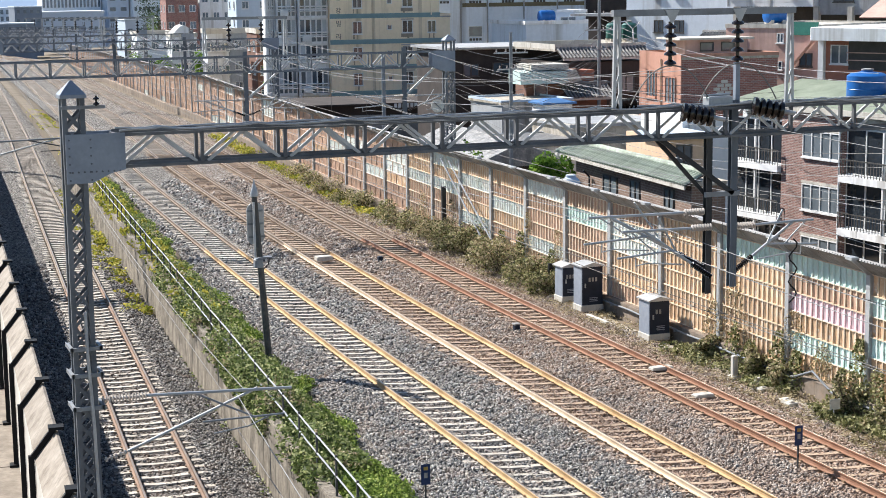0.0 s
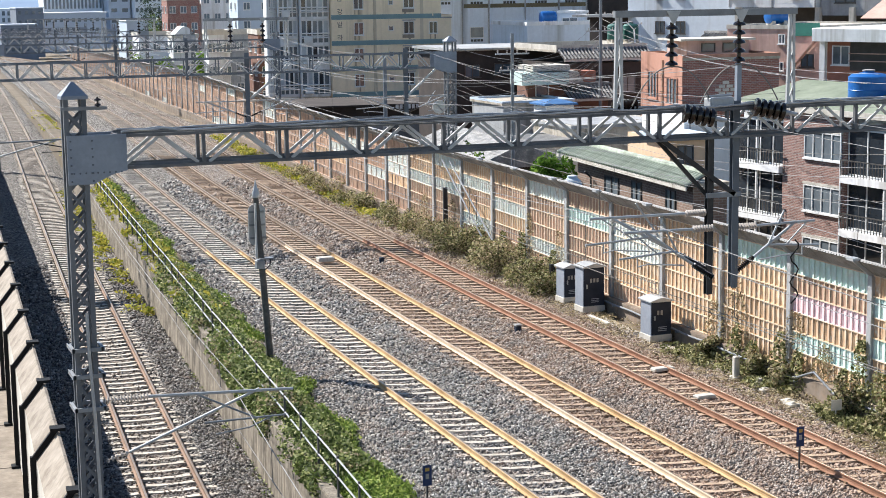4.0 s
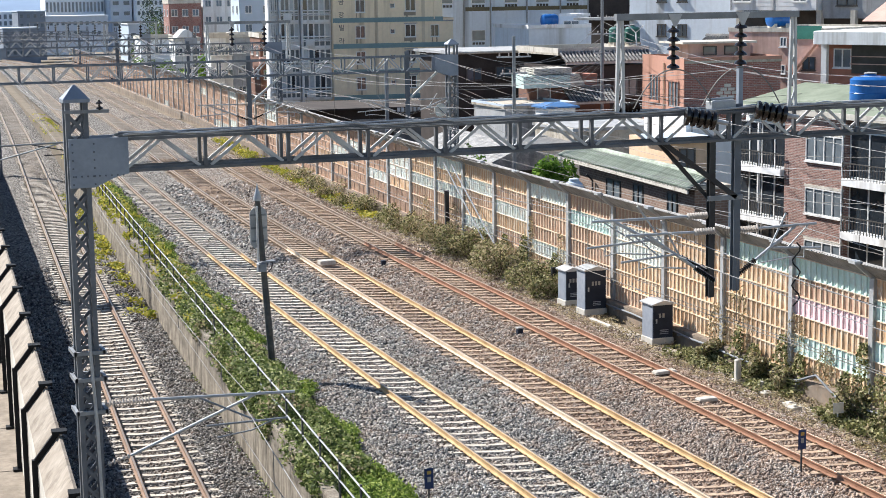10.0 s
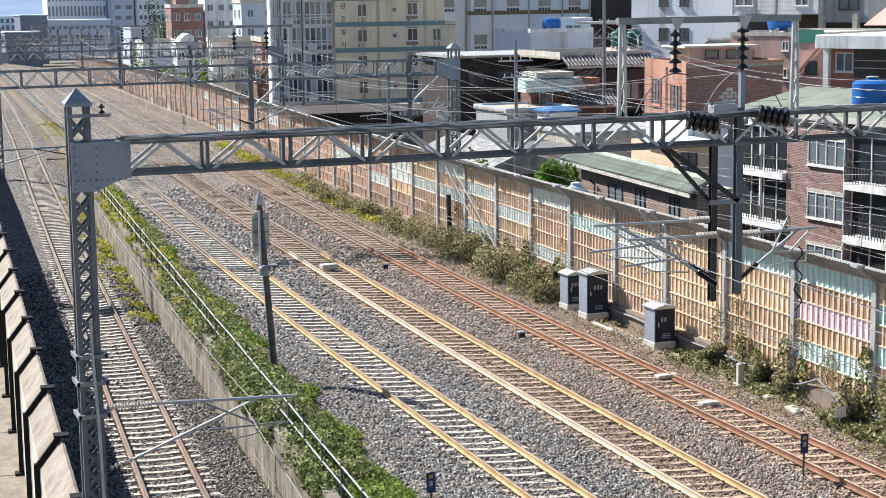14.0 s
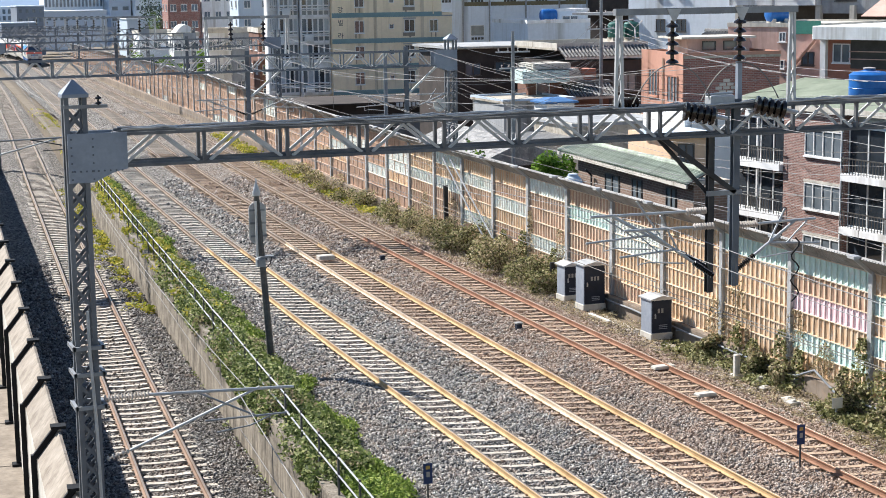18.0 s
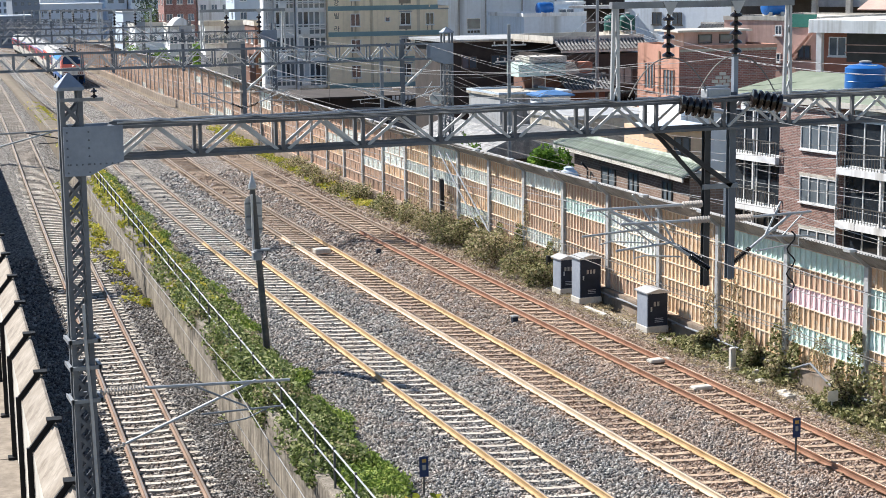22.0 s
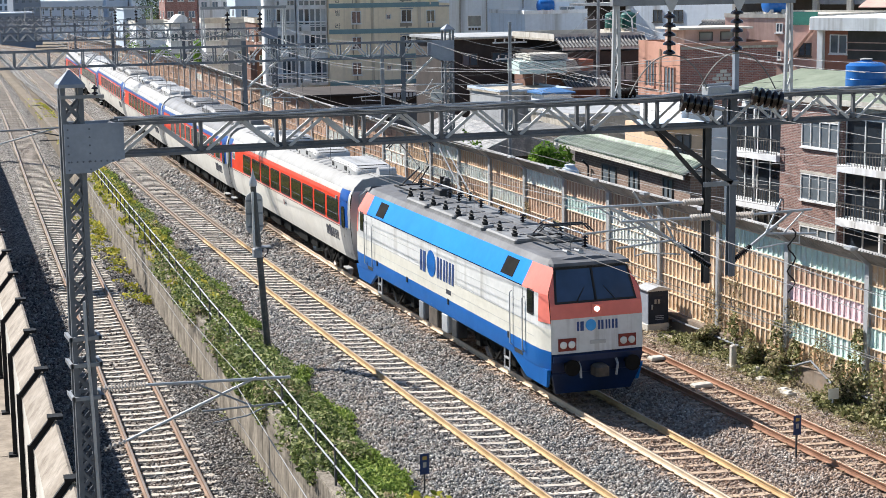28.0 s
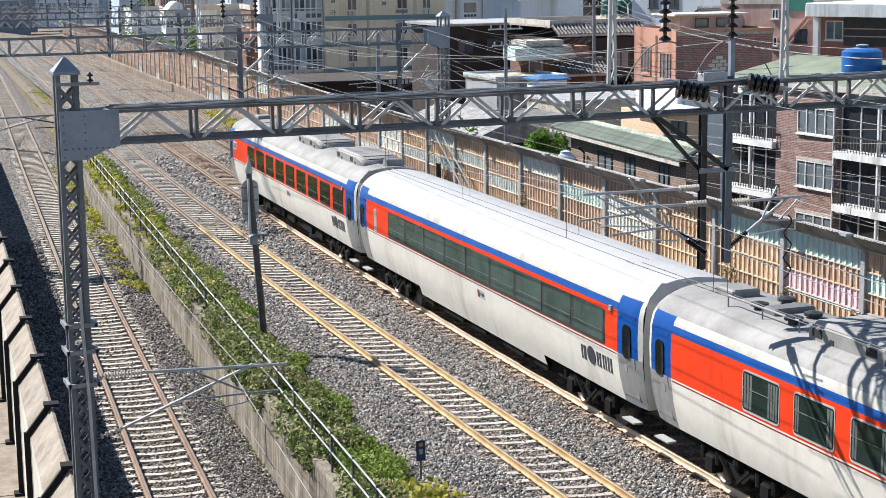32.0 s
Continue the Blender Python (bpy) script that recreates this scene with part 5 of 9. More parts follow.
        part("unit_mouth", Shape().grid_box([(-0.55, y - lg * 0.485, 3.86), (0.55, y - lg * 0.485, 3.86), (0.55, y - lg * 0.4, 3.8), (-0.55, y - lg * 0.4, 3.8),
                                             (-0.58, y - lg * 0.452, 4.0), (0.58, y - lg * 0.452, 4.0), (0.58, y - lg * 0.36, 4.09), (-0.58, y - lg * 0.36, 4.09)]), M["rubber"], u, "black air inlet")
        for k in range(6):
            c = y - lg * 0.2 + k * lg * 0.11
            part("unit_rib", Shape().box(-0.56, 0.56, c - 0.05, c + 0.05, 4.1, 4.128), M[unit_mat], u)
    if units and not joined:
        part("vent_drum", Shape().lathe([(0.05, -0.35), (0.24, -0.33), (0.24, 0.33), (0.05, 0.35)], 14, (0.25, -h + 0.75, 3.86), axis="x"), M[unit_mat], car, "", True)
        part("roof_box", Shape().cbox(-0.4, 0.3, h - 2.0, h - 1.2, 3.74, 4.0, 0.04), M[unit_mat], car)
    for e in (-1, 1):
        part("end_wall", hull.end_face(Shape(), e, [0.74, 1.3, 2.5, 3.3, 3.6, 3.75], -0.01), M["coach_silver"] if not (tail and e > 0) else M["coach_blue"], car)
        y = e * h
        g = Shape()
        ring = [(-1.05, 0.95), (1.05, 0.95), (1.05, 3.2), (0.7, 3.45), (-0.7, 3.45), (-1.05, 3.2)]
        if not (tail and e > 0):
            g.loft([[(x, y - e * 0.1, z) for x, z in ring], [(x, y + e * 0.14, z) for x, z in ring]])
            part("gangway_bellows", g, M["bellows"], car, "pale grey gangway fairing")
        part("coupler", Shape().box(-0.15, 0.15, min(y, y + e * 0.15), max(y, y + e * 0.15), 0.75, 1.0), M["under_black"], car)
    # The low black block fills in the shade under the coach.
    part("underframe", Shape().box(-0.98, 0.98, -5.9, 5.9, 0.24, 0.5).box(-1.05, 1.05, -h + 0.8, h - 0.8, 0.5, 0.95), M["under_black"], car)
    for y in (-7.9, 7.9):
        bogie(car, y, 2.3, 0.43, M["under_black"])
    for s in (-1, 1):
        for y, w in ((-4.6, 1.0), (-2.6, 1.6), (0.2, 1.2), (2.4, 1.8), (4.7, 0.9)):
            part("equipment_box", Shape().cbox(s * 0.88 - 0.2, s * 0.88 + 0.2, y - w / 2, y + w / 2, 0.25, 0.7, 0.04), M["under_black"], car)
    if joined:
        for s in (-1, 1):
            part("lower_skirt", hull.band(Shape(), s, -5.2, 5.2, [0.45, 0.74], 0.0), M["coach_white"], car, "white skirt between the bogies", True)
            part("side_plate", hull.slab(Shape(), s, 9.05, 9.35, 1.95, 2.75, 0.01), M["roof_white"], car, "tall pale plate")
    if rails:
        for x in (-0.75, 0.75):
            part("roof_rail", Shape().tube([(x, h - 5.2, 3.74), (x, h - 5.2, 4.0), (x, h - 2.4, 4.0), (x, h - 2.4, 3.74)], 0.02, 6).tube([(x, h - 3.8, 3.74), (x, h - 3.8, 4.0)], 0.018, 6), M["steel_grey"], car)
        for x, y in ((-0.5, h - 4.6), (0.1, h - 4.4), (-0.4, h - 3.1), (0.4, h - 2.9)):
            part("roof_insulator", Shape().lathe([(0.12, 0.0), (0.12, 0.1), (0.2, 0.1), (0.2, 0.16), (0.05, 0.2)], 12, (x, y, 3.78)), M["steel_dark"], car)
        part("roof_box", Shape().cbox(-0.5, 0.5, h - 3.9, h - 3.4, 3.78, 3.95, 0.04), M["roof_grey"], car)
    part("inner_body", Shape().box(-1.25, 1.25, -h + 0.3, h - 0.3, 1.0, 3.4), M["under_black"], car)
    return car


M["curtain"] = surface("curtain", (0.13, 0.145, 0.135), (0.08, 0.09, 0.085), 0.8, bump=0)
M["bellows"] = surface("bellows", (0.56, 0.55, 0.51), (0.42, 0.41, 0.38), 0.6, wear=1.5)
locomotive = make_loco()
UNITS = ((-8.3, 3.6), (-2.1, 3.6), (4.1, 3.5))
coaches = [
    make_coach("white-roofed coach with red window band and long roof fairings", 9, 1.72, "roof_white", False, UNITS, unit_mat="roof_clean", first=-9.25, every=1.99, small=(9.75,)),
    make_coach("grey-roofed coach with red window band, blue stripe and grey fairings", 9, 1.45, "roof_grey", True, UNITS, first=-9.1, every=1.95, unit_mat="roof_grey", glass="glass_green"),
    make_coach("white-roofed coach with red window band, blue stripe and fairings", 9, 1.62, "roof_white", True, UNITS, unit_mat="roof_clean", first=-9.2, every=1.92, small=(9.75,)),
    make_coach("coach with dusty pale roof, red window band and blue stripe", 9, 1.42, "roof_dusty", True, UNITS, first=-9.0, every=1.93, unit_mat="roof_dusty", glass="glass_green", rails=True),
    make_coach("panorama coach with smooth white roof and a long window strip", 9, 1.8, "roof_clean", True, (), first=-8.6, every=1.92, glass="glass_green", joined=True),
    make_coach("last coach with red window band, blue stripe and plain end", 9, 1.5, "roof_dusty", True, UNITS[:2], first=-9.2, every=1.92, unit_mat="roof_dusty", tail=True, small=(9.75,)),
]
# the bodies are raised above their bogies to fit the camera's view
BODY_LIFT = 0.26
for car in [locomotive] + coaches:
    for piece in car.children:
        kind_of = piece.name.split(".")[0]
        if kind_of not in ("wheel", "bogie_frame"):
            piece.location.z += BODY_LIFT if car != locomotive else 0.1
        elif kind_of == "bogie_frame":
            piece.location.z += 0.1 if car != locomotive else 0.04


# ---- masts, beams and wires ----
G1_Y, G2_Y = 29.3, 77.0


def lattice_mast(t, x, y, z0, z1, w, mat, cap=True, pitch=0.44, split=False):
    for sx in (-1, 1):
        for sy in (-1, 1):
            part("leg", Shape().bar((x + sx * w / 2, y + sy * w / 2, z0), (x + sx * w / 2, y + sy * w / 2, z1), 0.085, 0.085), mat, t)
    n = int((z1 - z0 - 0.1) / pitch - 0.01)
    for s in (-1, 1):
        for ax in (0, 1):
            def put(a, out, z, lace):
                p = [(x + a * w / 2, y + s * out), (x - a * w / 2, y + s * out)] if ax == 0 else [(x + s * out, y + a * w / 2), (x + s * out, y - a * w / 2)]
                return lace.bar((*p[0], z), (*p[1], z + pitch), 0.055, 0.014, up=(0, 1, 0) if ax == 0 else (1, 0, 0))
            if split:
                for a, out in ((-1, w / 2), (1, w / 2 + 0.012)):
                    me = normals_out(put(a, out, 0.0, Shape()).mesh("lacing_bar", mat))
                    for i in range(n):
                        o = new("lacing_bar", me)
                        o.parent, o.location = t, (0, 0, z0 + 0.1 + i * pitch)
            else:
                lace = Shape()
                for i in range(n):
                    put(-1, w / 2, z0 + 0.1 + i * pitch, lace)
                    put(1, w / 2 + 0.012, z0 + 0.1 + i * pitch, lace)
                tagged(part("lacing", lace, mat, t), kind="stuff")
    if cap:
        k = w / 2 + 0.075
        part("cap", Shape().loft([[(x - k, y - k, z1), (x + k, y - k, z1), (x + k, y + k, z1), (x - k, y + k, z1)],
                                  [(x - k, y - k, z1 + 0.06), (x + k, y - k, z1 + 0.06), (x + k, y + k, z1 + 0.06), (x - k, y + k, z1 + 0.06)],
                                  [(x - 0.02, y - 0.02, z1 + 0.3), (x + 0.02, y - 0.02, z1 + 0.3), (x + 0.02, y + 0.02, z1 + 0.3), (x - 0.02, y + 0.02, z1 + 0.3)]]), M["steel_bluegrey"], t, "pyramid-shaped steel cap")


def lattice_beam(t, y, x0, x1, zb, zt, depth, bay, mat, first=None):
    # Chords darker, diagonals paler: shade and sunlight put into the steel's colour.
    dark = M["steel_chord"] if y < 60 else M["steel_haze"]
    for sy in (-1, 1):
        yy = y + sy * depth / 2
        for z in (zb, zt):
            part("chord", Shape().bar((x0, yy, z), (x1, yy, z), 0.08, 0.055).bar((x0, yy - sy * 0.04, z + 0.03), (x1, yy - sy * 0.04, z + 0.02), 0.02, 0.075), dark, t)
        x = x0 if first is None else first
        web = None
        while x < x1 - 0.2:
            e = min(bay, x1 - x)
            if web is None or e < bay - 0.01:
                sh = Shape()
                a, b, c = 0.1, e / 2 - 0.03, e / 2 + 0.03
                sh.bar((a, 0, 0.03), (b, 0, zt - zb - 0.03), 0.055, 0.03, up=(0, 1, 0))
                sh.bar((c, 0, zt - zb - 0.03), (e - 0.1, 0, 0.03), 0.055, 0.03, up=(0, 1, 0))
                upright = Shape().bar((0, 0, 0), (0, 0, zt - zb), 0.08, 0.06)
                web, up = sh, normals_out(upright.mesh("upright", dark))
                web_me = normals_out(web.mesh("diagonal", M["steel_pale"]))
            for nm, me in (("diagonal", web_me), ("upright", up)):
                o = new(nm, me)
                o.parent, o.location = t, (x, yy, zb)
            x += bay
    ties = Shape()
    x = x0 if first is None else first
    while x < x1:
        for z in (zb, zt):
            ties.bar((x, y - depth / 2, z), (x, y + depth / 2, z), 0.05, 0.05)
        ties.bar((x, y - depth / 2, zt), (min(x + bay, x1), y + depth / 2, zt), 0.03, 0.04)
        x += bay
    part("cross_tie", ties, dark, t)


def gusset(t, x0, x1, y, zb, zt, depth, mat, flare=1):
    for sy in (-1, 1):
        yy = y + sy * (depth / 2 + 0.06)
        sh = Shape()
        a, b = (x0, x1) if flare > 0 else (x1, x0)
        out = [(a, zb - 0.26), (a + (b - a) * 0.42, zb - 0.26), (a + (b - a) * 0.75, zb - 0.1), (b, zb - 0.04), (b, zt + 0.04), (a, zt + 0.04)]
        sh.loft([[(x, yy - 0.012, z) for x, z in out], [(x, yy + 0.012, z) for x, z in out]])
        pl = part("gusset_plate", sh, mat, t, "blue-grey riveted plate")
        if sy < 0 and y < 60:
            rv = Shape().lathe([(0.018, 0.0), (0.016, -0.01), (0.006, -0.014)], 8, axis="y")
            me = normals_out(rv.mesh("rivet", M["post_steel"]))
            for k in range(6):
                for fx in (0.06, 0.42):
                    o = new("rivet", me)
                    o.parent, o.location = pl, (a + (b - a) * fx, yy - 0.012, zb - 0.2 + k * (zt - zb + 0.2) / 5.4)
            for k in range(9):
                for z in (zb - 0.06,):
                    o = new("rivet", me)
                    o.parent, o.location = pl, (a + (b - a) * (0.1 + k * 0.1), yy - 0.012, z)


def insulator(t, p, q, n, r, mat, name="insulator"):
    p, q = Vector(p), Vector(q)
    sh = Shape().lathe(insulator_profile(n, r, (q - p).length, 0.3), 14)
    me = normals_out(sh.mesh(name, mat, True))
    o = new(name, me)
    o.parent = t
    o.matrix_local = Matrix.Translation(p) @ (q - p).to_track_quat("Z", "Y").to_matrix().to_4x4()
    return o


def disc_stack(n, r, h):
    """Fat porcelain discs that touch one another."""
    pr = [(r * 0.25, 0.0)]
    for i in range(n):
        z, d = h * i / n, h / n
        pr += [(r * 0.55, z), (r * 0.98, z + d * 0.12), (r, z + d * 0.4), (r * 0.9, z + d * 0.72), (r * 0.55, z + d * 0.9)]
    return pr + [(r * 0.25, h)]


def goalpost(t, y, xa, xb, z0, z1, ins, mat):
    """A portal on top of a beam that carries hanging insulators."""
    for x in (xa, xb):
        sh = Shape()
        for s in (-1, 1):
            sh.bar((x + s * 0.075, y, z0), (x + s * 0.035, y, z1), 0.06, 0.06)
        for k in range(4):
            z = z0 + (z1 - z0) * k / 5
            sh.bar((x - 0.07, y, z), (x + 0.06, y, z + (z1 - z0) / 5), 0.03, 0.03)
        part("portal_leg", sh, M["steel_pale"], t)
    part("portal_bar", Shape().bar((xa - 0.1, y, z1), (xb + 0.1, y, z1), 0.12, 0.13), mat, t)
    for x, za, zb, n in ins:
        part("hanger_plate", Shape().extrude_y([(x - 0.16, z1 + 0.05), (x + 0.16, z1 + 0.05), (x + 0.03, z1 - 0.2), (x - 0.03, z1 - 0.2)], y - 0.08, y - 0.065), M["steel_pale"], t)
        insulator(t, (x, y, zb), (x, y, za), n, 0.13, M["porcelain"], "hanging_insulator")


def cantilever(t, x, y, d, zt, zb, reach):
    """Bracket arms that hold the wires over a track; d is the side they reach to."""
    e = x + d * 0.55
    insulator(t, (x + d * 0.08, y, zt), (e, y, zt + 0.0), 8, 0.075, M["porcelain_pale"], "arm_insulator")
    foot, head = Vector((x + d * 0.08, y, zb)), Vector((x + d * (reach - 0.5), y, zt))
    mid = foot.lerp(head, 0.3)
    insulator(t, tuple(foot), tuple(mid), 11, 0.062, M["porcelain"], "arm_insulator")
    part("top_tube", Shape().tube([(e, y, zt), (x + d * reach, y, zt + 0.02)], 0.03, 8), M["steel_pale"], t, "", True)
    part("bracket_tube", Shape().tube([tuple(mid), tuple(head)], 0.032, 8), M["steel_pale"], t, "", True)
    part("registration_tube", Shape().tube([(x + d * reach * 0.45, y - 0.02, zt - 0.42), (x + d * (reach + 0.1), y - 0.02, zt - 0.5)], 0.024, 8), M["steel_pale"], t, "", True)
    part("stay", Shape().tube([(x + d * reach * 0.62, y, zt + 0.28), (x + d * reach * 0.42, y, zt - 0.45)], 0.02, 6).tube([(x + d * reach * 0.9, y, zt), (x + d * reach * 0.62, y - 0.02, zt - 0.48)], 0.016, 6), M["steel_pale"], t, "", True)
    part("steady_arm", Shape().tube([(x + d * (reach - 0.3), y - 0.02, zt - 0.48), (x + d * (reach - 0.3), y - 0.02, zt - 0.68), (x + d * (reach - 0.55), y - 0.02, zt - 0.64), (x + d * (reach - 1.35), y - 0.02, zt - 0.72)], 0.016, 6), M["steel_pale"], t, "", True)


def drop_post(t, x, y, z0, z1, w, mat):
    h, f, g = 0.07, 0.055, 0.02
    ring = [(-w / 2, -h), (w / 2, -h), (w / 2, -f), (g, -f), (g, f), (w / 2, f), (w / 2, h), (-w / 2, h), (-w / 2, f), (-g, f), (-g, -f), (-w / 2, -f)]
    sh = Shape().loft([[(x + a, y + c, z) for a, c in ring] for z in (z0, z1)])
    return part("drop_post", sh, mat, t, "hanging steel post")


def make_near_gantry():
    y = G1_Y
    t = thing("railway_gantry", (0, 0, 0), label="grey lattice steel gantry with riveted plate and hanging posts", category="gantry", group="overhead line gantries")
    lattice_mast(t, 4.33, y, -2.2, 9.66, 0.31, M["steel_mast"], pitch=0.35, split=True)
    gusset(t, 4.15, 5.18, y, 8.44, 9.0, 0.48, M["steel_bluegrey"])
    lattice_beam(t, y, 5.03, 25.1, 8.44, 9.0, 0.48, 1.53, M["steel_grey"], 5.03)
    lattice_mast(t, 25.3, y, -0.6, 9.6, 0.4, M["steel_bluegrey"])
    for z in (5.2, 4.72, 4.12):
        part("clamp", Shape().box(4.08, 4.62, y - 0.3, y - 0.25, z, z + 0.07).box(4.08, 4.62, y + 0.25, y + 0.3, z, z + 0.07).box(4.06, 4.12, y - 0.3, y + 0.3, z, z + 0.07).box(4.58, 4.64, y - 0.3, y + 0.3, z, z + 0.07), M["steel_grey"], t)
    part("cross_arm", Shape().bar((4.08, y - 0.2, 9.5), (4.88, y - 0.2, 9.5), 0.05, 0.06), M["steel_grey"], t)
    insulator(t, (4.72, y - 0.24, 9.52), (4.72, y - 0.24, 9.7), 2, 0.06, M["porcelain"], "pin_insulator")
    part("conduit", Shape().tube([(4.36, y - 0.26, 5.9), (4.36, y - 0.3, 5.2), (4.42, y - 0.3, 3.9), (4.52, y - 0.3, -1.5)], 0.03, 6), M["steel_pale"], t, "", True)
    for yo, dz, ph in ((-0.27, 0.075, 0.0), (0.2, 0.07, 1.7)):
        pts = [(5.1 + 0.25 * k, y + yo + 0.012 * math.sin(k * 1.3 + ph), 9.0 + dz + 0.012 * math.sin(k * 0.9 + ph) + (0.035 if k % 7 == 3 else 0.0)) for k in range(80)]
        part("cable", Shape().tube(pts, 0.02, 6), M["steel_pale"], t, "pale cable clipped along the beam", True)
    # arm over the lower line
    insulator(t, (4.62, y, 4.22), (5.45, y, 4.22), 14, 0.07, M["porcelain_pale"], "arm_insulator")
    part("top_tube", Shape().tube([(5.45, y, 4.22), (8.15, y, 4.1)], 0.03, 8), M["steel_pale"], t, "", True)
    insulator(t, (4.62, y, 3.1), (5.05, y, 3.22), 5, 0.05, M["porcelain_pale"], "arm_insulator")
    part("bracket_tube", Shape().tube([(5.05, y, 3.22), (7.5, y, 4.16)], 0.028, 8), M["steel_pale"], t, "", True)
    part("registration_tube", Shape().tube([(6.45, y - 0.02, 3.62), (8.0, y - 0.02, 3.62)], 0.02, 8).tube([(6.3, y, 4.18), (7.45, y - 0.02, 3.6)], 0.02, 6), M["steel_grey"], t, "", True)
    part("steady_arm", Shape().tube([(7.75, y - 0.02, 3.62), (7.3, y - 0.02, 3.45), (6.65, y - 0.02, 3.38)], 0.014, 6), M["steel_grey"], t, "", True)
    # hanging posts, tie and brace
    drop_post(t, 17.02, y, 5.2, 8.5, 0.13, M["steel_dark"])
    drop_post(t, 17.6, y, 5.3, 9.15, 0.15, M["post_steel"])
    part("post_extension", Shape().bar((17.66, y, 9.0), (17.66, y, 9.9), 0.1, 0.1), M["steel_bluegrey"], t)
    part("tie", Shape().bar((16.9, y - 0.1, 7.25), (17.7, y - 0.1, 7.25), 0.05, 0.1), M["steel_grey"], t)
    part("brace", Shape().bar((15.85, y - 0.1, 8.44), (17.55, y - 0.1, 7.25), 0.05, 0.1).bar((15.85, y + 0.1, 8.44), (17.0, y + 0.1, 7.25), 0.05, 0.08), M["steel_dark"], t)
    goalpost(t, y, 14.95, 18.9, 9.0, 10.93, ((16.13, 10.75, 9.86, 5), (17.67, 10.8, 9.9, 5)), M["steel_grey"])
    cantilever(t, 17.02, y, -1, 6.9, 5.75, 2.7)
    cantilever(t, 17.02, y - 0.3, -1, 6.62, 5.6, 2.1)
    cantilever(t, 17.6, y, 1, 6.55, 5.62, 1.95)
    for x, dz in ((16.18, 0.0), (17.8, 0.06)):
        p, q = Vector((x, y - 0.4, 8.98 + dz)), Vector((x + 0.6, y - 0.62, 8.86 + dz))
        me = normals_out(Shape().lathe(disc_stack(5, 0.19, (q - p).length), 20).mesh("strain_insulator", M["porcelain"], True))
        o = new("strain_insulator", me)
        o.parent, o.matrix_local = t, Matrix.Translation(p) @ (q - p).to_track_quat("Z", "Y").to_matrix().to_4x4()
        part("end_fitting", Shape().tube([q, q + (q - p) * 0.35], 0.045, 8), M["steel_pale"], t, "pale steel end fitting", True)
    insulator(t, (14.9, y + 0.1, 9.12), (15.5, y + 0.25, 9.14), 6, 0.12, M["porcelain"], "strain_insulator")
    part("switch_box", Shape().cbox(16.95, 17.5, y - 0.15, y + 0.15, 9.06, 9.24, 0.03).tube([(16.9, y, 9.25), (17.5, y, 9.27)], 0.03, 6), M["steel_pale"], t)
    for x in (16.13, 17.67):
        for s in (-1, 1):
            pts = [(x + s * 0.9 * (k / 8), y - 0.05, 9.88 - 0.75 * (k / 8) ** 2.2) for k in range(9)]
            part("jumper", Shape().tube(pts, 0.014, 5), M["wire"], t, "", True)
    # a loose cable hanging at the arm's end
    pts = [(19.05 + 0.1 * math.sin(k * 1.1), y - 0.05, 6.2 - k * 0.09) for k in range(16)]
    part("hanging_cable", Shape().tube(pts, 0.018, 5), M["rubber"], t, "loose black cable", True)
    return t


def make_far_gantry(y, xl, xr, zb, zt, drops, portal, mast_top, right_mast=True):
    t = thing("railway_gantry", (0, 0, 0), label="grey lattice steel gantry spanning the tracks", category="gantry", group="overhead line gantries")
    bay = (zt - zb) * 2.1
    lattice_beam(t, y, xl + 0.9, xr - 0.9, zb, zt, 0.55, bay, M["steel_grey"])
    base = drop(y)
    slim = 0.42 if y < 100 else 0.3
    lattice_mast(t, xl, y, base - 2, mast_top, slim, M["steel_mast"], y < 100, 0.5)
    gusset(t, xl - 0.24, xl + 0.95, y, zb, zt, 0.45, M["steel_bluegrey"])
    lattice_mast(t, xr, y, base - 0.8, mast_top, slim, M["steel_mast"], y < 100, 0.5)
    gusset(t, xr + 0.24, xr - 0.95, y, zb, zt, 0.45, M["steel_bluegrey"], 1)
    for x, z0 in drops:
        drop_post(t, x, y, z0, zt + 0.25, 0.2, M["post_steel"])
        part("brace", Shape().bar((x + 0.1, y - 0.1, z0 + 1.2), (x + 1.6, y - 0.1, zb), 0.07, 0.1), M["steel_pale"], t)
        for d in (-1, 1):
            cantilever(t, x, y, d, z0 + 1.1, z0 + 0.35, 2.5)
    if portal:
        goalpost(t, y, portal[0], portal[1], zt, portal[2], [(portal[0] + (portal[1] - portal[0]) * k, portal[2] - 0.2, portal[2] - 1.1, 4) for k in (0.3, 0.7)], M["steel_grey"])
    part("lamp_arm", Shape().bar((xl - 0.5, y - 0.3, mast_top - 0.1), (xl + 0.6, y - 0.3, mast_top - 0.1), 0.07, 0.09), M["steel_pale"], t)
    return t


make_near_gantry()
G2 = make_far_gantry(G2_Y, 5.0, 29.95, 7.55, 8.28, ((19.6, 5.15), (27.6, 5.05)), (17.67, 21.6, 10.1), 8.8)
# its long arm over the lower line
insulator(G2, (5.25, G2_Y, 4.72), (6.0, G2_Y, 4.73), 10, 0.07, M["porcelain_pale"], "arm_insulator")
part("top_tube", Shape().tube([(6.0, G2_Y, 4.73), (11.4, G2_Y, 4.82)], 0.04, 8), M["steel_grey"], G2, "", True)
insulator(G2, (5.25, G2_Y, 3.45), (5.8, G2_Y, 3.62), 7, 0.07, M["porcelain"], "arm_insulator")
part("bracket_tube", Shape().tube([(5.8, G2_Y, 3.62), (10.6, G2_Y, 4.78)], 0.038, 8), M["steel_pale"], G2, "", True)
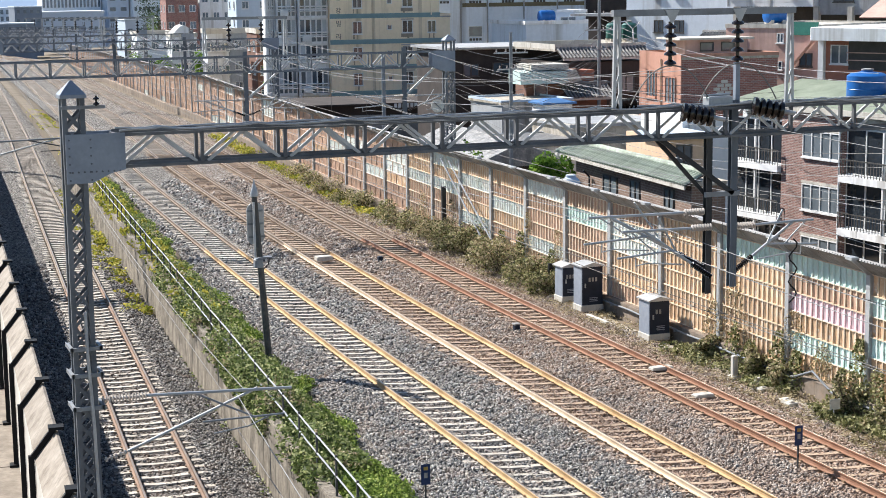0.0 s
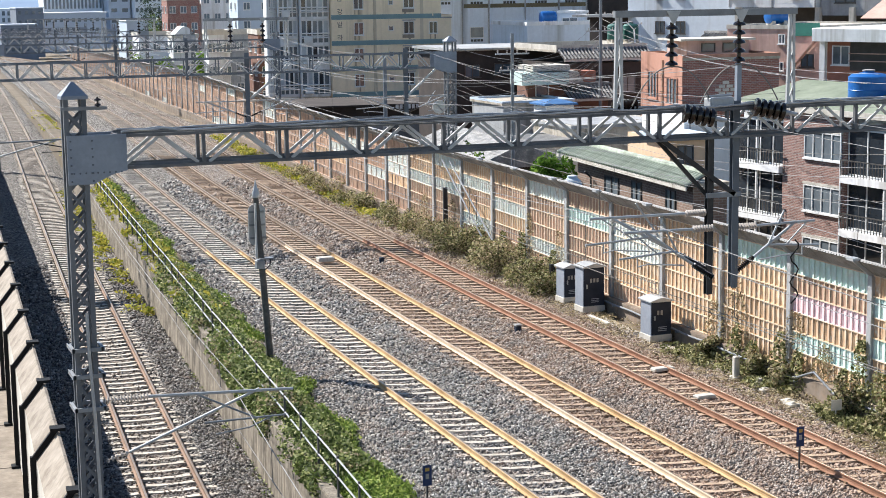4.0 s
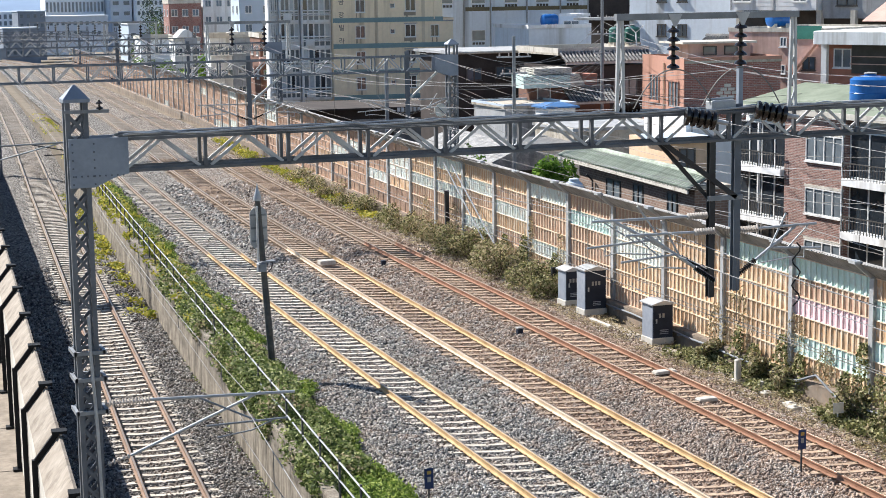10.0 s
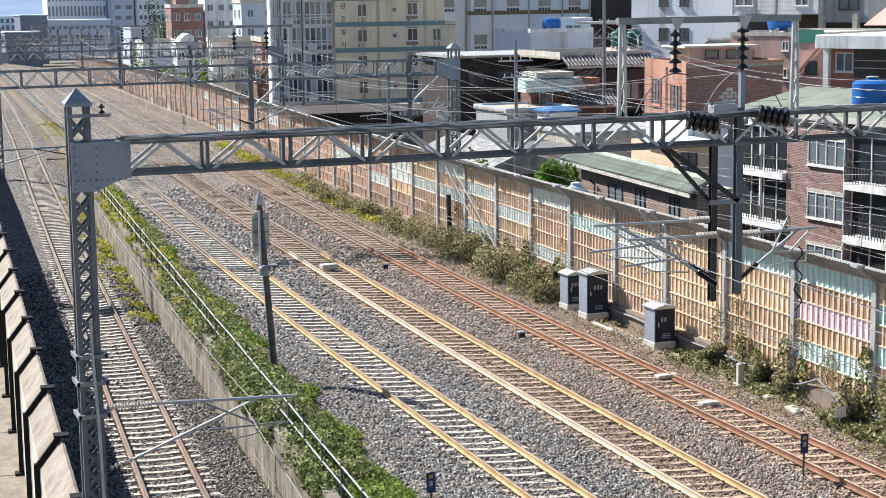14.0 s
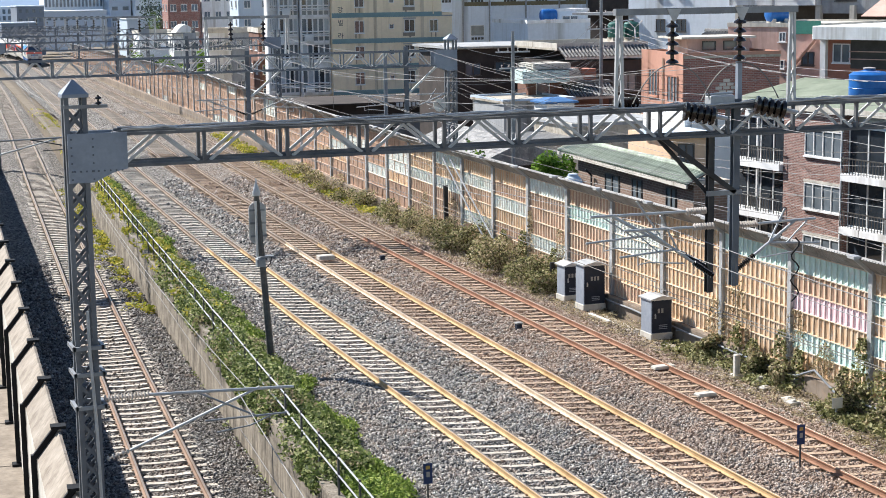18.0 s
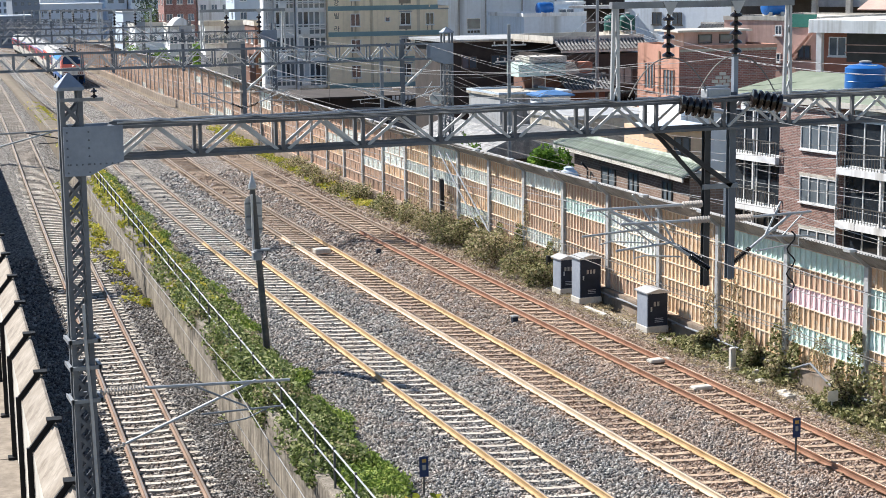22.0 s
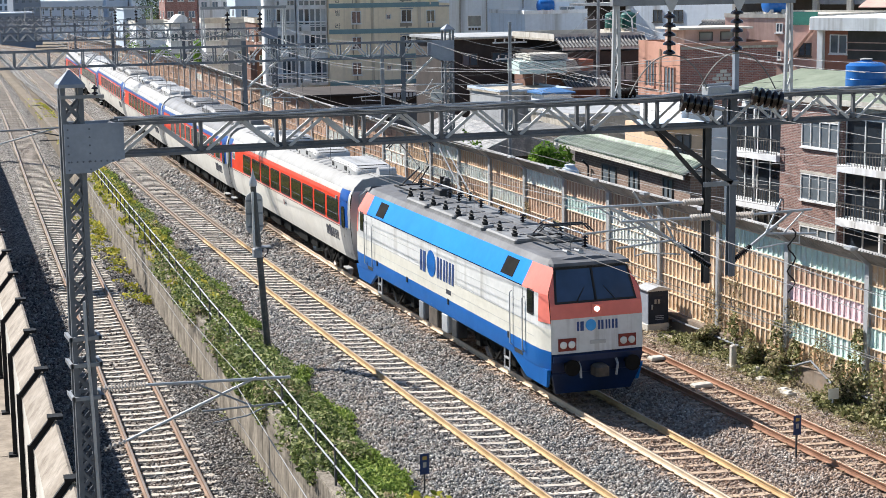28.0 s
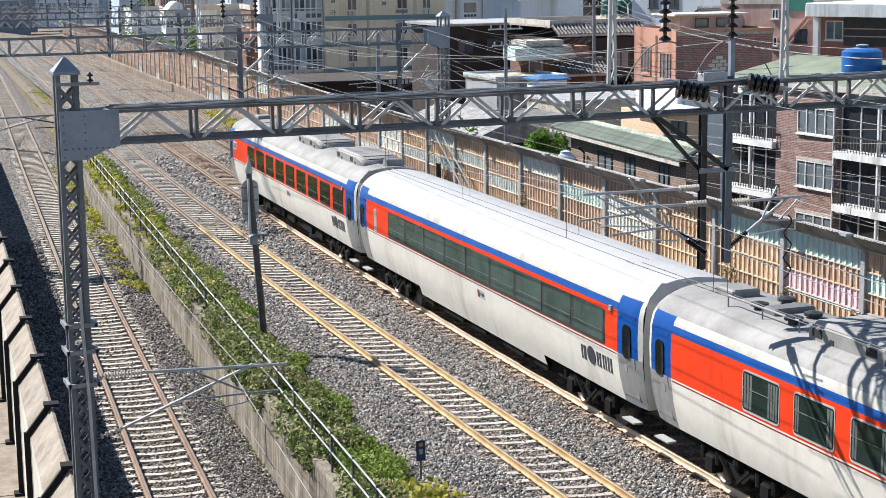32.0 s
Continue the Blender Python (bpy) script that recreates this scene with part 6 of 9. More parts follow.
part("stay", Shape().tube([(9.3, G2_Y, 4.78), (11.5, G2_Y - 0.02, 4.3)], 0.03, 6).tube([(9.9, G2_Y, 4.25), (11.8, G2_Y, 4.25)], 0.025, 6), M["steel_dark"], G2, "", True)
make_far_gantry(122.0, 12.5, 33.4, 7.15, 7.72, ((21.3, 4.9), (26.5, 4.9)), (20.4, 24.2, 9.45), 8.3)
make_far_gantry(168.0, 16.5, 37.2, 6.3, 6.95, ((25.6, 4.3), (30.5, 4.3)), (24.4, 28.4, 8.7), 7.6)
make_far_gantry(214.0, 20.3, 41.4, 5.6, 6.3, ((29.8, 3.7),), (28.5, 32.5, 8.0), 7.0)
make_far_gantry(262.0, 24.2, 45.6, 4.9, 5.6, ((33.8, 3.0),), (32.5, 36.5, 7.3), 6.3)
make_far_gantry(318.0, 22.0, 50.0, 4.0, 4.7, ((38.5, 2.2),), None, 5.5)


def sagging(p, q, sag, n=14):
    p, q = Vector(p), Vector(q)
    return [p.lerp(q, k / n) - Vector((0, 0, 4 * sag * (k / n) * (1 - k / n))) for k in range(n + 1)]


def make_wires():
    stops = [-18.0, G1_Y, G2_Y, 122.0, 168.0, 214.0, 262.0, 318.0]

    def level(y):
        return drop(y) * 0.6
    for key, dx, zm, zc in (("low", 0.1, 4.1, 3.42), ("left", -0.1, 6.75, 5.45), ("left", 0.25, 6.5, 5.5), ("middle", 0.1, 6.55, 5.35), ("right", 0.0, 6.4, 5.3)):
        line, lz = LINES[key]
        t = thing("overhead_wire", (0, 0, 0), label="thin steel contact wire hung below its carrying cable", category="overhead wire", group="contact wires over the tracks")
        for a, b in zip(stops, stops[1:]):
            za, zb = (lz(a) + 1.2 if key == "low" else level(a)), (lz(b) + 1.2 if key == "low" else level(b))
            m = sagging((line(a) + dx, a, zm + za), (line(b) - dx, b, zm + zb), 0.55)
            c = sagging((line(a) + dx, a, zc + za), (line(b) - dx, b, zc + zb), 0.03)
            r = 0.008 if b < 130 else 0.011
            part("carrying_cable", Shape().tube(m, r, 5), M["wire_pale"], t, fix=False)
            part("contact_wire", Shape().tube(c, r, 5), M["wire"], t, fix=False)
            if b < 130:
                for p, q in list(zip(m, c))[1:-1:2]:
                    part("dropper", Shape().tube([p, q], 0.007, 4), M["wire"], t, fix=False)
    feeders = [((16.98, 28.6, 8.82), (22.5, 6.0, 7.6), 0.15), ((18.6, 28.6, 8.88), (25.5, 8.0, 7.7), 0.15), ((14.9, 29.4, 9.12), (18.3, 77.0, 8.4), 0.7),
               ((16.13, 29.3, 9.82), (18.9, 77.0, 9.0), 0.9), ((17.67, 29.3, 9.85), (20.45, 77.0, 8.95), 0.9), ((18.87, 77.0, 9.0), (21.6, 122.0, 8.3), 0.8),
               ((20.43, 77.0, 8.95), (23.0, 122.0, 8.25), 0.8), ((21.6, 122.0, 8.3), (25.6, 168.0, 7.5), 0.7), ((26.32, 77.0, 5.8), (24.2, 29.3, 7.4), 0.8),
               ((4.75, 29.1, 9.55), (8.4, 77.0, 8.7), 0.8), ((12.4, 29.0, 9.02), (5.2, 29.0, 9.1), 0.05),
               ((28.5, 77.0, 8.4), (24.0, 29.3, 9.1), 0.9), ((29.9, 77.0, 6.6), (27.0, 20.0, 5.9), 0.9), 
               ((27.6, 77.0, 6.1), (25.2, 20.0, 5.8), 0.8), ((29.95, 77.0, 8.6), (33.4, 122.0, 8.0), 0.8), ((29.95, 77.0, 7.0), (33.4, 122.0, 6.4), 0.8),
               ((32.4, 75.0, 7.9), (30.0, 77.0, 8.6), 0.1), ((32.4, 75.0, 7.9), (47.0, 95.0, 9.2), 0.7), ((32.4, 75.0, 7.7), (29.0, 40.0, 7.6), 0.6), ((32.4, 75.0, 7.5), (29.5, 40.0, 7.3), 0.6),
               ((47.2, 95.0, 9.4), (36.0, 50.0, 8.2), 0.8), ((47.2, 95.0, 9.0), (37.0, 50.0, 7.8), 0.8), ((47.2, 95.0, 8.6), (44.0, 62.0, 7.0), 0.5)]
    for k in range(7):
        feeders.append(((32.45 + 0.25 * (k - 3), 75.0, 7.9 - 0.25 * (k % 3)), (52.0 + 1.5 * k, 84.0 - 2.0 * k, 6.6 - 0.45 * k), 0.7 + 0.1 * k))
    for k in range(6):
        feeders.append(((47.2, 95.0, 8.4 - 0.3 * k), (32.45, 75.0, 8.0 - 0.15 * k), 0.6 + 0.12 * k))
    for k in range(5):
        feeders.append(((29.95, 77.0, 7.9 - 0.5 * k), (25.3, 29.3, 8.9 - 0.55 * k), 1.0 + 0.15 * k))
    for k in range(4):
        feeders.append(((29.95, 77.0, 6.6 - 0.45 * k), (47.2, 95.0, 7.4 - 0.4 * k), 0.7 + 0.1 * k))
    for k, (p, q, s) in enumerate(feeders):
        single("feeder_wire", Shape().tube(sagging(p, q, s, 16), 0.0065 if min(p[1], q[1]) < 40 else 0.011, 5), M["wire" if k > 22 and k % 3 else "wire_pale"], "thin grey power line strung between masts", "power line", "power lines")


make_wires()


# ---- small things beside the tracks ----
def relay_cabinet(x0, x1, y0, y1, z0, z1, label, rows):
    t = thing("relay_cabinet", ((x0 + x1) / 2, (y0 + y1) / 2, z0), label=label, category="cabinet", group="relay cabinets by the wall")
    hx, hy, h = (x1 - x0) / 2, (y1 - y0) / 2, z1 - z0
    part("foundation", Shape().cbox(-hx - 0.03, hx + 0.03, -hy - 0.03, hy + 0.03, 0, 0.22, 0.02), M["concrete_pale"], t, "pale concrete footing")
    part("body", Shape().cbox(-hx, hx, -hy, hy, 0.22, h - 0.12, 0.015), M["cabinet_grey"], t)
    part("roof", Shape().loft([[(-hx - 0.06, -hy - 0.08, h - 0.12), (hx + 0.06, -hy - 0.08, h - 0.12), (hx + 0.06, hy + 0.08, h - 0.12), (-hx - 0.06, hy + 0.08, h - 0.12)],
                               [(-hx - 0.06, -hy - 0.08, h - 0.08), (hx + 0.06, -hy - 0.08, h - 0.08), (hx + 0.06, hy + 0.08, h - 0.08), (-hx - 0.06, hy + 0.08, h - 0.08)],
                               [(-0.05, -hy - 0.08, h + 0.02), (0.05, -hy - 0.08, h + 0.02), (0.05, hy + 0.08, h + 0.02), (-0.05, hy + 0.08, h + 0.02)]]), M["steel_pale"], t, "pale pitched lid")
    d = part("door", Shape().box(-hx + 0.015, hx - 0.015, -hy - 0.025, -hy, 0.24, h - 0.13), M["cabinet_dark"], t, "door darkened as in shade")
    part("handle", Shape().cbox(-hx + 0.1, -hx + 0.15, -hy - 0.06, -hy - 0.02, h * 0.5, h * 0.5 + 0.16, 0.01), M["steel_pale"], d)
    for k in range(rows):
        part("number_bar", Shape().box(-0.16 + k * 0.13, -0.08 + k * 0.13, -hy - 0.03, -hy - 0.024, h * 0.62, h * 0.62 + 0.15), M["roof_white"], d, "white painted bar")
    for k in range(3):
        part("louvre", Shape().box(-0.12, 0.2, -hy - 0.035, -hy - 0.024, 0.36 + k * 0.06, 0.385 + k * 0.06), M["cabinet_grey"], d)
    return t


# Sunlit sides grey, shaded cabinet fronts near-black: light put into the paint.
M["cabinet_grey"] = surface("cabinet_grey", (0.3, 0.33, 0.38), (0.23, 0.255, 0.3), 0.5, grain=8, wear=1.5)
M["cabinet_dark"] = surface("cabinet_dark", (0.025, 0.034, 0.055), (0.016, 0.022, 0.036), 0.6, grain=8, wear=1.5, spec=0.2)
relay_cabinet(26.12, 26.72, 55.6, 56.3, -0.35, 1.1, "grey metal relay cabinet with pale lid beside a larger one", 3)
relay_cabinet(26.0, 26.85, 53.7, 54.4, -0.35, 1.42, "tall grey metal relay cabinet with shade-darkened door", 3)
relay_cabinet(25.84, 26.6, 48.2, 48.95, -0.35, 1.12, "squat grey metal relay cabinet on a pale concrete footing", 2)


def signal_pole():
    """A leaning round post with boards seen from behind."""
    t = thing("signal_post", (12.85, 48.6, -0.1), label="dark leaning post with pale rounded board and small lamp box", category="signal post")
    lean = -0.36 / 5.85
    at = lambda z, dy=0.0: (lean * z, dy, z)
    part("post", Shape().tube([at(0), at(2.5), at(5.5)], [0.11, 0.1, 0.085], 10), M["post_dark"], t, "", True)
    part("finial", Shape().lathe([(0.09, 0.0), (0.12, 0.02), (0.12, 0.14), (0.08, 0.24), (0.05, 0.34), (0.01, 0.55)], 10, at(5.35)), M["steel_pale"], t, "pointed grey cap", True)
    ring = []
    for cx, cz, a0 in ((0.05, 0.42, 0), (-0.05, 0.42, 90), (-0.05, -0.42, 180), (0.05, -0.42, 270)):
        ring += [(cx + 0.22 * math.cos(radians(a0 + 22.5 * i)), cz + 0.22 * math.sin(radians(a0 + 22.5 * i))) for i in range(5)]
    b = part("board", Shape().loft([[(lean * 4.5 + x, 0.14, 4.5 + z) for x, z in ring], [(lean * 4.5 + x, 0.17, 4.5 + z) for x, z in ring]]), M["steel_pale"], t, "pale oblong board seen from behind")
    for z in (4.1, 4.5, 4.9):
        part("strap", Shape().box(lean * z - 0.25, lean * z + 0.25, 0.11, 0.14, z - 0.03, z + 0.03), M["steel_grey"], b)
    part("channel", Shape().box(lean * 4.1 - 0.16, lean * 4.1 - 0.1, -0.14, -0.09, 3.5, 5.2), M["steel_pale"], t)
    part("lamp_box", Shape().cbox(lean * 3.3 - 0.2, lean * 3.3 + 0.06, -0.2, 0.1, 3.18, 3.46, 0.04).box(lean * 3.3 - 0.1, lean * 3.3 + 0.34, -0.18, 0.1, 3.46, 3.5), M["steel_grey"], t, "small grey lamp box with a hood")
    part("bracket", Shape().tube([(lean * 3.3 + 0.3, 0, 3.5), (lean * 3.3 + 0.26, 0, 3.25), (lean * 3.3 + 0.08, 0, 3.1)], 0.02, 6), M["steel_dark"], t)


M["post_dark"] = surface("post_dark", (0.1, 0.1, 0.095), (0.06, 0.06, 0.055), 0.7, grain=10, wear=1.2, stain=(0.2, 0.18, 0.15), stain_amt=0.5)
signal_pole()


def marker_sign(x, y, z, h, label):
    t = thing("marker_sign", (x, y, z), label=label, category="marker sign", group="line-side markers")
    part("stake", Shape().bar((0, 0, 0), (0, 0, h), 0.045, 0.03), M["steel_dark"], t)
    p = part("plate", Shape().cbox(-0.11, 0.11, -0.03, -0.015, h - 0.48, h, 0.01), M["sign_black"], t, "narrow dark plate")
    part("number_bar", Shape().box(-0.05, 0.05, -0.036, -0.03, h - 0.14, h - 0.06), M["sign_amber"], p)
    part("number_bar", Shape().box(-0.04, 0.04, -0.036, -0.03, h - 0.32, h - 0.2), M["roof_white"], p)


M["sign_black"] = surface("sign_black", (0.015, 0.04, 0.13), None, 0.5, bump=0)
M["sign_amber"] = surface("sign_amber", (0.45, 0.3, 0.08), None, 0.5, bump=0)
marker_sign(12.54, 34.0, -0.1, 0.92, "narrow black distance marker on a stake in the ivy")
marker_sign(21.66, 32.87, -0.42, 1.42, "narrow black distance marker on a stake in the ballast")


def make_railing():
    t = thing("railing", (0, 0, 0), label="thin dark steel railing with a pale handrail on the retaining wall", category="railing")
    top, mid = Shape(), Shape()
    pts = [(retaining(y) + 0.22, y) for y in range(22, 106, 3)]
    for sh, z in ((top, 1.2), (mid, 0.78)):
        sh.tube([(x, y, z + 0.015 * math.sin(y * 1.3)) for x, y in pts], 0.022, 6)
    part("handrail", top, M["steel_pale"], t, "pale handrail", True)
    part("lower_rail", mid, M["steel_pale"], t, "", True)
    po = normals_out(Shape().bar((0, 0, 0), (0, 0, 1.22), 0.045, 0.045).mesh("post", M["post_dark"]))
    y = 22.0
    while y < 105:
        o = new("post", po)
        o.parent, o.location = t, (retaining(y) + 0.22, y, 0.05)
        y += 2.0


make_railing()


def small_track_things():
    for x, y, z, s, lab in ((23.9, 43.8, -0.17, (0.36, 0.17, 0.03), "white painted slab lying between the rusty rails"), (23.4, 40.4, -0.2, (0.3, 0.16, 0.03), "white painted slab lying between the rusty rails"),
                            (20.4, 67.6, -0.12, (0.35, 0.25, 0.12), "pale cover box beside the rail")):
        single("cover_slab", Shape().cbox(-s[0], s[0], -s[1], s[1], 0, s[2] + 0.06, 0.03), M["concrete_pale"], lab, "cover slab", at=(x, y, z))
    t = thing("cable_post", (22.04, 50.6, -0.4), label="short dark cable post with a white top in the ballast", category="cable post")
    part("post", Shape().cbox(-0.1, 0.1, -0.1, 0.1, 0, 0.5, 0.02), M["cabinet_dark"], t)
    part("cap", Shape().cbox(-0.12, 0.12, -0.12, 0.12, 0.5, 0.55, 0.02), M["roof_white"], t, "white cap")
    t = thing("cable_post", (22.5, 66.2, -0.4), label="short black stump beside the rusty track", category="cable post")
    part("post", Shape().cbox(-0.1, 0.1, -0.1, 0.1, 0, 0.5, 0.02), M["cabinet_dark"], t)
    for x, y, h in ((25.75, 42.6, 0.62), (25.9, 41.5, 0.16), (25.7, 40.9, 0.03), (25.6, 39.5, 0.03), (25.5, 39.1, 0.04)):
        t = thing("concrete_marker", (x, y, -0.5), label="weathered white concrete marker stone among dry weeds", category="marker stone")
        part("base", Shape().cbox(-0.16, 0.16, -0.16, 0.16, 0, 0.22, 0.02), M["concrete_pale"], t)
        part("stem", Shape().cbox(-0.09, 0.09, -0.09, 0.09, 0.2, 0.22 + h, 0.03), M["concrete_pale"], t)
    t = thing("cable_trough", (0, 0, 0), label="pale concrete cable trough along the foot of the noise wall", category="cable trough")
    lid = normals_out(Shape().cbox(-0.18, 0.18, 0, 0.98, 0, 0.09, 0.012).mesh("lid", M["concrete"]))
    y = 30.0
    while y < 78:
        if not (52 < y < 57 or 47.5 < y < 49.6):
            o = new("lid", lid)
            o.parent = t
            o.matrix_local = Matrix.Translation((wall_e(y) - 0.95, y, -0.47 + drop(y))) @ Matrix.Rotation(-slope(y) + random.uniform(-0.02, 0.02), 4, "Z")
        y += 1.0
    for x, y, rz in ((21.9, 64.9, 20), (25.9, 52.2, 0)):
        single("concrete_beam", Shape().cbox(-0.07, 0.07, -0.8, 0.8, 0, 0.1, 0.02), M["concrete_pale"], "pale concrete beam lying on the ballast", "concrete beam", at=(x, y, -0.38))
    for y, h in ((72.0, 2.6), (58.8, 1.0)):
        t = thing("wall_post", (wall_e(y) - 0.35, y, -0.4), label="dark steel post standing against the noise wall", category="post")
        part("shaft", Shape().box(-0.1, 0.1, -0.07, 0.07, 0, h), M["steel_dark"], t)
    t = thing("wall_stay", (wall_e(66) - 0.3, 66.0, -0.4), label="thin slanting steel stays against the noise wall", category="stay")
    part("stay", Shape().tube([(0.1, 6.0, 3.9), (-0.3, -1.5, 0.0)], 0.04, 6), M["steel_grey"], t)
    part("stay", Shape().tube([(0.1, 5.0, 3.9), (-0.3, -2.8, 0.0)], 0.04, 6), M["steel_grey"], t)


small_track_things()


def wall_pipe():
    """A pale conduit on short brackets along the foot of the noise wall, with a gable-shaped kink."""
    t = thing("wall_conduit", (0, 0, 0), label="pale steel conduit on brackets along the foot of the noise wall", category="pipe")
    pts = []
    for i in range(60):
        y = 30.0 + 0.5 * i
        z = 0.02 + 0.015 * math.sin(y * 2.1) + 0.4 * max(0.0, 1 - abs(y - 39.5) / 1.1)
        pts.append((wall_e(y) - 0.36, y, z))
    part("pipe", Shape().tube(pts, 0.035, 8), M["steel_grey"], t, "", True)
    me = normals_out(Shape().box(-0.05, 0.1, -0.03, 0.03, -0.09, -0.03).mesh("bracket", M["steel_grey"]))
    for k in range(12):
        y = 30.5 + 2.5 * k
        o = new("bracket", me)
        o.parent, o.location = t, (wall_e(y) - 0.36, y, 0.02)
    sign = thing("notice_plate", (wall_e(37.3) - 1.05, 37.3, -0.5), label="small white notice plate on a stake among the weeds", category="notice")
    part("stake", Shape().bar((0, 0, 0), (0, 0, 0.7), 0.04, 0.04), M["steel_grey"], sign)
    part("plate", Shape().cbox(-0.17, 0.17, -0.04, -0.02, 0.42, 0.72, 0.01), M["paint_notice"], sign)


def round_sign():
    t = thing("round_sign", (29.02, 76.2, 5.66), label="round white sign with a black slanting bar on a gantry leg", category="railway sign")
    part("disc", Shape().lathe([(0.33, 0.0), (0.33, -0.03), (0.02, -0.031)], 28, axis="y"), M["paint_notice"], t)
    part("bar", Shape().bar((0.19, -0.037, -0.2), (-0.19, -0.037, 0.2), 0.11, 0.008), M["sign_black"], t, "black slanting bar")
    part("bracket", Shape().bar((0.0, 0.04, 0.0), (0.62, 0.25, 0.0), 0.05, 0.05), M["steel_grey"], t)


M["paint_notice"] = surface("paint_notice", (0.72, 0.7, 0.66), (0.55, 0.52, 0.47), 0.7, bump=0)
wall_pipe()
round_sign()


def utility_pole(x, y, z0, z1, r, label, arms):
    t = thing("utility_pole", (x, y, z0), label=label, category="utility pole", group="poles behind the noise wall")
    part("shaft", Shape().tube([(0, 0, 0), (0, 0, z1 - z0)], [r, r * 0.75], 10), M["steel_grey"], t, "", True)
    for k, (dz, w) in enumerate(arms):
        part("cross_arm", Shape().bar((-w, 0, z1 - z0 - dz), (w, 0, z1 - z0 - dz), 0.07, 0.07), M["steel_pale"], t)
        for s in (-0.85, -0.3, 0.3, 0.85):
            insulator(t, (s * w, 0, z1 - z0 - dz + 0.04), (s * w, 0, z1 - z0 - dz + 0.2), 2, 0.05, M["porcelain_pale"], "pin_insulator")
    return t


utility_pole(32.45, 75.0, -3.0, 9.2, 0.11, "grey round utility pole with cross arms and insulators", ((1.0, 0.9), (1.8, 0.7)))
utility_pole(47.2, 95.0, -3.0, 11.0, 0.13, "tall concrete utility pole with tangled cables", ((1.4, 1.0), (2.4, 1.0), (3.6, 0.6)))
utility_pole(33.4, 97.0, -3.0, 7.5, 0.16, "round utility pole among far house fronts", ((0.8, 0.9),))
utility_pole(44.0, 160.0, -3.3, 10.5, 0.18, "round utility pole among far house fronts", ((0.8, 0.9), (1.6, 0.9)))


# ---- the town behind the wall ----
M["paint_cream"] = surface("paint_cream", (0.9, 0.76, 0.56), (0.8, 0.66, 0.47), 0.85, grain=3, wear=0.25, streak=0.6, bump=0.05)
M["paint_cream_shaded"] = surface("paint_cream_shaded", (0.66, 0.55, 0.41), (0.56, 0.46, 0.33), 0.85, grain=3, wear=0.5, streak=2.0, bump=0.05)
M["soot"] = surface("soot", (0.34, 0.29, 0.23), (0.24, 0.2, 0.16), 0.9, grain=5, wear=1.0, bump=0)
M["paint_teal"] = surface("paint_teal", (0.22, 0.32, 0.33), (0.17, 0.26, 0.27), 0.85, grain=3, wear=0.4, bump=0.05)
M["paint_white"] = surface("paint_white", (0.82, 0.83, 0.84), (0.72, 0.73, 0.74), 0.8, grain=3, wear=0.3, streak=0.8, bump=0.05)
# White paint with the blue cast of shade mixed in.
M["paint_white_shaded"] = surface("paint_white_shaded", (0.7, 0.76, 0.83), (0.62, 0.68, 0.75), 0.8, grain=3, wear=0.25, streak=0.5, bump=0.05)
M["paint_pink"] = surface("paint_pink", (0.62, 0.42, 0.36), (0.5, 0.33, 0.28), 0.85, grain=3, wear=0.4, streak=0.8, bump=0.05)
M["paint_orange"] = surface("paint_orange", (0.5, 0.27, 0.2), (0.42, 0.22, 0.16), 0.85, grain=3, wear=0.5, streak=1.0, bump=0.05)
M["paint_olive"] = surface("paint_olive", (0.2, 0.17, 0.1), (0.15, 0.125, 0.075), 0.85, grain=3, wear=0.5, bump=0.05)
M["paint_brick"] = surface("paint_brick", (0.42, 0.19, 0.13), (0.33, 0.14, 0.1), 0.85, grain=4, wear=0.6, bump=0.1)
M["paint_dark"] = surface("paint_dark", (0.07, 0.055, 0.05), (0.04, 0.035, 0.033), 0.85, grain=4, wear=0.6, bump=0.1)
M["paint_brown"] = surface("paint_brown", (0.22, 0.12, 0.09), (0.15, 0.08, 0.06), 0.85, grain=4, wear=0.6, bump=0.1)
M["paint_grey"] = surface("paint_grey", (0.4, 0.41, 0.42), (0.3, 0.31, 0.32), 0.85, grain=4, wear=0.5, streak=1.0, bump=0.05)
M["paint_mint"] = surface("paint_mint", (0.55, 0.68, 0.64), (0.46, 0.58, 0.55), 0.8, grain=4, wear=0.5, bump=0.05)
M["paint_peach"] = surface("paint_peach", (0.72, 0.52, 0.36), (0.62, 0.43, 0.29), 0.8, grain=4, wear=0.5, bump=0.05)
# Distance haze is painted into these colours; near pale-blue parts share the first.
M["pale_haze_blue"] = surface("pale_haze_blue", (0.5, 0.58, 0.68), (0.43, 0.51, 0.6), 0.9, grain=1, wear=0.1, bump=0)
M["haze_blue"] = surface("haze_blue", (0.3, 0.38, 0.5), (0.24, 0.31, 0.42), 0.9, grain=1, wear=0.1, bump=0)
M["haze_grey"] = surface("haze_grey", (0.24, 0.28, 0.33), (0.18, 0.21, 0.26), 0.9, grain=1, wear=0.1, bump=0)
M["hill_haze"] = surface("hill_haze", (0.17, 0.25, 0.37), (0.12, 0.19, 0.3), 0.95, grain=0.02, wear=0.006, bump=0)
M["haze_white"] = surface("haze_white", (0.8, 0.84, 0.88), (0.74, 0.78, 0.83), 0.9, grain=1, wear=0.1, bump=0)
M["haze_light_grey"] = surface("haze_light_grey", (0.62, 0.68, 0.76), (0.52, 0.58, 0.66), 0.9, grain=1, wear=0.1, bump=0)
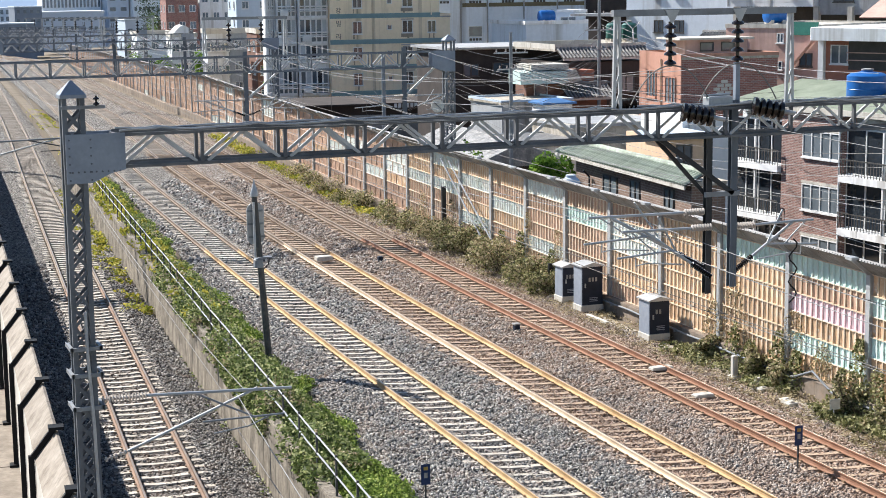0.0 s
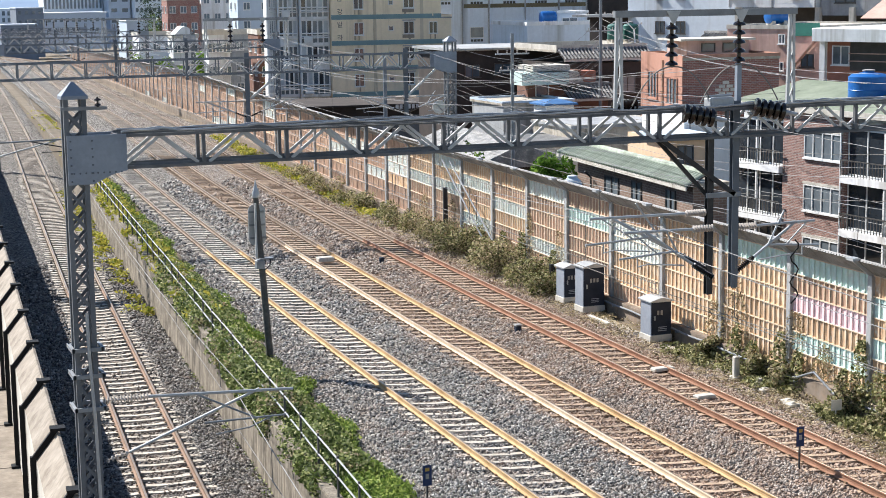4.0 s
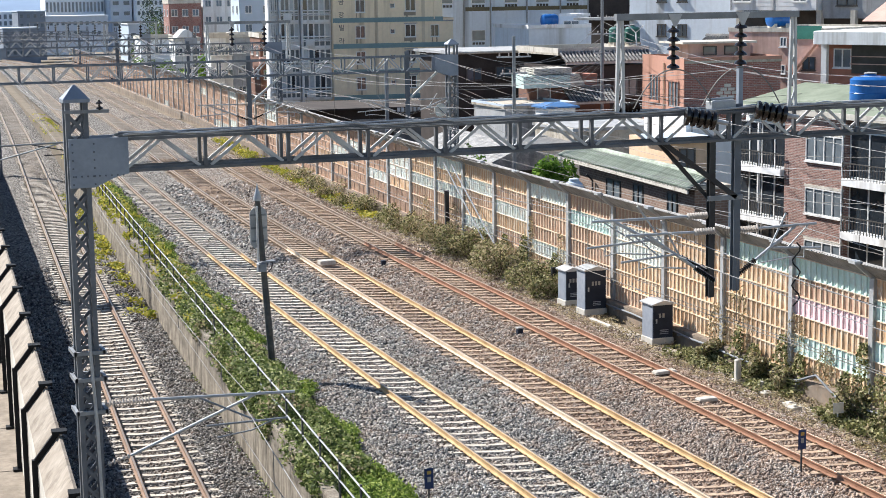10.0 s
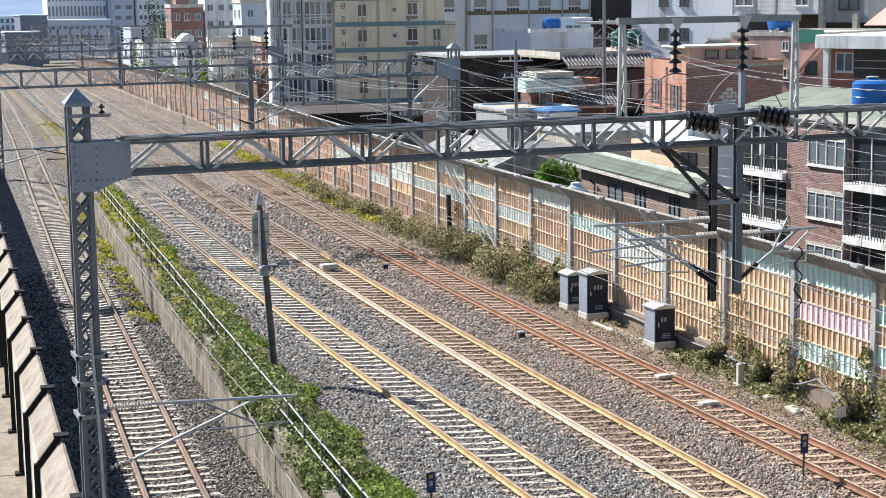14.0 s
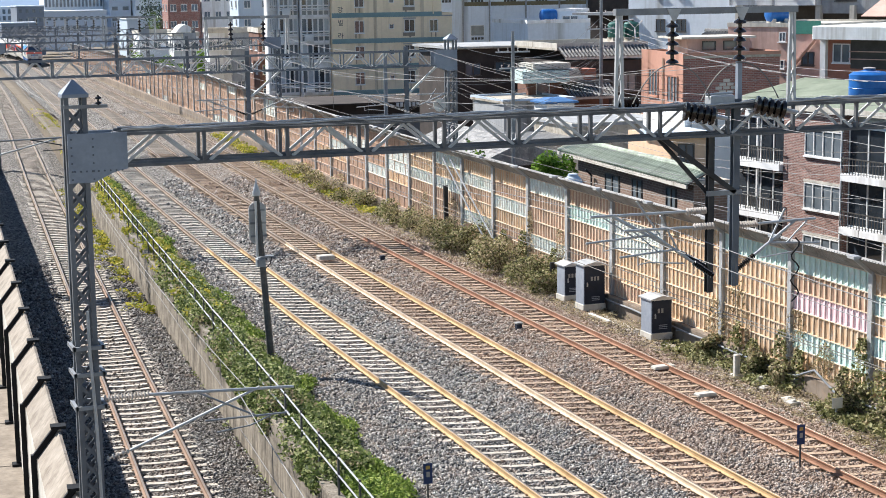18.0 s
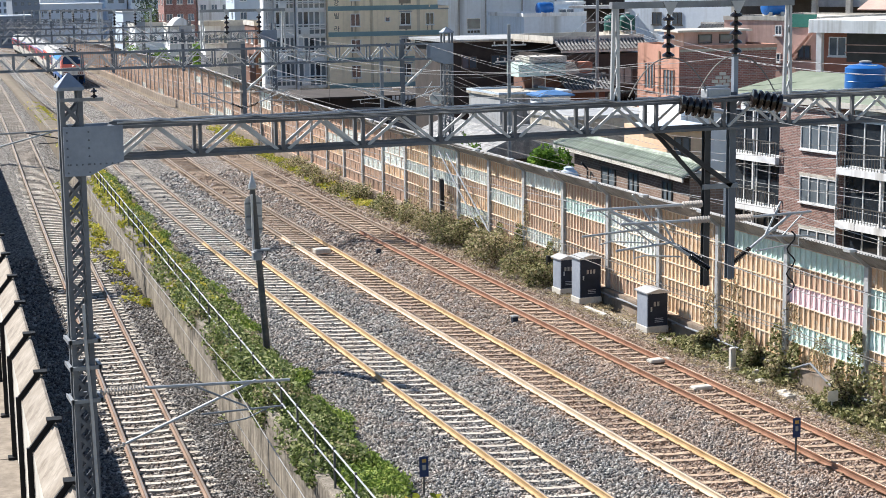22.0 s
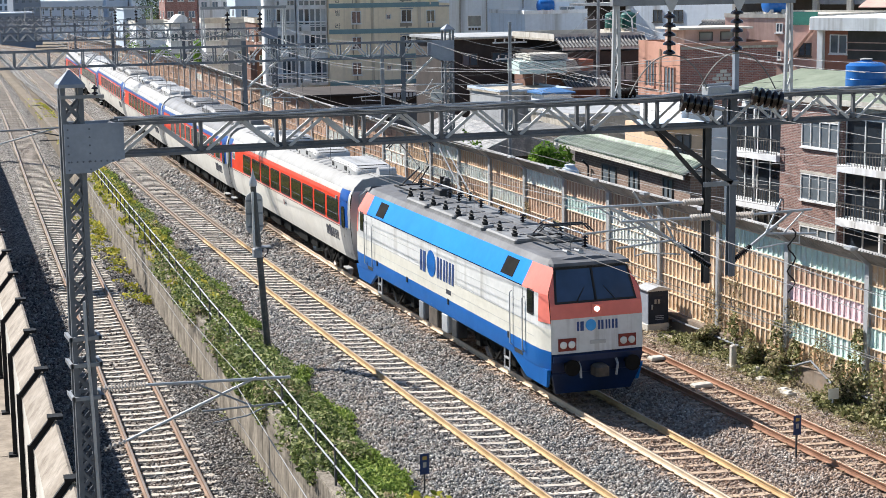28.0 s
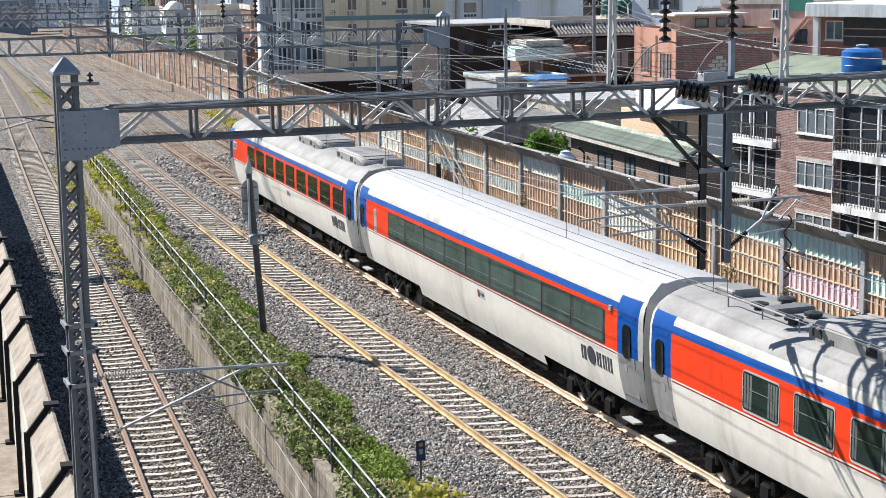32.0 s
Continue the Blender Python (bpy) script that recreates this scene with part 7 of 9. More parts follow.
M["brick_red"] = brick_material("brick_red", (0.36, 0.15, 0.12), (0.24, 0.09, 0.075), (0.36, 0.29, 0.26), 0.3)
M["brick_brown"] = brick_material("brick_brown", (0.36, 0.19, 0.155), (0.17, 0.085, 0.075), (0.4, 0.35, 0.32), 0.25)
M["brick_dull"] = brick_material("brick_dull", (0.26, 0.17, 0.13), (0.19, 0.12, 0.09), (0.3, 0.25, 0.21), 0.32)
M["roof_green"] = surface("roof_green", (0.22, 0.25, 0.19), (0.15, 0.18, 0.13), 0.85, grain=6, wear=0.7, bump=0.15)
M["tile_green"] = surface("tile_green", (0.46, 0.5, 0.42), (0.2, 0.24, 0.18), 0.6, grain=10, wear=1.5, spread=0.15, bump=0.15)
M["tile_grey"] = surface("tile_grey", (0.24, 0.24, 0.24), (0.12, 0.12, 0.12), 0.7, grain=10, wear=1.5, spread=0.2, bump=0.15, stain=(0.5, 0.47, 0.42), stain_amt=0.6)
M["sheet_green"] = surface("sheet_green", (0.05, 0.22, 0.17), (0.04, 0.17, 0.13), 0.6, grain=8, wear=1, bump=0.05)
M["tank_blue"] = surface("tank_blue", (0.015, 0.13, 0.42), (0.012, 0.1, 0.33), 0.35, grain=6, wear=1.5, bump=0)
M["tank_green"] = surface("tank_green", (0.03, 0.13, 0.11), (0.02, 0.09, 0.075), 0.45, grain=6, wear=1.5, bump=0)
M["kiosk_blue"] = surface("kiosk_blue", (0.08, 0.2, 0.42), (0.06, 0.15, 0.32), 0.5, grain=6, wear=1.5, bump=0)
M["awning"] = surface("awning", (0.58, 0.38, 0.32), (0.5, 0.3, 0.25), 0.8, grain=8, wear=1)
M["window_white"] = surface("window_white", (0.76, 0.76, 0.75), (0.66, 0.66, 0.65), 0.5, bump=0)
M["window_dark"] = surface("window_dark", (0.09, 0.085, 0.08), None, 0.5, bump=0)
M["glass_town"] = glass_material("glass_town", (0.09, 0.13, 0.17), 0.12)
M["glass_pale"] = glass_material("glass_pale", (0.17, 0.2, 0.225), 0.15)
M["glass_night"] = glass_material("glass_night", (0.03, 0.038, 0.048), 0.1)
# Pale tint puts the bright sky's reflection into the balcony panes.
M["glass_sky_bright"] = glass_material("glass_sky_bright", (0.55, 0.6, 0.64), 0.15)
# Dark paint for the shade inside open floors, the loggia and vents.
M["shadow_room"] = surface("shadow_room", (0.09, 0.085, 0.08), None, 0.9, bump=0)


def window_unit(b, face, off, u, z, w, h, frame="window_white", glass="glass_town", panes=2, sill=True):
    """A framed window on the front (face 'f', u along x) or the side (face 's', u along y) of a house."""
    def pt(a, c, out):
        return (u + a, off - out, z + c) if face == "f" else (off - out, u + a, z + c)

    def slab(sh, a0, a1, c0, c1, o0, o1):
        p, q = pt(a0, c0, o0), pt(a1, c1, o1)
        return sh.box(min(p[0], q[0]), max(p[0], q[0]), min(p[1], q[1]), max(p[1], q[1]), p[2], q[2])
    sh, t = Shape(), 0.06
    us = [-w / 2, -w / 2 + t]
    for k in range(1, panes):
        us += [-w / 2 + w * k / panes - 0.035, -w / 2 + w * k / panes + 0.035]
    us += [w / 2 - t, w / 2]
    zs = [-h / 2, -h / 2 + t, h / 2 - t, h / 2]
    for out in (0.06, -0.02):
        sh.v += [pt(a, c, out) for a in us for c in zs]
    nu, nv = len(us), len(us) * 4
    full = lambda i, j: 0 <= i < nu - 1 and 0 <= j < 3 and (j != 1 or i % 2 == 0)
    for i in range(nu - 1):
        for j in range(3):
            if full(i, j):
                a, c, d, e = i * 4 + j, (i + 1) * 4 + j, (i + 1) * 4 + j + 1, i * 4 + j + 1
                sh.f.append((a, c, d, e))
                for p, q, di, dj in ((a, c, 0, -1), (c, d, 1, 0), (d, e, 0, 1), (e, a, -1, 0)):
                    if not full(i + di, j + dj):
                        sh.f.append((q, p, p + nv, q + nv))
    win = part("window", sh, M[frame], b)
    for k in range(panes):
        a0, a1 = -w / 2 + w * k / panes + 0.05, -w / 2 + w * (k + 1) / panes - 0.05
        part("pane", slab(Shape(), a0, a1, -h / 2 + t, h / 2 - t, -0.02, 0.012), M[glass], win)
    if sill:
        part("sill", slab(Shape(), -w / 2 - 0.06, w / 2 + 0.06, -h / 2 - 0.08, -h / 2, -0.02, 0.12), M[frame], win)
    return win


def block(b, x0, x1, y0, y1, z0, z1, mat, name="wall", label=""):
    return part(name, Shape().box(x0, x1, y0, y1, z0, z1), M[mat], b, label)


def flat_roof(b, x0, x1, y0, y1, z, mat, rim="concrete_pale", up=0.35, over=0.12):
    part("roof", Shape().box(x0 - over, x1 + over, y0 - over, y1 + over, z, z + 0.14), M[mat], b)
    sh = Shape()
    sh.box(x0 - over, x1 + over, y0 - over, y0 - over + 0.14, z + 0.14, z + 0.14 + up)
    sh.box(x0 - over, x1 + over, y1 + over - 0.14, y1 + over, z + 0.14, z + 0.14 + up)
    sh.box(x0 - over, x0 - over + 0.14, y0 - over + 0.14, y1 + over - 0.14, z + 0.14, z + 0.14 + up)
    sh.box(x1 + over - 0.14, x1 + over, y0 - over + 0.14, y1 + over - 0.14, z + 0.14, z + 0.14 + up)
    part("parapet", sh, M[rim], b)


def tiled_slope(b, origin, along, down, n, mat, ridge="tile_grey"):
    """Rows of half-round tiles running down a roof slope, over a thin deck."""
    o, a, d = Vector(origin), Vector(along), Vector(down)
    up = a.cross(d).normalized()
    up = up if up.z > 0 else -up
    # The deck is painted dark for the shade in the valleys between tiles.
    part("roof_deck", Shape().grid_box([o, o + a, o + a + d, o + d, o + up * 0.05, o + a + up * 0.05, o + a + d + up * 0.05, o + d + up * 0.05]), M["paint_dark"], b)
    me, w = None, a.length / n
    au, du = a.normalized(), d.normalized()
    sh = Shape()
    ring = [au * (math.cos(t) * w * 0.3) + up * (0.05 + math.sin(t) * w * 0.4) for t in (math.pi * i / 5 for i in range(6))]
    steps = max(2, int(d.length / 0.45))
    rings = []
    for k in range(steps):
        for f in (0.0, 0.97):
            rings.append([d * ((k + f) / steps) + r * (1.08 if f > 0.5 else 0.94) for r in ring])
    sh.loft(rings, closed=True)
    me = normals_out(sh.mesh("roof_tile", M[mat]))
    for i in range(n):
        t = new("roof_tile", me)
        t.parent, t.location = b, o + a * ((i + 0.5) / n)
    part("ridge", Shape().tube([o + up * 0.1, o + a + up * 0.1], 0.14, 8), M[ridge], b)
    part("eave_board", Shape().bar(o + d - up * 0.02, o + a + d - up * 0.02, 0.06, 0.16), M["concrete_pale"], b)


def balcony(b, face, off, u0, u1, z, out, mat="paint_white", rail="window_dark"):
    """A slab with a solid lip and a barred rail."""
    def bx(sh, a0, a1, o0, o1, z0, z1):
        return sh.box(a0, a1, off - o1, off - o0, z0, z1) if face == "f" else sh.box(off - o1, off - o0, a0, a1, z0, z1)
    sl = part("balcony", bx(Shape(), u0, u1, 0, out, z - 0.15, z + 0.22), M[mat], b)
    rl = part("balcony_rail", bx(Shape(), u0, u1, out - 0.06, out - 0.01, z + 1.0, z + 1.06), M[rail], sl)
    n = max(4, int((u1 - u0) / 0.22))
    me = normals_out(bx(Shape(), -0.015, 0.015, out - 0.05, out - 0.02, z + 0.22, z + 1.0).mesh("bar", M[rail]))
    for k in range(n + 1):
        a = u0 + (u1 - u0) * k / n
        o = new("bar", me)
        o.parent, o.location = rl, (a, 0, 0) if face == "f" else (0, a, 0)
    return sl


def apartment_yellow():
    b = thing("apartment_block", (47.5, 153.3, 0), -4.9, "cream apartment block with teal bands and glazed white balconies", "apartment block")
    W, D, base = 10.9, 34.0, -3.0
    block(b, 0, W, 0.0, D * 0.6, base, 24.0, "paint_cream")
    block(b, W, W + 1.15, 0.3, D * 0.6, base, 8.44, "paint_cream", "wing")
    flat_roof(b, W + 0.13, W + 1.15, 0.3, D * 0.6, 8.44, "paint_grey", "paint_cream", 0.2, 0.05)
    part("ground_floor", Shape().box(-0.3, W + 1.2, -0.06, -0.002, base, 0.9), M["shadow_room"], b, "dark sheet as shade of an open ground floor")
    # Darker cream strips put the shade of wall steps into colour.
    for u in (4.25, 8.95):
        part("pilaster", Shape().box(u - 0.16, u + 0.16, -0.045, -0.002, 0.9, 24.0), M["paint_cream_shaded"], b, "upright strip with a wall step's shade in its colour")
    for k in range(9):
        z = 1.28 + 2.47 * k
        part("band", Shape().box(-0.03, W + (1.18 if z < 8 else 0.03), -0.05, -0.002, z - 0.22, z + 0.22), M["paint_teal"], b, "dark teal band")
        zc = z + 1.35
        window_unit(b, "f", -0.002, 2.65, zc, 0.95, 1.2, glass="glass_night")
        window_unit(b, "f", -0.002, 5.85, zc + 0.1, 0.5, 0.7, panes=1, sill=False)
        part("window_hood", Shape().lathe([(0.3, 0.0), (0.3, -0.1), (0.02, -0.11)], 12, (5.85, 0.0, zc + 0.45), axis="y"), M["paint_cream"], b, "small round hood")
        window_unit(b, "f", -0.002, 7.65, zc + 0.05, 1.05, 1.2, glass="glass_night")
        part("window_hood", Shape().box(7.0, 8.3, -0.16, -0.002, zc + 0.7, zc + 0.8), M["paint_grey"], b)
        if k < 3:
            window_unit(b, "f", -0.002, 10.1, zc, 0.85, 1.15, glass="glass_night")
        else:
            part("wall_rib", Shape().box(10.0, 10.12, -0.08, -0.002, z, z + 2.4), M["paint_cream"], b)
        for i, u in enumerate((2.3, 2.68, 7.3, 7.72, 9.85, 10.3)):
            if (i * 5 + k * 3) % 4 and (u < 9 or k < 3):
                w, fall = 0.04 + 0.03 * ((i + k) % 3), 0.5 + 0.28 * ((i * 2 + k) % 4)
                part("soot_streak", Shape().box(u - w, u + w, -0.006, -0.002, zc - 0.66 - min(fall, 0.44), zc - 0.64), M["soot"], b, "dark rain streak")
        if k in (2, 3):
            part("soot_patch", Shape().box(7.0, 8.2, -0.007, -0.003, zc - 0.98, zc - 0.62), M["soot"], b, "sooty patch under a window")
        # glazed balconies of the wing set back beside the gable
        for j, (u0, u1, y0) in enumerate(((-5.7, -4.95, 3.0), (-4.9, -3.0, 2.2), (-2.9, -0.06, 1.5))):
            gl = part("balcony", Shape().box(u0, u1, y0 - 0.75, y0 - 0.002, z - 0.14, z + 0.1), M["paint_white"], b, "white balcony slab")
            part("balcony_panel", Shape().box(u0 + 0.06, u1 - 0.06, y0 - 0.66, y0 - 0.6, z + 0.1, z + 0.72), M["glass_pale" if (k + j) % 3 else "paint_white"], gl)
            n = 3 + j
            for i in range(n):
                a0, a1 = u0 + 0.06 + (u1 - u0 - 0.12) * i / n, u0 + 0.06 + (u1 - u0 - 0.12) * (i + 1) / n
                part("glazing", Shape().box(a0 + 0.05, a1 - 0.05, y0 - 0.6, y0 - 0.002, z + 0.72, z + 2.3), M[("glass_town", "glass_pale", "glass_night", "glass_sky_bright", "glass_pale")[(k * 7 + j * 3 + i * 2) % 5]], gl, "balcony glazing")
            fr = Shape()
            for i in range(n + 1):
                a = u0 + 0.06 + (u1 - u0 - 0.12) * i / n
                fr.box(a - 0.07, a + 0.07, y0 - 0.68, y0 - 0.61, z + 0.1, z + 2.3)
            fr.box(u0, u1, y0 - 0.69, y0 - 0.62, z + 0.66, z + 0.78).box(u0, u1, y0 - 0.69, y0 - 0.62, z + 2.18, z + 2.32)
            part("window_frame", fr, M["window_white"], gl)
            part("balcony_bar", Shape().tube([(u0, y0 - 0.85, z + 0.98), (u1, y0 - 0.85, z + 0.98)], 0.075, 6), M["paint_white"], gl)
            part("balcony_bar", Shape().tube([(u0, y0 - 0.85, z + 0.55), (u1, y0 - 0.85, z + 0.55)], 0.06, 6), M["paint_white"], gl)
            if (k + j) % 2 == 0:
                part("air_conditioner", Shape().cbox(u0 + 0.3, u0 + 1.1, y0 - 1.1, y0 - 0.76, z + 0.12, z + 0.7, 0.04), M["window_white"], gl)
    for x0, x1, y0 in ((-5.8, -4.9, 3.0), (-4.9, -2.9, 2.2), (-2.9, -0.002, 1.5)):
        block(b, x0, x1, y0, y0 + 1.5, base, 24.0, "paint_white", "balcony_wing", "pale wing behind the balconies")
        part("corner_pipe", Shape().tube([(x0 + 0.05, y0 - 0.5, base), (x0 + 0.05, y0 - 0.5, 24)], 0.09, 8), M["paint_white"], b)
    # painted name down the edge of the gable
    for k, word in enumerate("\uae08\uac15\ube4c\ub77c"):
        lettering(b, word, 0.62, (0.8, -0.01, 10.25 - 1.24 * k), M["mark_dark"])


def lettering(b, word, size, at, mat):
    """One painted sign, as a flat mesh."""
    cu = bpy.data.curves.new("letter", "FONT")
    cu.body, cu.size, cu.align_x, cu.extrude = word, size, "CENTER", 0.006
    ob = bpy.data.objects.new("letter", cu)
    scene.collection.objects.link(ob)
    me = bpy.data.meshes.new_from_object(ob.evaluated_get(bpy.context.evaluated_depsgraph_get()))
    bpy.data.objects.remove(ob)
    me.materials.clear()
    me.materials.append(mat)
    o = new("letter", me)
    o.parent, o.matrix_local = b, pose(*at, 90, 0, 0)
    return tagged(o, "dark painted sign letter")


def factory_white():
    b = thing("factory", (68.0, 178.5, 0), 0, "white factory with blue shade in its paint, rows of small windows", "factory")
    block(b, 0, 18.9, 0, 24, -3, 26, "paint_white_shaded")
    block(b, 18.9, 32, 1.0, 24, -3, 26, "paint_dark", "annex", "dark panelled wing")
    for k in range(6):
        z = 6.1 + 4.3 * (k)
        for i, x in enumerate((0.8, 4.8, 8.9, 12.9, 16.8)):
            if k == 0 and i > 2:
                continue
            window_unit(b, "f", -0.002, x, z + 0.1, 1.7, 1.25, panes=1, glass="glass_pale", sill=False)
            for q in range(4):
                part("vent", Shape().box(x - 0.75 + q * 0.4, x - 0.45 + q * 0.4, -0.04, -0.002, z - 0.95, z - 0.68), M["shadow_room"], b)
    for x in (3.0, 6.3, 10.9, 15.2, 18.8):
        part("downpipe", Shape().tube([(x, -0.1, -3), (x, -0.1, 26)], 0.09, 8), M["paint_grey"], b)
    for k, (x0, x1) in enumerate(((3.2, 6.2), (6.5, 10.8), (11.0, 15.1), (15.3, 18.7))):
        part("stripe", Shape().box(x0, x1, -0.03, -0.002, 9.0, 9.45), M["paint_olive"], b, "dark olive stripe")


def box_house(name, at, rz, W, D, z0, z1, wall, label, category="house", roof="concrete_pale", rim="concrete_pale", wins=(), swins=(), frame="window_white", glass="glass_town", up=0.3, over=0.12):
    b = thing(name, at, rz, label, category)
    block(b, 0, W, 0, D, z0, z1, wall)
    flat_roof(b, 0, W, 0, D, z1, roof, rim, up, over)
    for u, z, w, h in wins:
        window_unit(b, "f", -0.002, u, z, w, h, frame, glass)
    for u, z, w, h in swins:
        window_unit(b, "s", -0.002, u, z, w, h, frame, glass)
    return b


def water_tank(x, y, z, r, h, mat, label):
    t = thing("water_tank", (x, y, z), 0, label, "water tank")
    part("vessel", Shape().lathe([(r * 0.98, 0.0), (r, 0.05), (r, h * 0.3), (r * 1.02, h * 0.32), (r, h * 0.34), (r, h * 0.62), (r * 1.02, h * 0.64), (r, h * 0.66), (r, h * 0.84), (r * 0.8, h * 0.94), (r * 0.3, h), (r * 0.28, h * 1.05)], 22), M[mat], t, "", True)
    part("lid", Shape().lathe([(r * 0.32, 0.0), (r * 0.32, 0.06), (r * 0.1, 0.1)], 14, (0, 0, h * 1.05)), M["roof_white"], t, "pale lid", True)
    part("stand", Shape().box(-r * 0.8, r * 0.8, -r * 0.8, r * 0.8, -0.25, 0.0), M["concrete"], t)


def lying_tank(x, y, z, r, L, mat, label):
    t = thing("water_tank", (x, y, z), 0, label, "water tank")
    part("vessel", Shape().lathe([(r * 0.5, -L / 2), (r * 0.9, -L / 2 + 0.1), (r, -L / 2 + 0.25), (r, -0.1), (r * 1.03, -0.05), (r * 1.03, 0.05), (r, 0.1), (r, L / 2 - 0.25), (r * 0.9, L / 2 - 0.1), (r * 0.5, L / 2)], 18, (0, 0, r), axis="x"), M[mat], t, "", True)
    for q in (-L * 0.35, L * 0.2):
        part("saddle", Shape().box(q, q + L * 0.15, -r * 0.8, r * 0.8, -0.1, r * 0.5), M["concrete_pale"], t)


def middle_houses():
    # white house on the rise, with a blue tank
    box_house("house", (61.2, 138.0, 0), 0, 6.8, 8, -1, 7.9, "paint_white_shaded", "plain white flat-roofed house", roof="paint_white", rim="paint_white", up=0.2)
    b = box_house("house", (65.4, 140.5, 0), 0, 3.0, 4, 7.0, 8.9, "paint_white_shaded", "small white roof house with a blue-tinted window", roof="paint_white", rim="paint_white", wins=((1.2, 8.1, 1.6, 0.8),), up=0.1)
    lying_tank(63.7, 139.0, 8.05, 0.55, 1.6, "tank_blue", "blue plastic water tank lying on a white roof")
    # dark old house under a long pale gutter
    b = thing("house", (43.7, 112.0, 0), 0, "dark brown old house under a long pale gutter", "house")
    block(b, 0, 8.8, 0, 7, -3, 6.9, "paint_dark")
    part("roof", Shape().box(-0.4, 9.0, -0.5, 7.3, 6.9, 7.08), M["paint_grey"], b, "flat grey roof with pale edge")
    part("gutter", Shape().tube([(-0.4, -0.55, 6.98), (9.0, -0.55, 6.98)], 0.1, 8), M["concrete_pale"], b)
    for u, z, w, h in ((1.6, 5.4, 1.2, 0.9), (4.0, 5.5, 1.4, 0.8), (6.4, 3.3, 1.0, 1.5), (2.5, 3.0, 1.6, 1.2)):
        window_unit(b, "f", -0.002, u, z, w, h, "window_dark", "glass_town")
    # tiled house
    b = thing("house", (48.6, 103.5, 0), 0, "old dark house with a grey tiled roof edge", "house")
    block(b, 0, 6.8, 0, 8, -3, 6.15, "paint_dark")
    tiled_slope(b, (-0.1, 1.1, 7.15), (7.0, 0, 0), (0, -1.5, -0.75), 26, "tile_grey")
    flat_roof(b, 0, 6.8, 1.0, 8, 6.9, "concrete", "concrete_pale", 0.35)
    for u, z, w, h in ((1.6, 4.7, 1.9, 1.2), (4.6, 4.6, 1.9, 1.2), (3.0, 2.6, 1.2, 1.0)):
        window_unit(b, "f", -0.002, u, z, w, h, "window_dark", "glass_pale", 3)
    for k in (0, 1):
        water_tank(53.8 + 1.25 * k, 106.0, 7.65, 0.55, 1.1, "tank_green", "upright dark green water tank on a roof")
    part("tank_pipe", Shape().tube([(4.8, 1.7, 7.15), (4.8, 1.7, 8.75), (5.7, 1.7, 8.85), (6.3, 1.7, 8.3), (6.9, 1.7, 8.8)], 0.05, 6).tube([(6.3, 1.7, 8.3), (6.4, 1.7, 7.15)], 0.05, 6), M["paint_white"], b, "white pipes beside the water tanks", True)
    # lean-to with tiled canopy before it
    b = thing("house", (44.2, 96.0, 0), 0, "brown brick lean-to with pale canopy and tiled porch", "house")
    block(b, -1.35, 2.4, 0.6, 2.3, -3, 6.1, "paint_brown")
    part("canopy", Shape().extrude_x([(-0.7, 5.3), (-0.62, 6.05), (1.2, 6.12), (1.2, 5.3)], -2.3, 0.95), M["paint_mint"], b, "pale mint canopy with a deep front edge")
    part("canopy_top", Shape().box(-1.4, 1.2, -0.3, 2.0, 6.13, 6.5), M["concrete_pale"], b, "pale slab over the canopy")
    part("canopy_side", Shape().extrude_y([(0.97, 5.3), (2.0, 5.4), (1.6, 6.1), (0.97, 6.05)], -0.6, 1.6), M["concrete_pale"], b)
    block(b, 2.42, 3.6, 0.9, 2.4, -3, 6.0, "paint_brick", "gable_wall", "reddish gable wall")
    window_unit(b, "f", 0.598, -0.35, 4.75, 0.95, 1.5, "window_white", "glass_town", 1)
    tiled_slope(b, (0.8, 0.3, 5.1), (3.4, 0, 0), (0, -1.4, -0.8), 14, "tile_grey")
    block(b, 0.9, 4.2, 0.3, 5, -3, 4.4, "paint_brown", "porch_wall")
    # low sheds just behind the wall
    b = box_house("shed", (39.2, 92.0, 0), 0, 4.6, 5, -3, 4.35, "paint_grey", "long low grey shed with a flat pale blue roof edge", "shed", "concrete", "pale_haze_blue", up=0.12)
    b = thing("kiosk", (40.9, 89.5, 0), 0, "small white kiosk with a pale blue hipped roof", "kiosk")
    block(b, 0, 1.8, 0, 1.8, -3, 4.45, "paint_white")
    part("roof", Shape().loft([[(-0.2, -0.2, 4.45), (2.0, -0.2, 4.45), (2.0, 2.0, 4.45), (-0.2, 2.0, 4.45)], [(-0.2, -0.2, 4.55), (2.0, -0.2, 4.55), (2.0, 2.0, 4.55), (-0.2, 2.0, 4.55)], [(0.5, 0.5, 4.75), (1.3, 0.5, 4.75), (1.3, 1.3, 4.75), (0.5, 1.3, 4.75)]]), M["kiosk_blue"], b, "pale blue roof")
    window_unit(b, "f", -0.002, 0.9, 4.0, 0.9, 0.5, "window_white", "glass_town", 2, False)
    b = box_house("shed", (34.2, 76.5, 0), 0, 4.4, 6, -3, 3.35, "concrete_pale", "grey rendered shed with a dark sheet roof", "shed", "tile_grey", "paint_grey", up=0.05)
    b = box_house("shed", (37.6, 79.0, 0), 0, 6.0, 5, -3, 4.0, "concrete", "grey rendered shed with a grey sheet roof", "shed", "paint_grey", "concrete_pale", up=0.05)
    b = thing("house", (34.6, 72.0, 0), -4.9, "dark old roof between sheds behind the wall", "house")
    block(b, -4, 0.6, 4, 16, -3, 2.6, "paint_dark")
    part("roof", Shape().extrude_y([(-4.4, 2.5), (1.0, 2.5), (-1.6, 3.7)], 3.6, 16.4), M["tile_grey"], b, "dark worn roof")
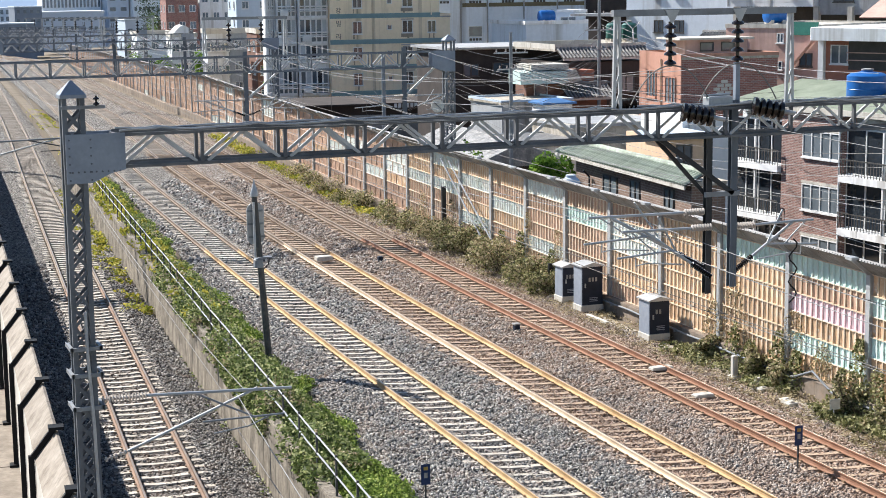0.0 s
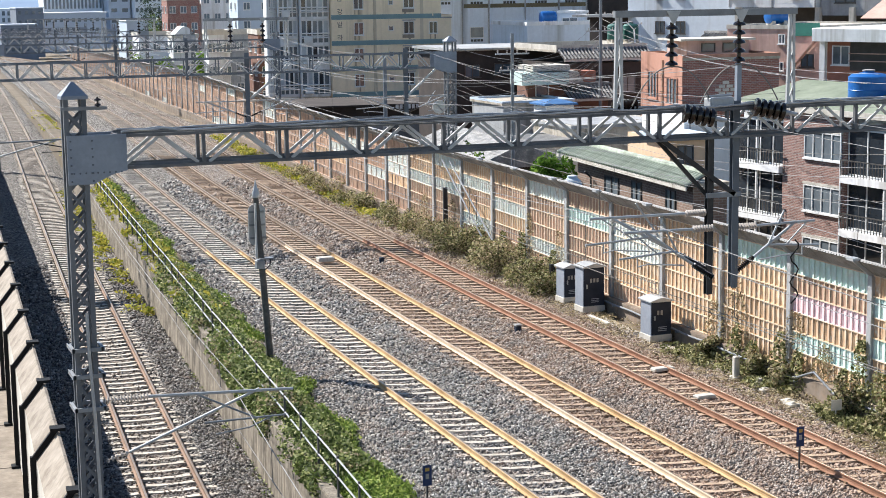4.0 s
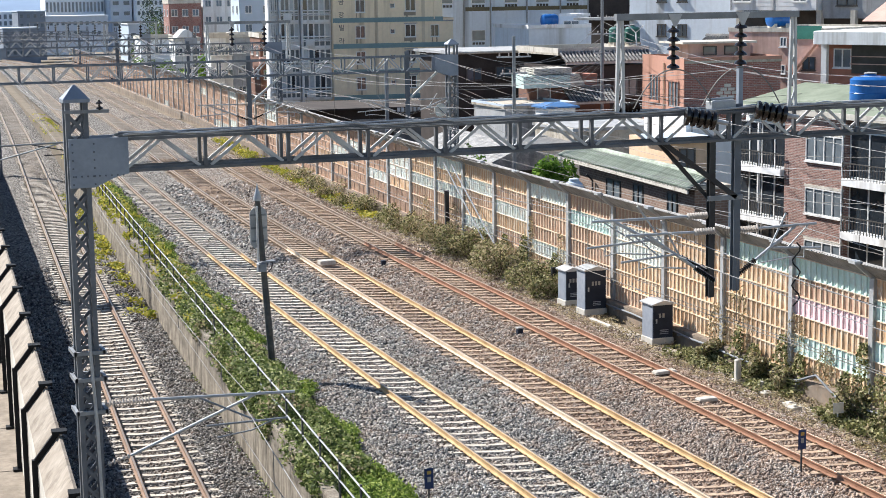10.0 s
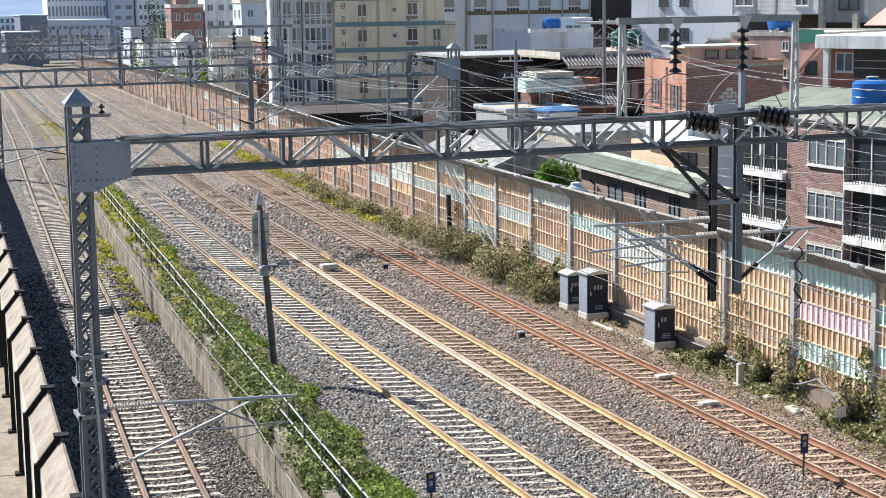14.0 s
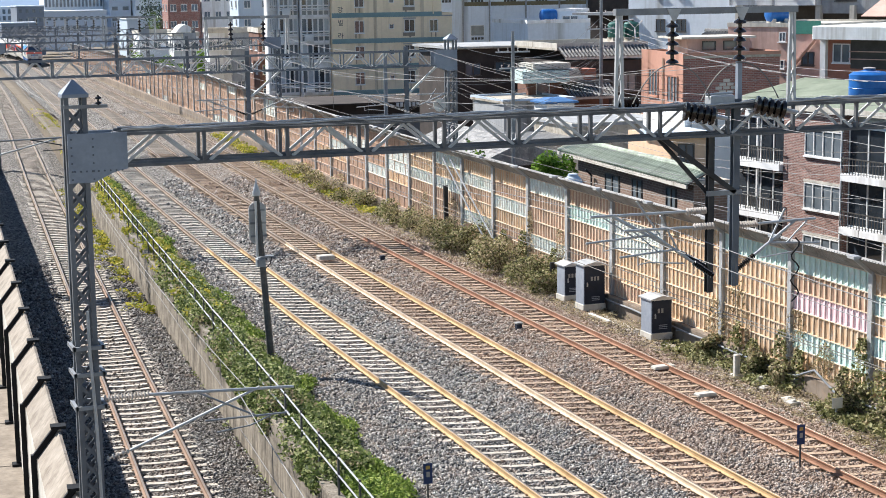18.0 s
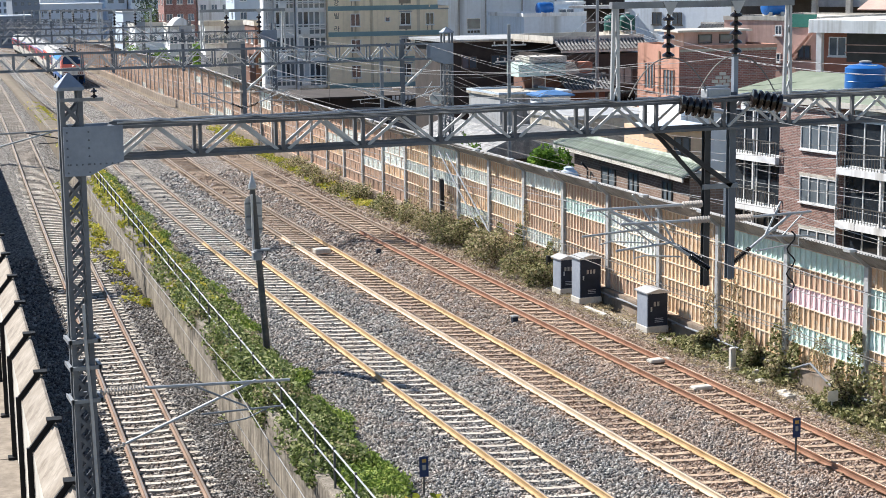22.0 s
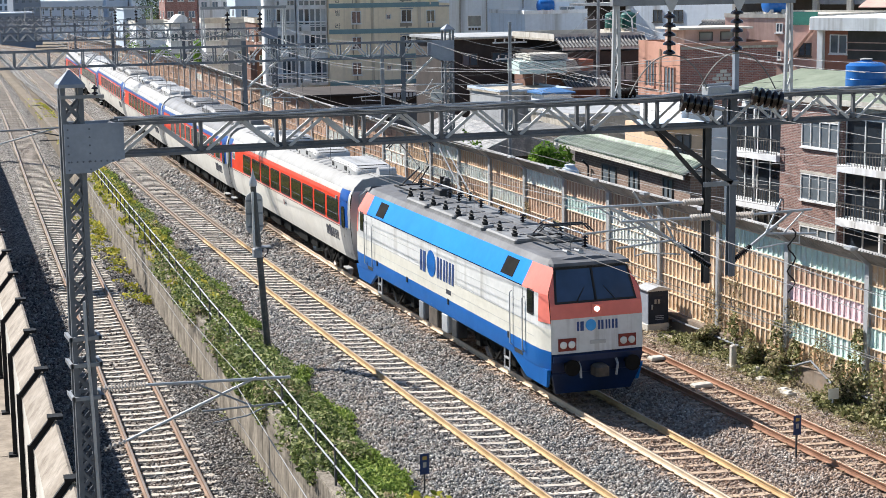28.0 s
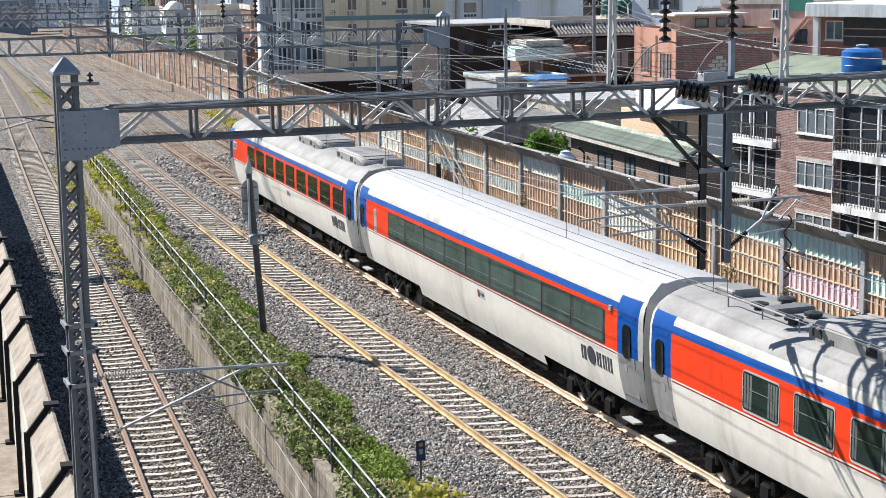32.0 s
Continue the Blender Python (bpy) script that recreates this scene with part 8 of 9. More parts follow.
    # shops and a parking deck under the cream apartments
    b = thing("shop", (37.0, 128.0, 0), -4.9, "dark shuttered shops under a low dark roof with white sign", "shop")
    block(b, 0, 14, 0, 9, -3, 2.0, "paint_dark")
    part("roof", Shape().box(-0.6, 14.4, -0.6, 9.4, 2.0, 2.15), M["paint_dark"], b, "flat dark roof")
    for k in range(4):
        part("shutter", Shape().box(0.6 + 3.4 * k, 3.4 + 3.4 * k, -0.05, -0.002, -2.5, 1.2), M["paint_grey" if k % 2 else "glass_pale"], b)
    for k in range(6):
        part("sign_bar", Shape().box(7.6 + 0.34 * k, 7.84 + 0.34 * k, -0.64, -0.6, 1.75, 2.1), M["paint_white"], b)


def orange_house():
    b = thing("house", (47.82, 85.5, 0), -4.9, "two-storey red brick house, one face coloured orange as sunlit", "house")
    block(b, 0, 6.2, 0, 6.1, -3, 7.05, "brick_red")
    # Orange puts sunlight into this face's colour; the brick keeps its shaded red.
    part("render_front", Shape().box(-0.06, -0.002, -0.05, 6.1, -3, 7.2), M["paint_orange"], b, "front coloured orange as in sunlight")
    flat_roof(b, 0, 6.2, 0, 6.1, 7.05, "concrete", "paint_orange", 0.2, 0.05)
    block(b, 1.6, 5.7, 3.0, 5.9, 7.2, 8.08, "paint_pink", "roof_room")
    part("roof_slab", Shape().box(1.0, 5.9, 2.5, 6.0, 8.08, 8.2), M["concrete_pale"], b)
    window_unit(b, "s", -0.062, 1.35, 5.2, 1.5, 1.6, "paint_orange", "glass_pale", 3)
    window_unit(b, "s", -0.062, 4.2, 5.45, 1.4, 1.6, "paint_orange", "glass_pale", 3)
    for du, dz in ((0, 0.42), (-0.25, 0.2), (0.25, 0.2), (-0.5, -0.02), (0.0, -0.02), (0.5, -0.02), (-0.25, -0.24), (0.25, -0.24), (0, -0.46)):
        part("pale_block", Shape().box(2.75 + du - 0.2, 2.75 + du + 0.2, -0.03, -0.002, 5.3 + dz - 0.09, 5.3 + dz + 0.09), M["concrete_pale"], b)
    for x in (3.0, 4.4):
        window_unit(b, "f", 2.998, x, 7.65, 0.9, 0.55, "window_dark", "glass_town", 1, False)
    part("awning", Shape().extrude_x([(-0.9, 4.2), (-0.85, 4.26), (0.02, 4.5), (0.02, 4.42)], 0.2, 2.2), M["roof_white"], b)
    part("wall_pipe", Shape().tube([(-0.12, 2.7, -3), (-0.12, 2.7, 7.0)], 0.05, 6), M["paint_peach"], b)


def right_houses():
    b = box_house("house", (55.36, 93.24, 0), -66, 7.0, 9, -3, 8.6, "paint_pink", "pink rendered house with small windows", roof="concrete_pale", rim="concrete_pale",
                  wins=((4.12, 8.0, 0.5, 0.6), (4.0, 6.3, 0.6, 0.55), (1.2, 7.8, 0.5, 0.5)), up=0.12, over=0.05)
    part("screen", Shape().box(4.8, 6.85, -0.08, -0.01, 8.2, 9.0), M["sheet_green"], b, "green mesh screen")
    window_unit(b, "f", -0.002, 6.0, 6.7, 0.9, 0.8, "window_dark", "glass_town", 2)
    part("leaning_shade", Shape().extrude_y([(4.9, 6.0), (6.8, 8.1), (6.75, 8.15), (4.85, 6.05)], -0.4, -0.02), M["paint_pink"], b)
    tiled_slope(b, (-2.6, 1.2, 8.2), (2.4, 0, 0), (0, -1.5, -0.7), 10, "tile_grey")
    lying_tank(58.6, 92.6, 8.85, 0.5, 1.6, "tank_blue", "blue plastic water tank on a pink house roof")
    b = thing("house", (64.9, 125.5, 0), -66, "tall white rendered house with paired windows", "house")
    block(b, 0, 10.8, 0, 9, -3, 20, "paint_white_shaded")
    for z in (7.95, 10.75, 13.4, 16.1):
        for x in (3.4, 5.5):
            window_unit(b, "f", -0.002, x, z, 0.95, 1.0, "window_dark", "glass_town", 2)
    part("corner_strip", Shape().box(10.82, 11.2, 0.2, 9, -3, 20), M["paint_grey"], b)
    part("eave", Shape().box(-5.5, 0.5, -0.8, 4, 8.75, 8.95), M["paint_grey"], b, "flat grey eave")
    block(b, -5.0, -0.02, 1.0, 6, -3, 8.75, "paint_dark", "side_wing", "dark side wing")
    b = thing("apartment_block", (67.5, 113.5, 0), -66, "white clapboard upper floors over an open parking level", "apartment block")
    block(b, 0, 7.8, 0, 8, 9.6, 18, "paint_white")
    for k in range(26):
        part("clapboard", Shape().box(0, 7.8, -0.03, -0.002, 9.6 + 0.32 * k, 9.6 + 0.32 * k + 0.27), M["paint_white"], b)
    for x in (0.0, 3.9, 7.7):
        part("mullion", Shape().box(x, x + 0.1, -0.06, -0.002, 9.6, 18), M["paint_grey"], b)
    for z in (10.75, 13.6):
        for x, w in ((1.1, 1.7), (6.3, 1.2)):
            window_unit(b, "f", -0.03, x, z, w, 1.0, "window_white", "glass_pale", 2)
    block(b, -1, 14, 3.0, 8, -3, 9.6, "shadow_room", "parking_level", "dark block as shade of an open parking level")
    for x in (0.4, 4.0, 7.6, 10.5):
        part("column", Shape().box(x, x + 0.4, 0.2, 0.6, 5, 9.6), M["concrete_pale"], b)
    block(b, 7.9, 14, 0.5, 8, 9.0, 18, "paint_grey", "wing")
    window_unit(b, "f", 0.498, 10.0, 10.6, 1.7, 1.3, "window_dark", "glass_town", 2)
    b = thing("house", (57.4, 86.0, 0), -66, "brick-red house with white roof edge and open loggia", "house")
    block(b, 0, 9, 0.6, 8, -3, 8.1, "paint_brick")
    part("roof_edge", Shape().cbox(-0.2, 9.2, -0.5, 8, 7.95, 8.75, 0.05), M["paint_white"], b, "broad white roof edge")
    part("loggia", Shape().box(1.85, 6, 0.55, 0.598, 6.2, 8.1), M["shadow_room"], b, "dark sheet as shade of a loggia")
    window_unit(b, "f", 0.598, 1.2, 7.1, 1.2, 1.15, "window_white", "glass_pale", 2)
    part("railing", Shape().box(1.85, 6, 0.3, 0.36, 7.2, 7.26).box(1.85, 6, 0.3, 0.36, 6.75, 6.81), M["paint_pink"], b)
    part("corner_pipe", Shape().box(-0.12, 0.25, 0.3, 0.6, 5.0, 8.1), M["paint_white"], b)
    part("awning", Shape().extrude_x([(-0.3, 9.3), (-0.3, 9.36), (2.5, 10.5), (2.5, 10.44)], 3.0, 9.0), M["awning"], b, "pink canvas awning")


def brick_apartments():
    """The brick block whose side faces the railway, turned a little towards it."""
    b = thing("apartment_block", (49.6, 70.2, 0), -85.0, "red-brown brick apartment block with white balconies", "apartment block")
    # local x runs along the facade towards the viewer's right, y into the block
    block(b, -6.45, -1.45, 0.0, 9, -4, 4.75, "brick_brown")
    block(b, -11.2, -6.45, 0.9, 9, -4, 4.75, "paint_white", "wall", "white recess behind the balconies")
    block(b, -1.45, 5.5, 0.9, 9, -4, 4.75, "paint_white", "wall", "white recess behind the balconies")
    part("roof", Shape().extrude_x([(-0.15, 4.75), (9.2, 4.75), (9.2, 5.4), (5.2, 5.95), (-0.15, 4.9)], -11.4, 5.7), M["roof_green"], b, "pale green shingled roof slope")
    part("roof_edge", Shape().box(-11.45, 5.75, -0.24, -0.16, 4.67, 4.97), M["concrete_pale"], b)
    for z in (3.02, 0.2, -2.6):
        window_unit(b, "f", -0.002, -3.1, z, 3.0, 1.4, "window_white", "glass_pale", 4)
        part("lintel", Shape().box(-4.7, -1.5, -0.04, -0.002, z + 0.72, z + 0.86), M["concrete_pale"], b)
    for u0, u1 in ((-11.1, -6.48), (-1.42, 4.6)):
        for k in range(1, 4):
            z = 4.2 - 2.76 * k
            balcony(b, "f", 0.898, u0, u1, z, 1.15)
            window_unit(b, "f", 0.3, (u0 + u1) / 2, z + 1.42, u1 - u0 - 0.06, 2.36, "window_white", "glass_night", 4, False)
            part("partition_post", Shape().box(u0 + (u1 - u0) * 0.55 - 0.06, u0 + (u1 - u0) * 0.55 + 0.06, -0.2, -0.08, z + 0.22, z + 2.6), M["window_white"], b)
    part("downpipe", Shape().tube([(-1.6, -0.06, -4), (-1.6, -0.06, 4.6)], 0.05, 6), M["paint_white"], b)
    water_tank(52.4, 73.8, 5.4, 1.05, 1.35, "tank_blue", "big round blue water tank with a pale lid on a roof")
    b = thing("house", (36.3, 66.0, 0), -4.9, "peach rendered house with a pale roof slab and white stair wall", "house")
    block(b, 0, 2.0, 0, 5, -3, 4.5, "paint_peach")
    part("roof_slab", Shape().cbox(-0.3, 2.2, -0.3, 3.0, 4.5, 4.72, 0.03), M["pale_haze_blue"], b, "pale blue-white roof slab")
    window_unit(b, "f", -0.002, 0.75, 3.8, 0.8, 0.9, "window_dark", "glass_town", 2)
    block(b, 2.02, 4.6, 3.0, 8, -3, 5.1, "paint_white", "stair_wall", "white stair wall")
    part("air_conditioner", Shape().cbox(2.6, 3.3, 2.55, 2.98, 2.3, 3.3, 0.05), M["window_white"], b)
    part("wall_pipe", Shape().tube([(2.3, 2.9, -3), (2.3, 2.9, 5.0)], 0.05, 6), M["paint_grey"], b)


def green_roof_house():
    """The low brick house right behind the wall, with a ribbed green tile roof."""
    b = thing("house", (33.1, 58.0, 0), -4.9, "low brown brick house with ribbed pale green tile roof", "house")
    block(b, 0, 1.5, 0.3, 13.4, -3.1, 3.4, "brick_dull")
    part("flat_roof", Shape().box(0.1, 1.6, 0.2, 13.5, 3.4, 3.55), M["concrete"], b)
    tiled_slope(b, (0.55, 15.2, 3.86), (0, -15.1, 0), (-0.95, 0, -0.5), 50, "tile_green", "tile_green")
    for u, z, w, h in ((9.0, 2.35, 1.7, 1.1), (6.1, 2.4, 1.1, 1.2), (2.45, 2.5, 1.0, 1.1)):
        window_unit(b, "s", -0.002, u, z, w, h, "window_dark", "glass_pale", 2)
    part("wall_pipe", Shape().tube([(-0.1, 11.4, 0), (-0.1, 11.4, 2.6), (-0.4, 11.4, 2.9)], 0.05, 6), M["steel_dark"], b)
    t = thing("water_tank", (29.75, 62.5, 0), 0, "small pale blue-grey tank on a stand behind the wall", "water tank")
    part("vessel", Shape().lathe([(0.36, 2.6), (0.4, 2.7), (0.4, 3.3), (0.3, 3.45), (0.22, 3.5), (0.22, 3.6), (0.02, 3.64)], 18), M["pale_haze_blue"], t, "", True)
    part("stand", Shape().box(-0.3, 0.3, -0.3, 0.3, -3.0, 2.6), M["steel_grey"], t)


def far_town():
    rng = random.Random(11)
    # distant towers with window grids; haze is put into their wall colours
    for x, y, W, H, mt, nx, nz, wh, lab in ((74.0, 554.0, 19.0, 24, "haze_white", 16, 5, 3.2, "distant white office block with tall narrow windows"),
                                            (93.5, 545.0, 7.0, 30.0, "haze_light_grey", 2, 9, 1.2, "distant plain office slab in haze grey"),
                                            (101.0, 540.0, 11.5, 40.0, "haze_white", 8, 12, 1.3, "distant haze-pale high-rise with many windows"),
                                            (114.0, 545.0, 15.0, 44.0, "haze_light_grey", 9, 13, 1.3, "distant high-rise in haze grey with many windows"),
                                            (46.0, 505.0, 8.0, 3.6, "pale_haze_blue", 6, 2, 1.3, "distant block in haze blue"), (55.0, 520.0, 8.0, 6.0, "haze_light_grey", 5, 3, 1.3, "distant office block in haze grey"),
                                            (36.0, 530.0, 9.0, 5.0, "pale_haze_blue", 6, 3, 1.3, "distant block in haze blue")):
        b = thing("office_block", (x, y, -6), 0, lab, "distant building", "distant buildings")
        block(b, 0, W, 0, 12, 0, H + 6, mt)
        part("roof_edge", Shape().box(-0.1, W + 0.1, -0.1, 12.1, H + 6, H + 6.5), M["haze_light_grey"], b)
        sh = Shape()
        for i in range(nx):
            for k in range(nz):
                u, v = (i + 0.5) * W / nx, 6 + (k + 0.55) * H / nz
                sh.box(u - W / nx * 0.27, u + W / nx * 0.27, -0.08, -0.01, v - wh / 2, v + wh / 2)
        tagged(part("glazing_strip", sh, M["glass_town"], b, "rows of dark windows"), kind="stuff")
    for x, y, W, H, mt, lab in ((62.0, 486.0, 20.5, 7.2, "haze_light_grey", "long station building in haze grey"), (30.0, 560.0, 24.0, 5.0, "pale_haze_blue", "distant low shed in haze blue"),
                                (-30.0, 440.0, 30.0, 4.0, "haze_white", "distant low white-roofed shed"), (60.0, 330.0, 11, 7.5, "pale_haze_blue", "distant block in haze blue")):
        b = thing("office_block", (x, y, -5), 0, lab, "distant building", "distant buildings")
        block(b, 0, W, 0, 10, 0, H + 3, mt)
        part("roof_edge", Shape().box(-0.2, W + 0.2, -0.2, 10.2, H + 3, H + 3.3), M["haze_white"], b)
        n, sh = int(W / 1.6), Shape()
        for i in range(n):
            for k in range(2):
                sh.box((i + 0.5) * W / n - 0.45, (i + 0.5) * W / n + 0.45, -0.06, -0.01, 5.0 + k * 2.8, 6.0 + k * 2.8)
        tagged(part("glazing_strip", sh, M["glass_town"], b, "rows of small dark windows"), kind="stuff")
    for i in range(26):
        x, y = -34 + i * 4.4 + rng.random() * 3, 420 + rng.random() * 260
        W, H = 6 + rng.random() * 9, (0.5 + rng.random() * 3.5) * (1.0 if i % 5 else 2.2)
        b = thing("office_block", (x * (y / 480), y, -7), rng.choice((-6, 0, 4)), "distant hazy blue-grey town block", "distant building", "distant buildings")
        block(b, 0, W, 0, 9, 0, H + 7, rng.choice(("pale_haze_blue", "haze_grey", "haze_blue", "haze_blue", "haze_grey", "haze_light_grey")))
        part("roof_edge", Shape().box(-0.15, W + 0.15, -0.15, 9.15, H + 7, H + 7.3), M["haze_light_grey"], b)
        sh = Shape()
        for q in range(int(W / 1.9)):
            for k in range(3):
                sh.box(0.6 + q * 1.9, 1.4 + q * 1.9, -0.06, -0.01, H + 5.35 - k * 2.6, H + 6.25 - k * 2.6)
        tagged(part("glazing_strip", sh, M["glass_town"], b, "tiny dark windows"), kind="stuff")
    # wooded hills that close the view, with haze mixed into their blue
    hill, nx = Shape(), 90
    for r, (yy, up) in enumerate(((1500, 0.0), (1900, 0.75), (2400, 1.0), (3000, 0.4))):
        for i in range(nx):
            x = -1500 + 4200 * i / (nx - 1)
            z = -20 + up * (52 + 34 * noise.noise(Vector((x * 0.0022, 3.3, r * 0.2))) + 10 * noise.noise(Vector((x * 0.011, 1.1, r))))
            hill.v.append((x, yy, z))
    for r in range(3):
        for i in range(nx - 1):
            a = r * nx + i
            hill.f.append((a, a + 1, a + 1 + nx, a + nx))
    single("backdrop_hills", hill, M["hill_haze"], "hazy blue wooded hills behind the town", "hills", kind="structure", smooth=True)
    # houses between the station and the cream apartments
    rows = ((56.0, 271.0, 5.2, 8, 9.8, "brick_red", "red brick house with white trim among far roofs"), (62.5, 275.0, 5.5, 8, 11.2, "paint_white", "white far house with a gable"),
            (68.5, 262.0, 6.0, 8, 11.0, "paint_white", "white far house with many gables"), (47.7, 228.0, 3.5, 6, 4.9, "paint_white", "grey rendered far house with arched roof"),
            (44.5, 236.0, 5.0, 9, 5.0, "haze_white", "haze-pale blank far house wall"), (51.0, 215.0, 5.6, 8, 5.6, "paint_grey", "grey rendered far house with flat roof"),
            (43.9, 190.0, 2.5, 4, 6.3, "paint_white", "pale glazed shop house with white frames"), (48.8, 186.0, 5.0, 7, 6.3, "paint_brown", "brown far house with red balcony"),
            (60.0, 240.0, 8.0, 8, 10.5, "pale_haze_blue", "far house in haze blue with flat roof"), (71.0, 232.0, 8.0, 8, 12.5, "paint_white", "white stepped far house"), (76.0, 205.0, 9.0, 9, 15.5, "paint_dark", "tall dark far building"))
    for x, y, W, D, H, mt, lab in rows:
        wins = [((i + 0.5) * W / 3, H - 1.5 - 2.7 * k, 1.0, 1.1) for i in range(3) for k in range(3)]
        swins = [((i + 0.5) * D / 2, H - 1.5 - 2.7 * k, 1.2, 1.1) for i in range(2) for k in range(2)]
        b = box_house("house", (x, y, 0), -4.9, W, D, -6, H, mt, lab, wins=wins, swins=swins, up=0.4)
        if "arched" in lab:
            part("vault", Shape().extrude_y([(W * 0.1 + W * 0.8 * i / 8, H + 0.4 + 1.2 * math.sin(math.pi * i / 8)) for i in range(9)], 0.5, D - 0.5), M["paint_white"], b, "white arched roof")
        elif H > 7:
            block(b, W * 0.2, W * 0.6, 1.5, D - 2, H + 0.14, H + 2.0, mt, "roof_room")
        if "red balcony" in lab:
            part("balcony", Shape().box(-0.2, 2.6, -0.9, -0.02, 3.4, 4.1), M["awning"], b, "dull red balcony")
    # a crowd of plain roofs that closes the town behind
    for i in range(46):
        x = 70 + rng.random() * 150
        y = 120 + rng.random() * 260
        if x - 40 < (y - 60) * 0.12 or (x < 92 and y < 190):
            x += 55
        W, D, H = 7 + rng.random() * 7, 7 + rng.random() * 6, 7 + rng.random() * 9
        mt = rng.choice(("paint_white", "paint_grey", "haze_white", "paint_pink", "pale_haze_blue", "paint_cream"))
        wins = [((k + 0.5) * W / 3, H - 1.6 - 2.8 * q, 1.2, 1.2) for k in range(3) for q in range(2)]
        box_house("house", (x, y, 0), rng.choice((-4.9, 5, -12)), W, D, -6, H, mt, "far town house with a flat roof", wins=wins)


apartment_yellow()
factory_white()
middle_houses()
orange_house()
right_houses()
brick_apartments()
green_roof_house()
far_town()


# ---- plants ----
def leaf_mesh(name, pts, size, mat, rng, flat=0.6, slim=0.6):
    """Many small folded leaves at the given points."""
    n = len(pts)
    P = np.asarray(pts, float)
    s = size * (0.6 + 0.8 * rng.random(n))[:, None]
    a = rng.normal(size=(n, 3))
    a[:, 2] *= flat
    a /= np.linalg.norm(a, axis=1)[:, None]
    b = np.cross(a, rng.normal(size=(n, 3)))
    b /= np.linalg.norm(b, axis=1)[:, None] + 1e-9
    c = np.cross(a, b)
    v = np.stack([P - a * s, P + b * s * slim + c * s * 0.15, P + a * s, P - b * s * slim + c * s * 0.15], 1).reshape(-1, 3)
    me = bpy.data.meshes.new(name)
    me.vertices.add(len(v))
    me.vertices.foreach_set("co", v.ravel())
    q = np.arange(len(v), dtype=np.int32)
    me.loops.add(len(q))
    me.loops.foreach_set("vertex_index", q)
    me.polygons.add(n)
    me.polygons.foreach_set("loop_start", np.arange(0, len(q), 4, dtype=np.int32))
    me.update()
    me.materials.append(mat)
    return me


def cloud(rng, n, centre, radii, hollow=0.55):
    d = rng.normal(size=(n, 3))
    d /= np.linalg.norm(d, axis=1)[:, None]
    r = hollow + (1 - hollow) * rng.random(n) ** 0.5
    return np.asarray(centre) + d * r[:, None] * np.asarray(radii)


def make_ivy():
    rng = np.random.default_rng(7)
    lumps = []
    y = 23.0
    while y < 108:
        k = 0.5 + 0.5 * noise.noise(Vector((y * 0.16, 2.0, 0.0)))
        near = max(0, min(1, (44 - y) / 10))
        wide = (0.45 + 0.5 * k) if y < 62 else (0.4 + 0.4 * k)
        if (y > 62 and k < 0.5) or k < 0.36:
            y += 0.5
            continue
        for _ in range(3):
            u = rng.random() * wide
            h = (0.28 + 0.3 * k) * (1.0 - 0.5 * u / wide)
            lumps.append((retaining(y) + 0.62 + u, y + rng.random() * 0.8, h, 0.35 + 0.25 * rng.random()))
        if rng.random() < 0.35 and y < 70:
            lumps.append((retaining(y) + 0.3, y, 0.75, 0.3))
        y += 0.36 + max(0, y - 60) * 0.008
    # ivy heaped on the railing, and hanging over the edge of the wall
    for y0, y1, n, h in ((29.0, 33.0, 14, 0.5), (35.0, 40.0, 26, 0.55), (41.5, 50.5, 90, 0.95), (52.5, 59.0, 40, 0.7), (61.0, 65.0, 18, 0.5)):
        for _ in range(n):
            y = y0 + rng.random() * (y1 - y0)
            lumps.append((retaining(y) + 0.12 + rng.random() * 0.45, y, h * (0.5 + 0.5 * rng.random()), 0.24 + 0.22 * rng.random()))
    pts, dry = [], []
    for y0, y1, n, deep in ((35.8, 37.5, 8, 0.25), (41.5, 49.0, 40, 0.45), (54.0, 57.5, 12, 0.35), (62.0, 64.0, 6, 0.3)):
        for _ in range(n):
            y = y0 + rng.random() * (y1 - y0)
            z = 0.3 - deep * rng.random() ** 1.5 * 1.2
            pts.append(cloud(rng, 90, (retaining(y) + 0.02, y, z), (0.13, 0.3, 0.22), 0.2))
    for x, yy, z, r in lumps:
        n = int(210 * min(1, (46 / max(yy, 30)) ** 1.6) * (r / 0.4) ** 2) + 18
        c = cloud(rng, n, (x, yy, max(z * 0.5, -0.6) if z > 0 else z), (r * 1.15, r * 1.3, max(abs(z), 0.16) * 0.9), 0.3)
        (pts if rng.random() < 0.9 else dry).append(c)
    ivy = np.concatenate(pts)
    ivy = ivy[(ivy[:, 2] > -1.0)]
    tagged(new("ivy", leaf_mesh("ivy", ivy, 0.055, M["leaf"], rng)), "dense green ivy and weeds on top of the retaining wall", "ivy", kind="stuff")
    tagged(new("dry_ivy", leaf_mesh("dry_ivy", np.concatenate(dry), 0.055, M["leaf_dry"], rng)), "brown dried creepers among the ivy", "ivy", kind="stuff")
    # fresh grass in tufts on the outer side of the ivy
    tufts = []
    for _ in range(4200):
        y = 24 + rng.random() ** 1.3 * 76
        if noise.noise(Vector((y * 0.11, 7.0, 0.0))) + 0.25 * rng.random() > -0.08:
            u = 0.55 + rng.random() * (1.5 + 0.9 * noise.noise(Vector((y * 0.35, 1.0, 5.0)))) * (1.0 if y < 62 else 0.75)
            tufts.append(cloud(rng, int(40 * min(1, (44 / y) ** 1.4)) + 5, (retaining(y) + u, y, 0.14 - 0.28 * max(0, u - 1.0)), (0.2, 0.28, 0.2), 0.1))
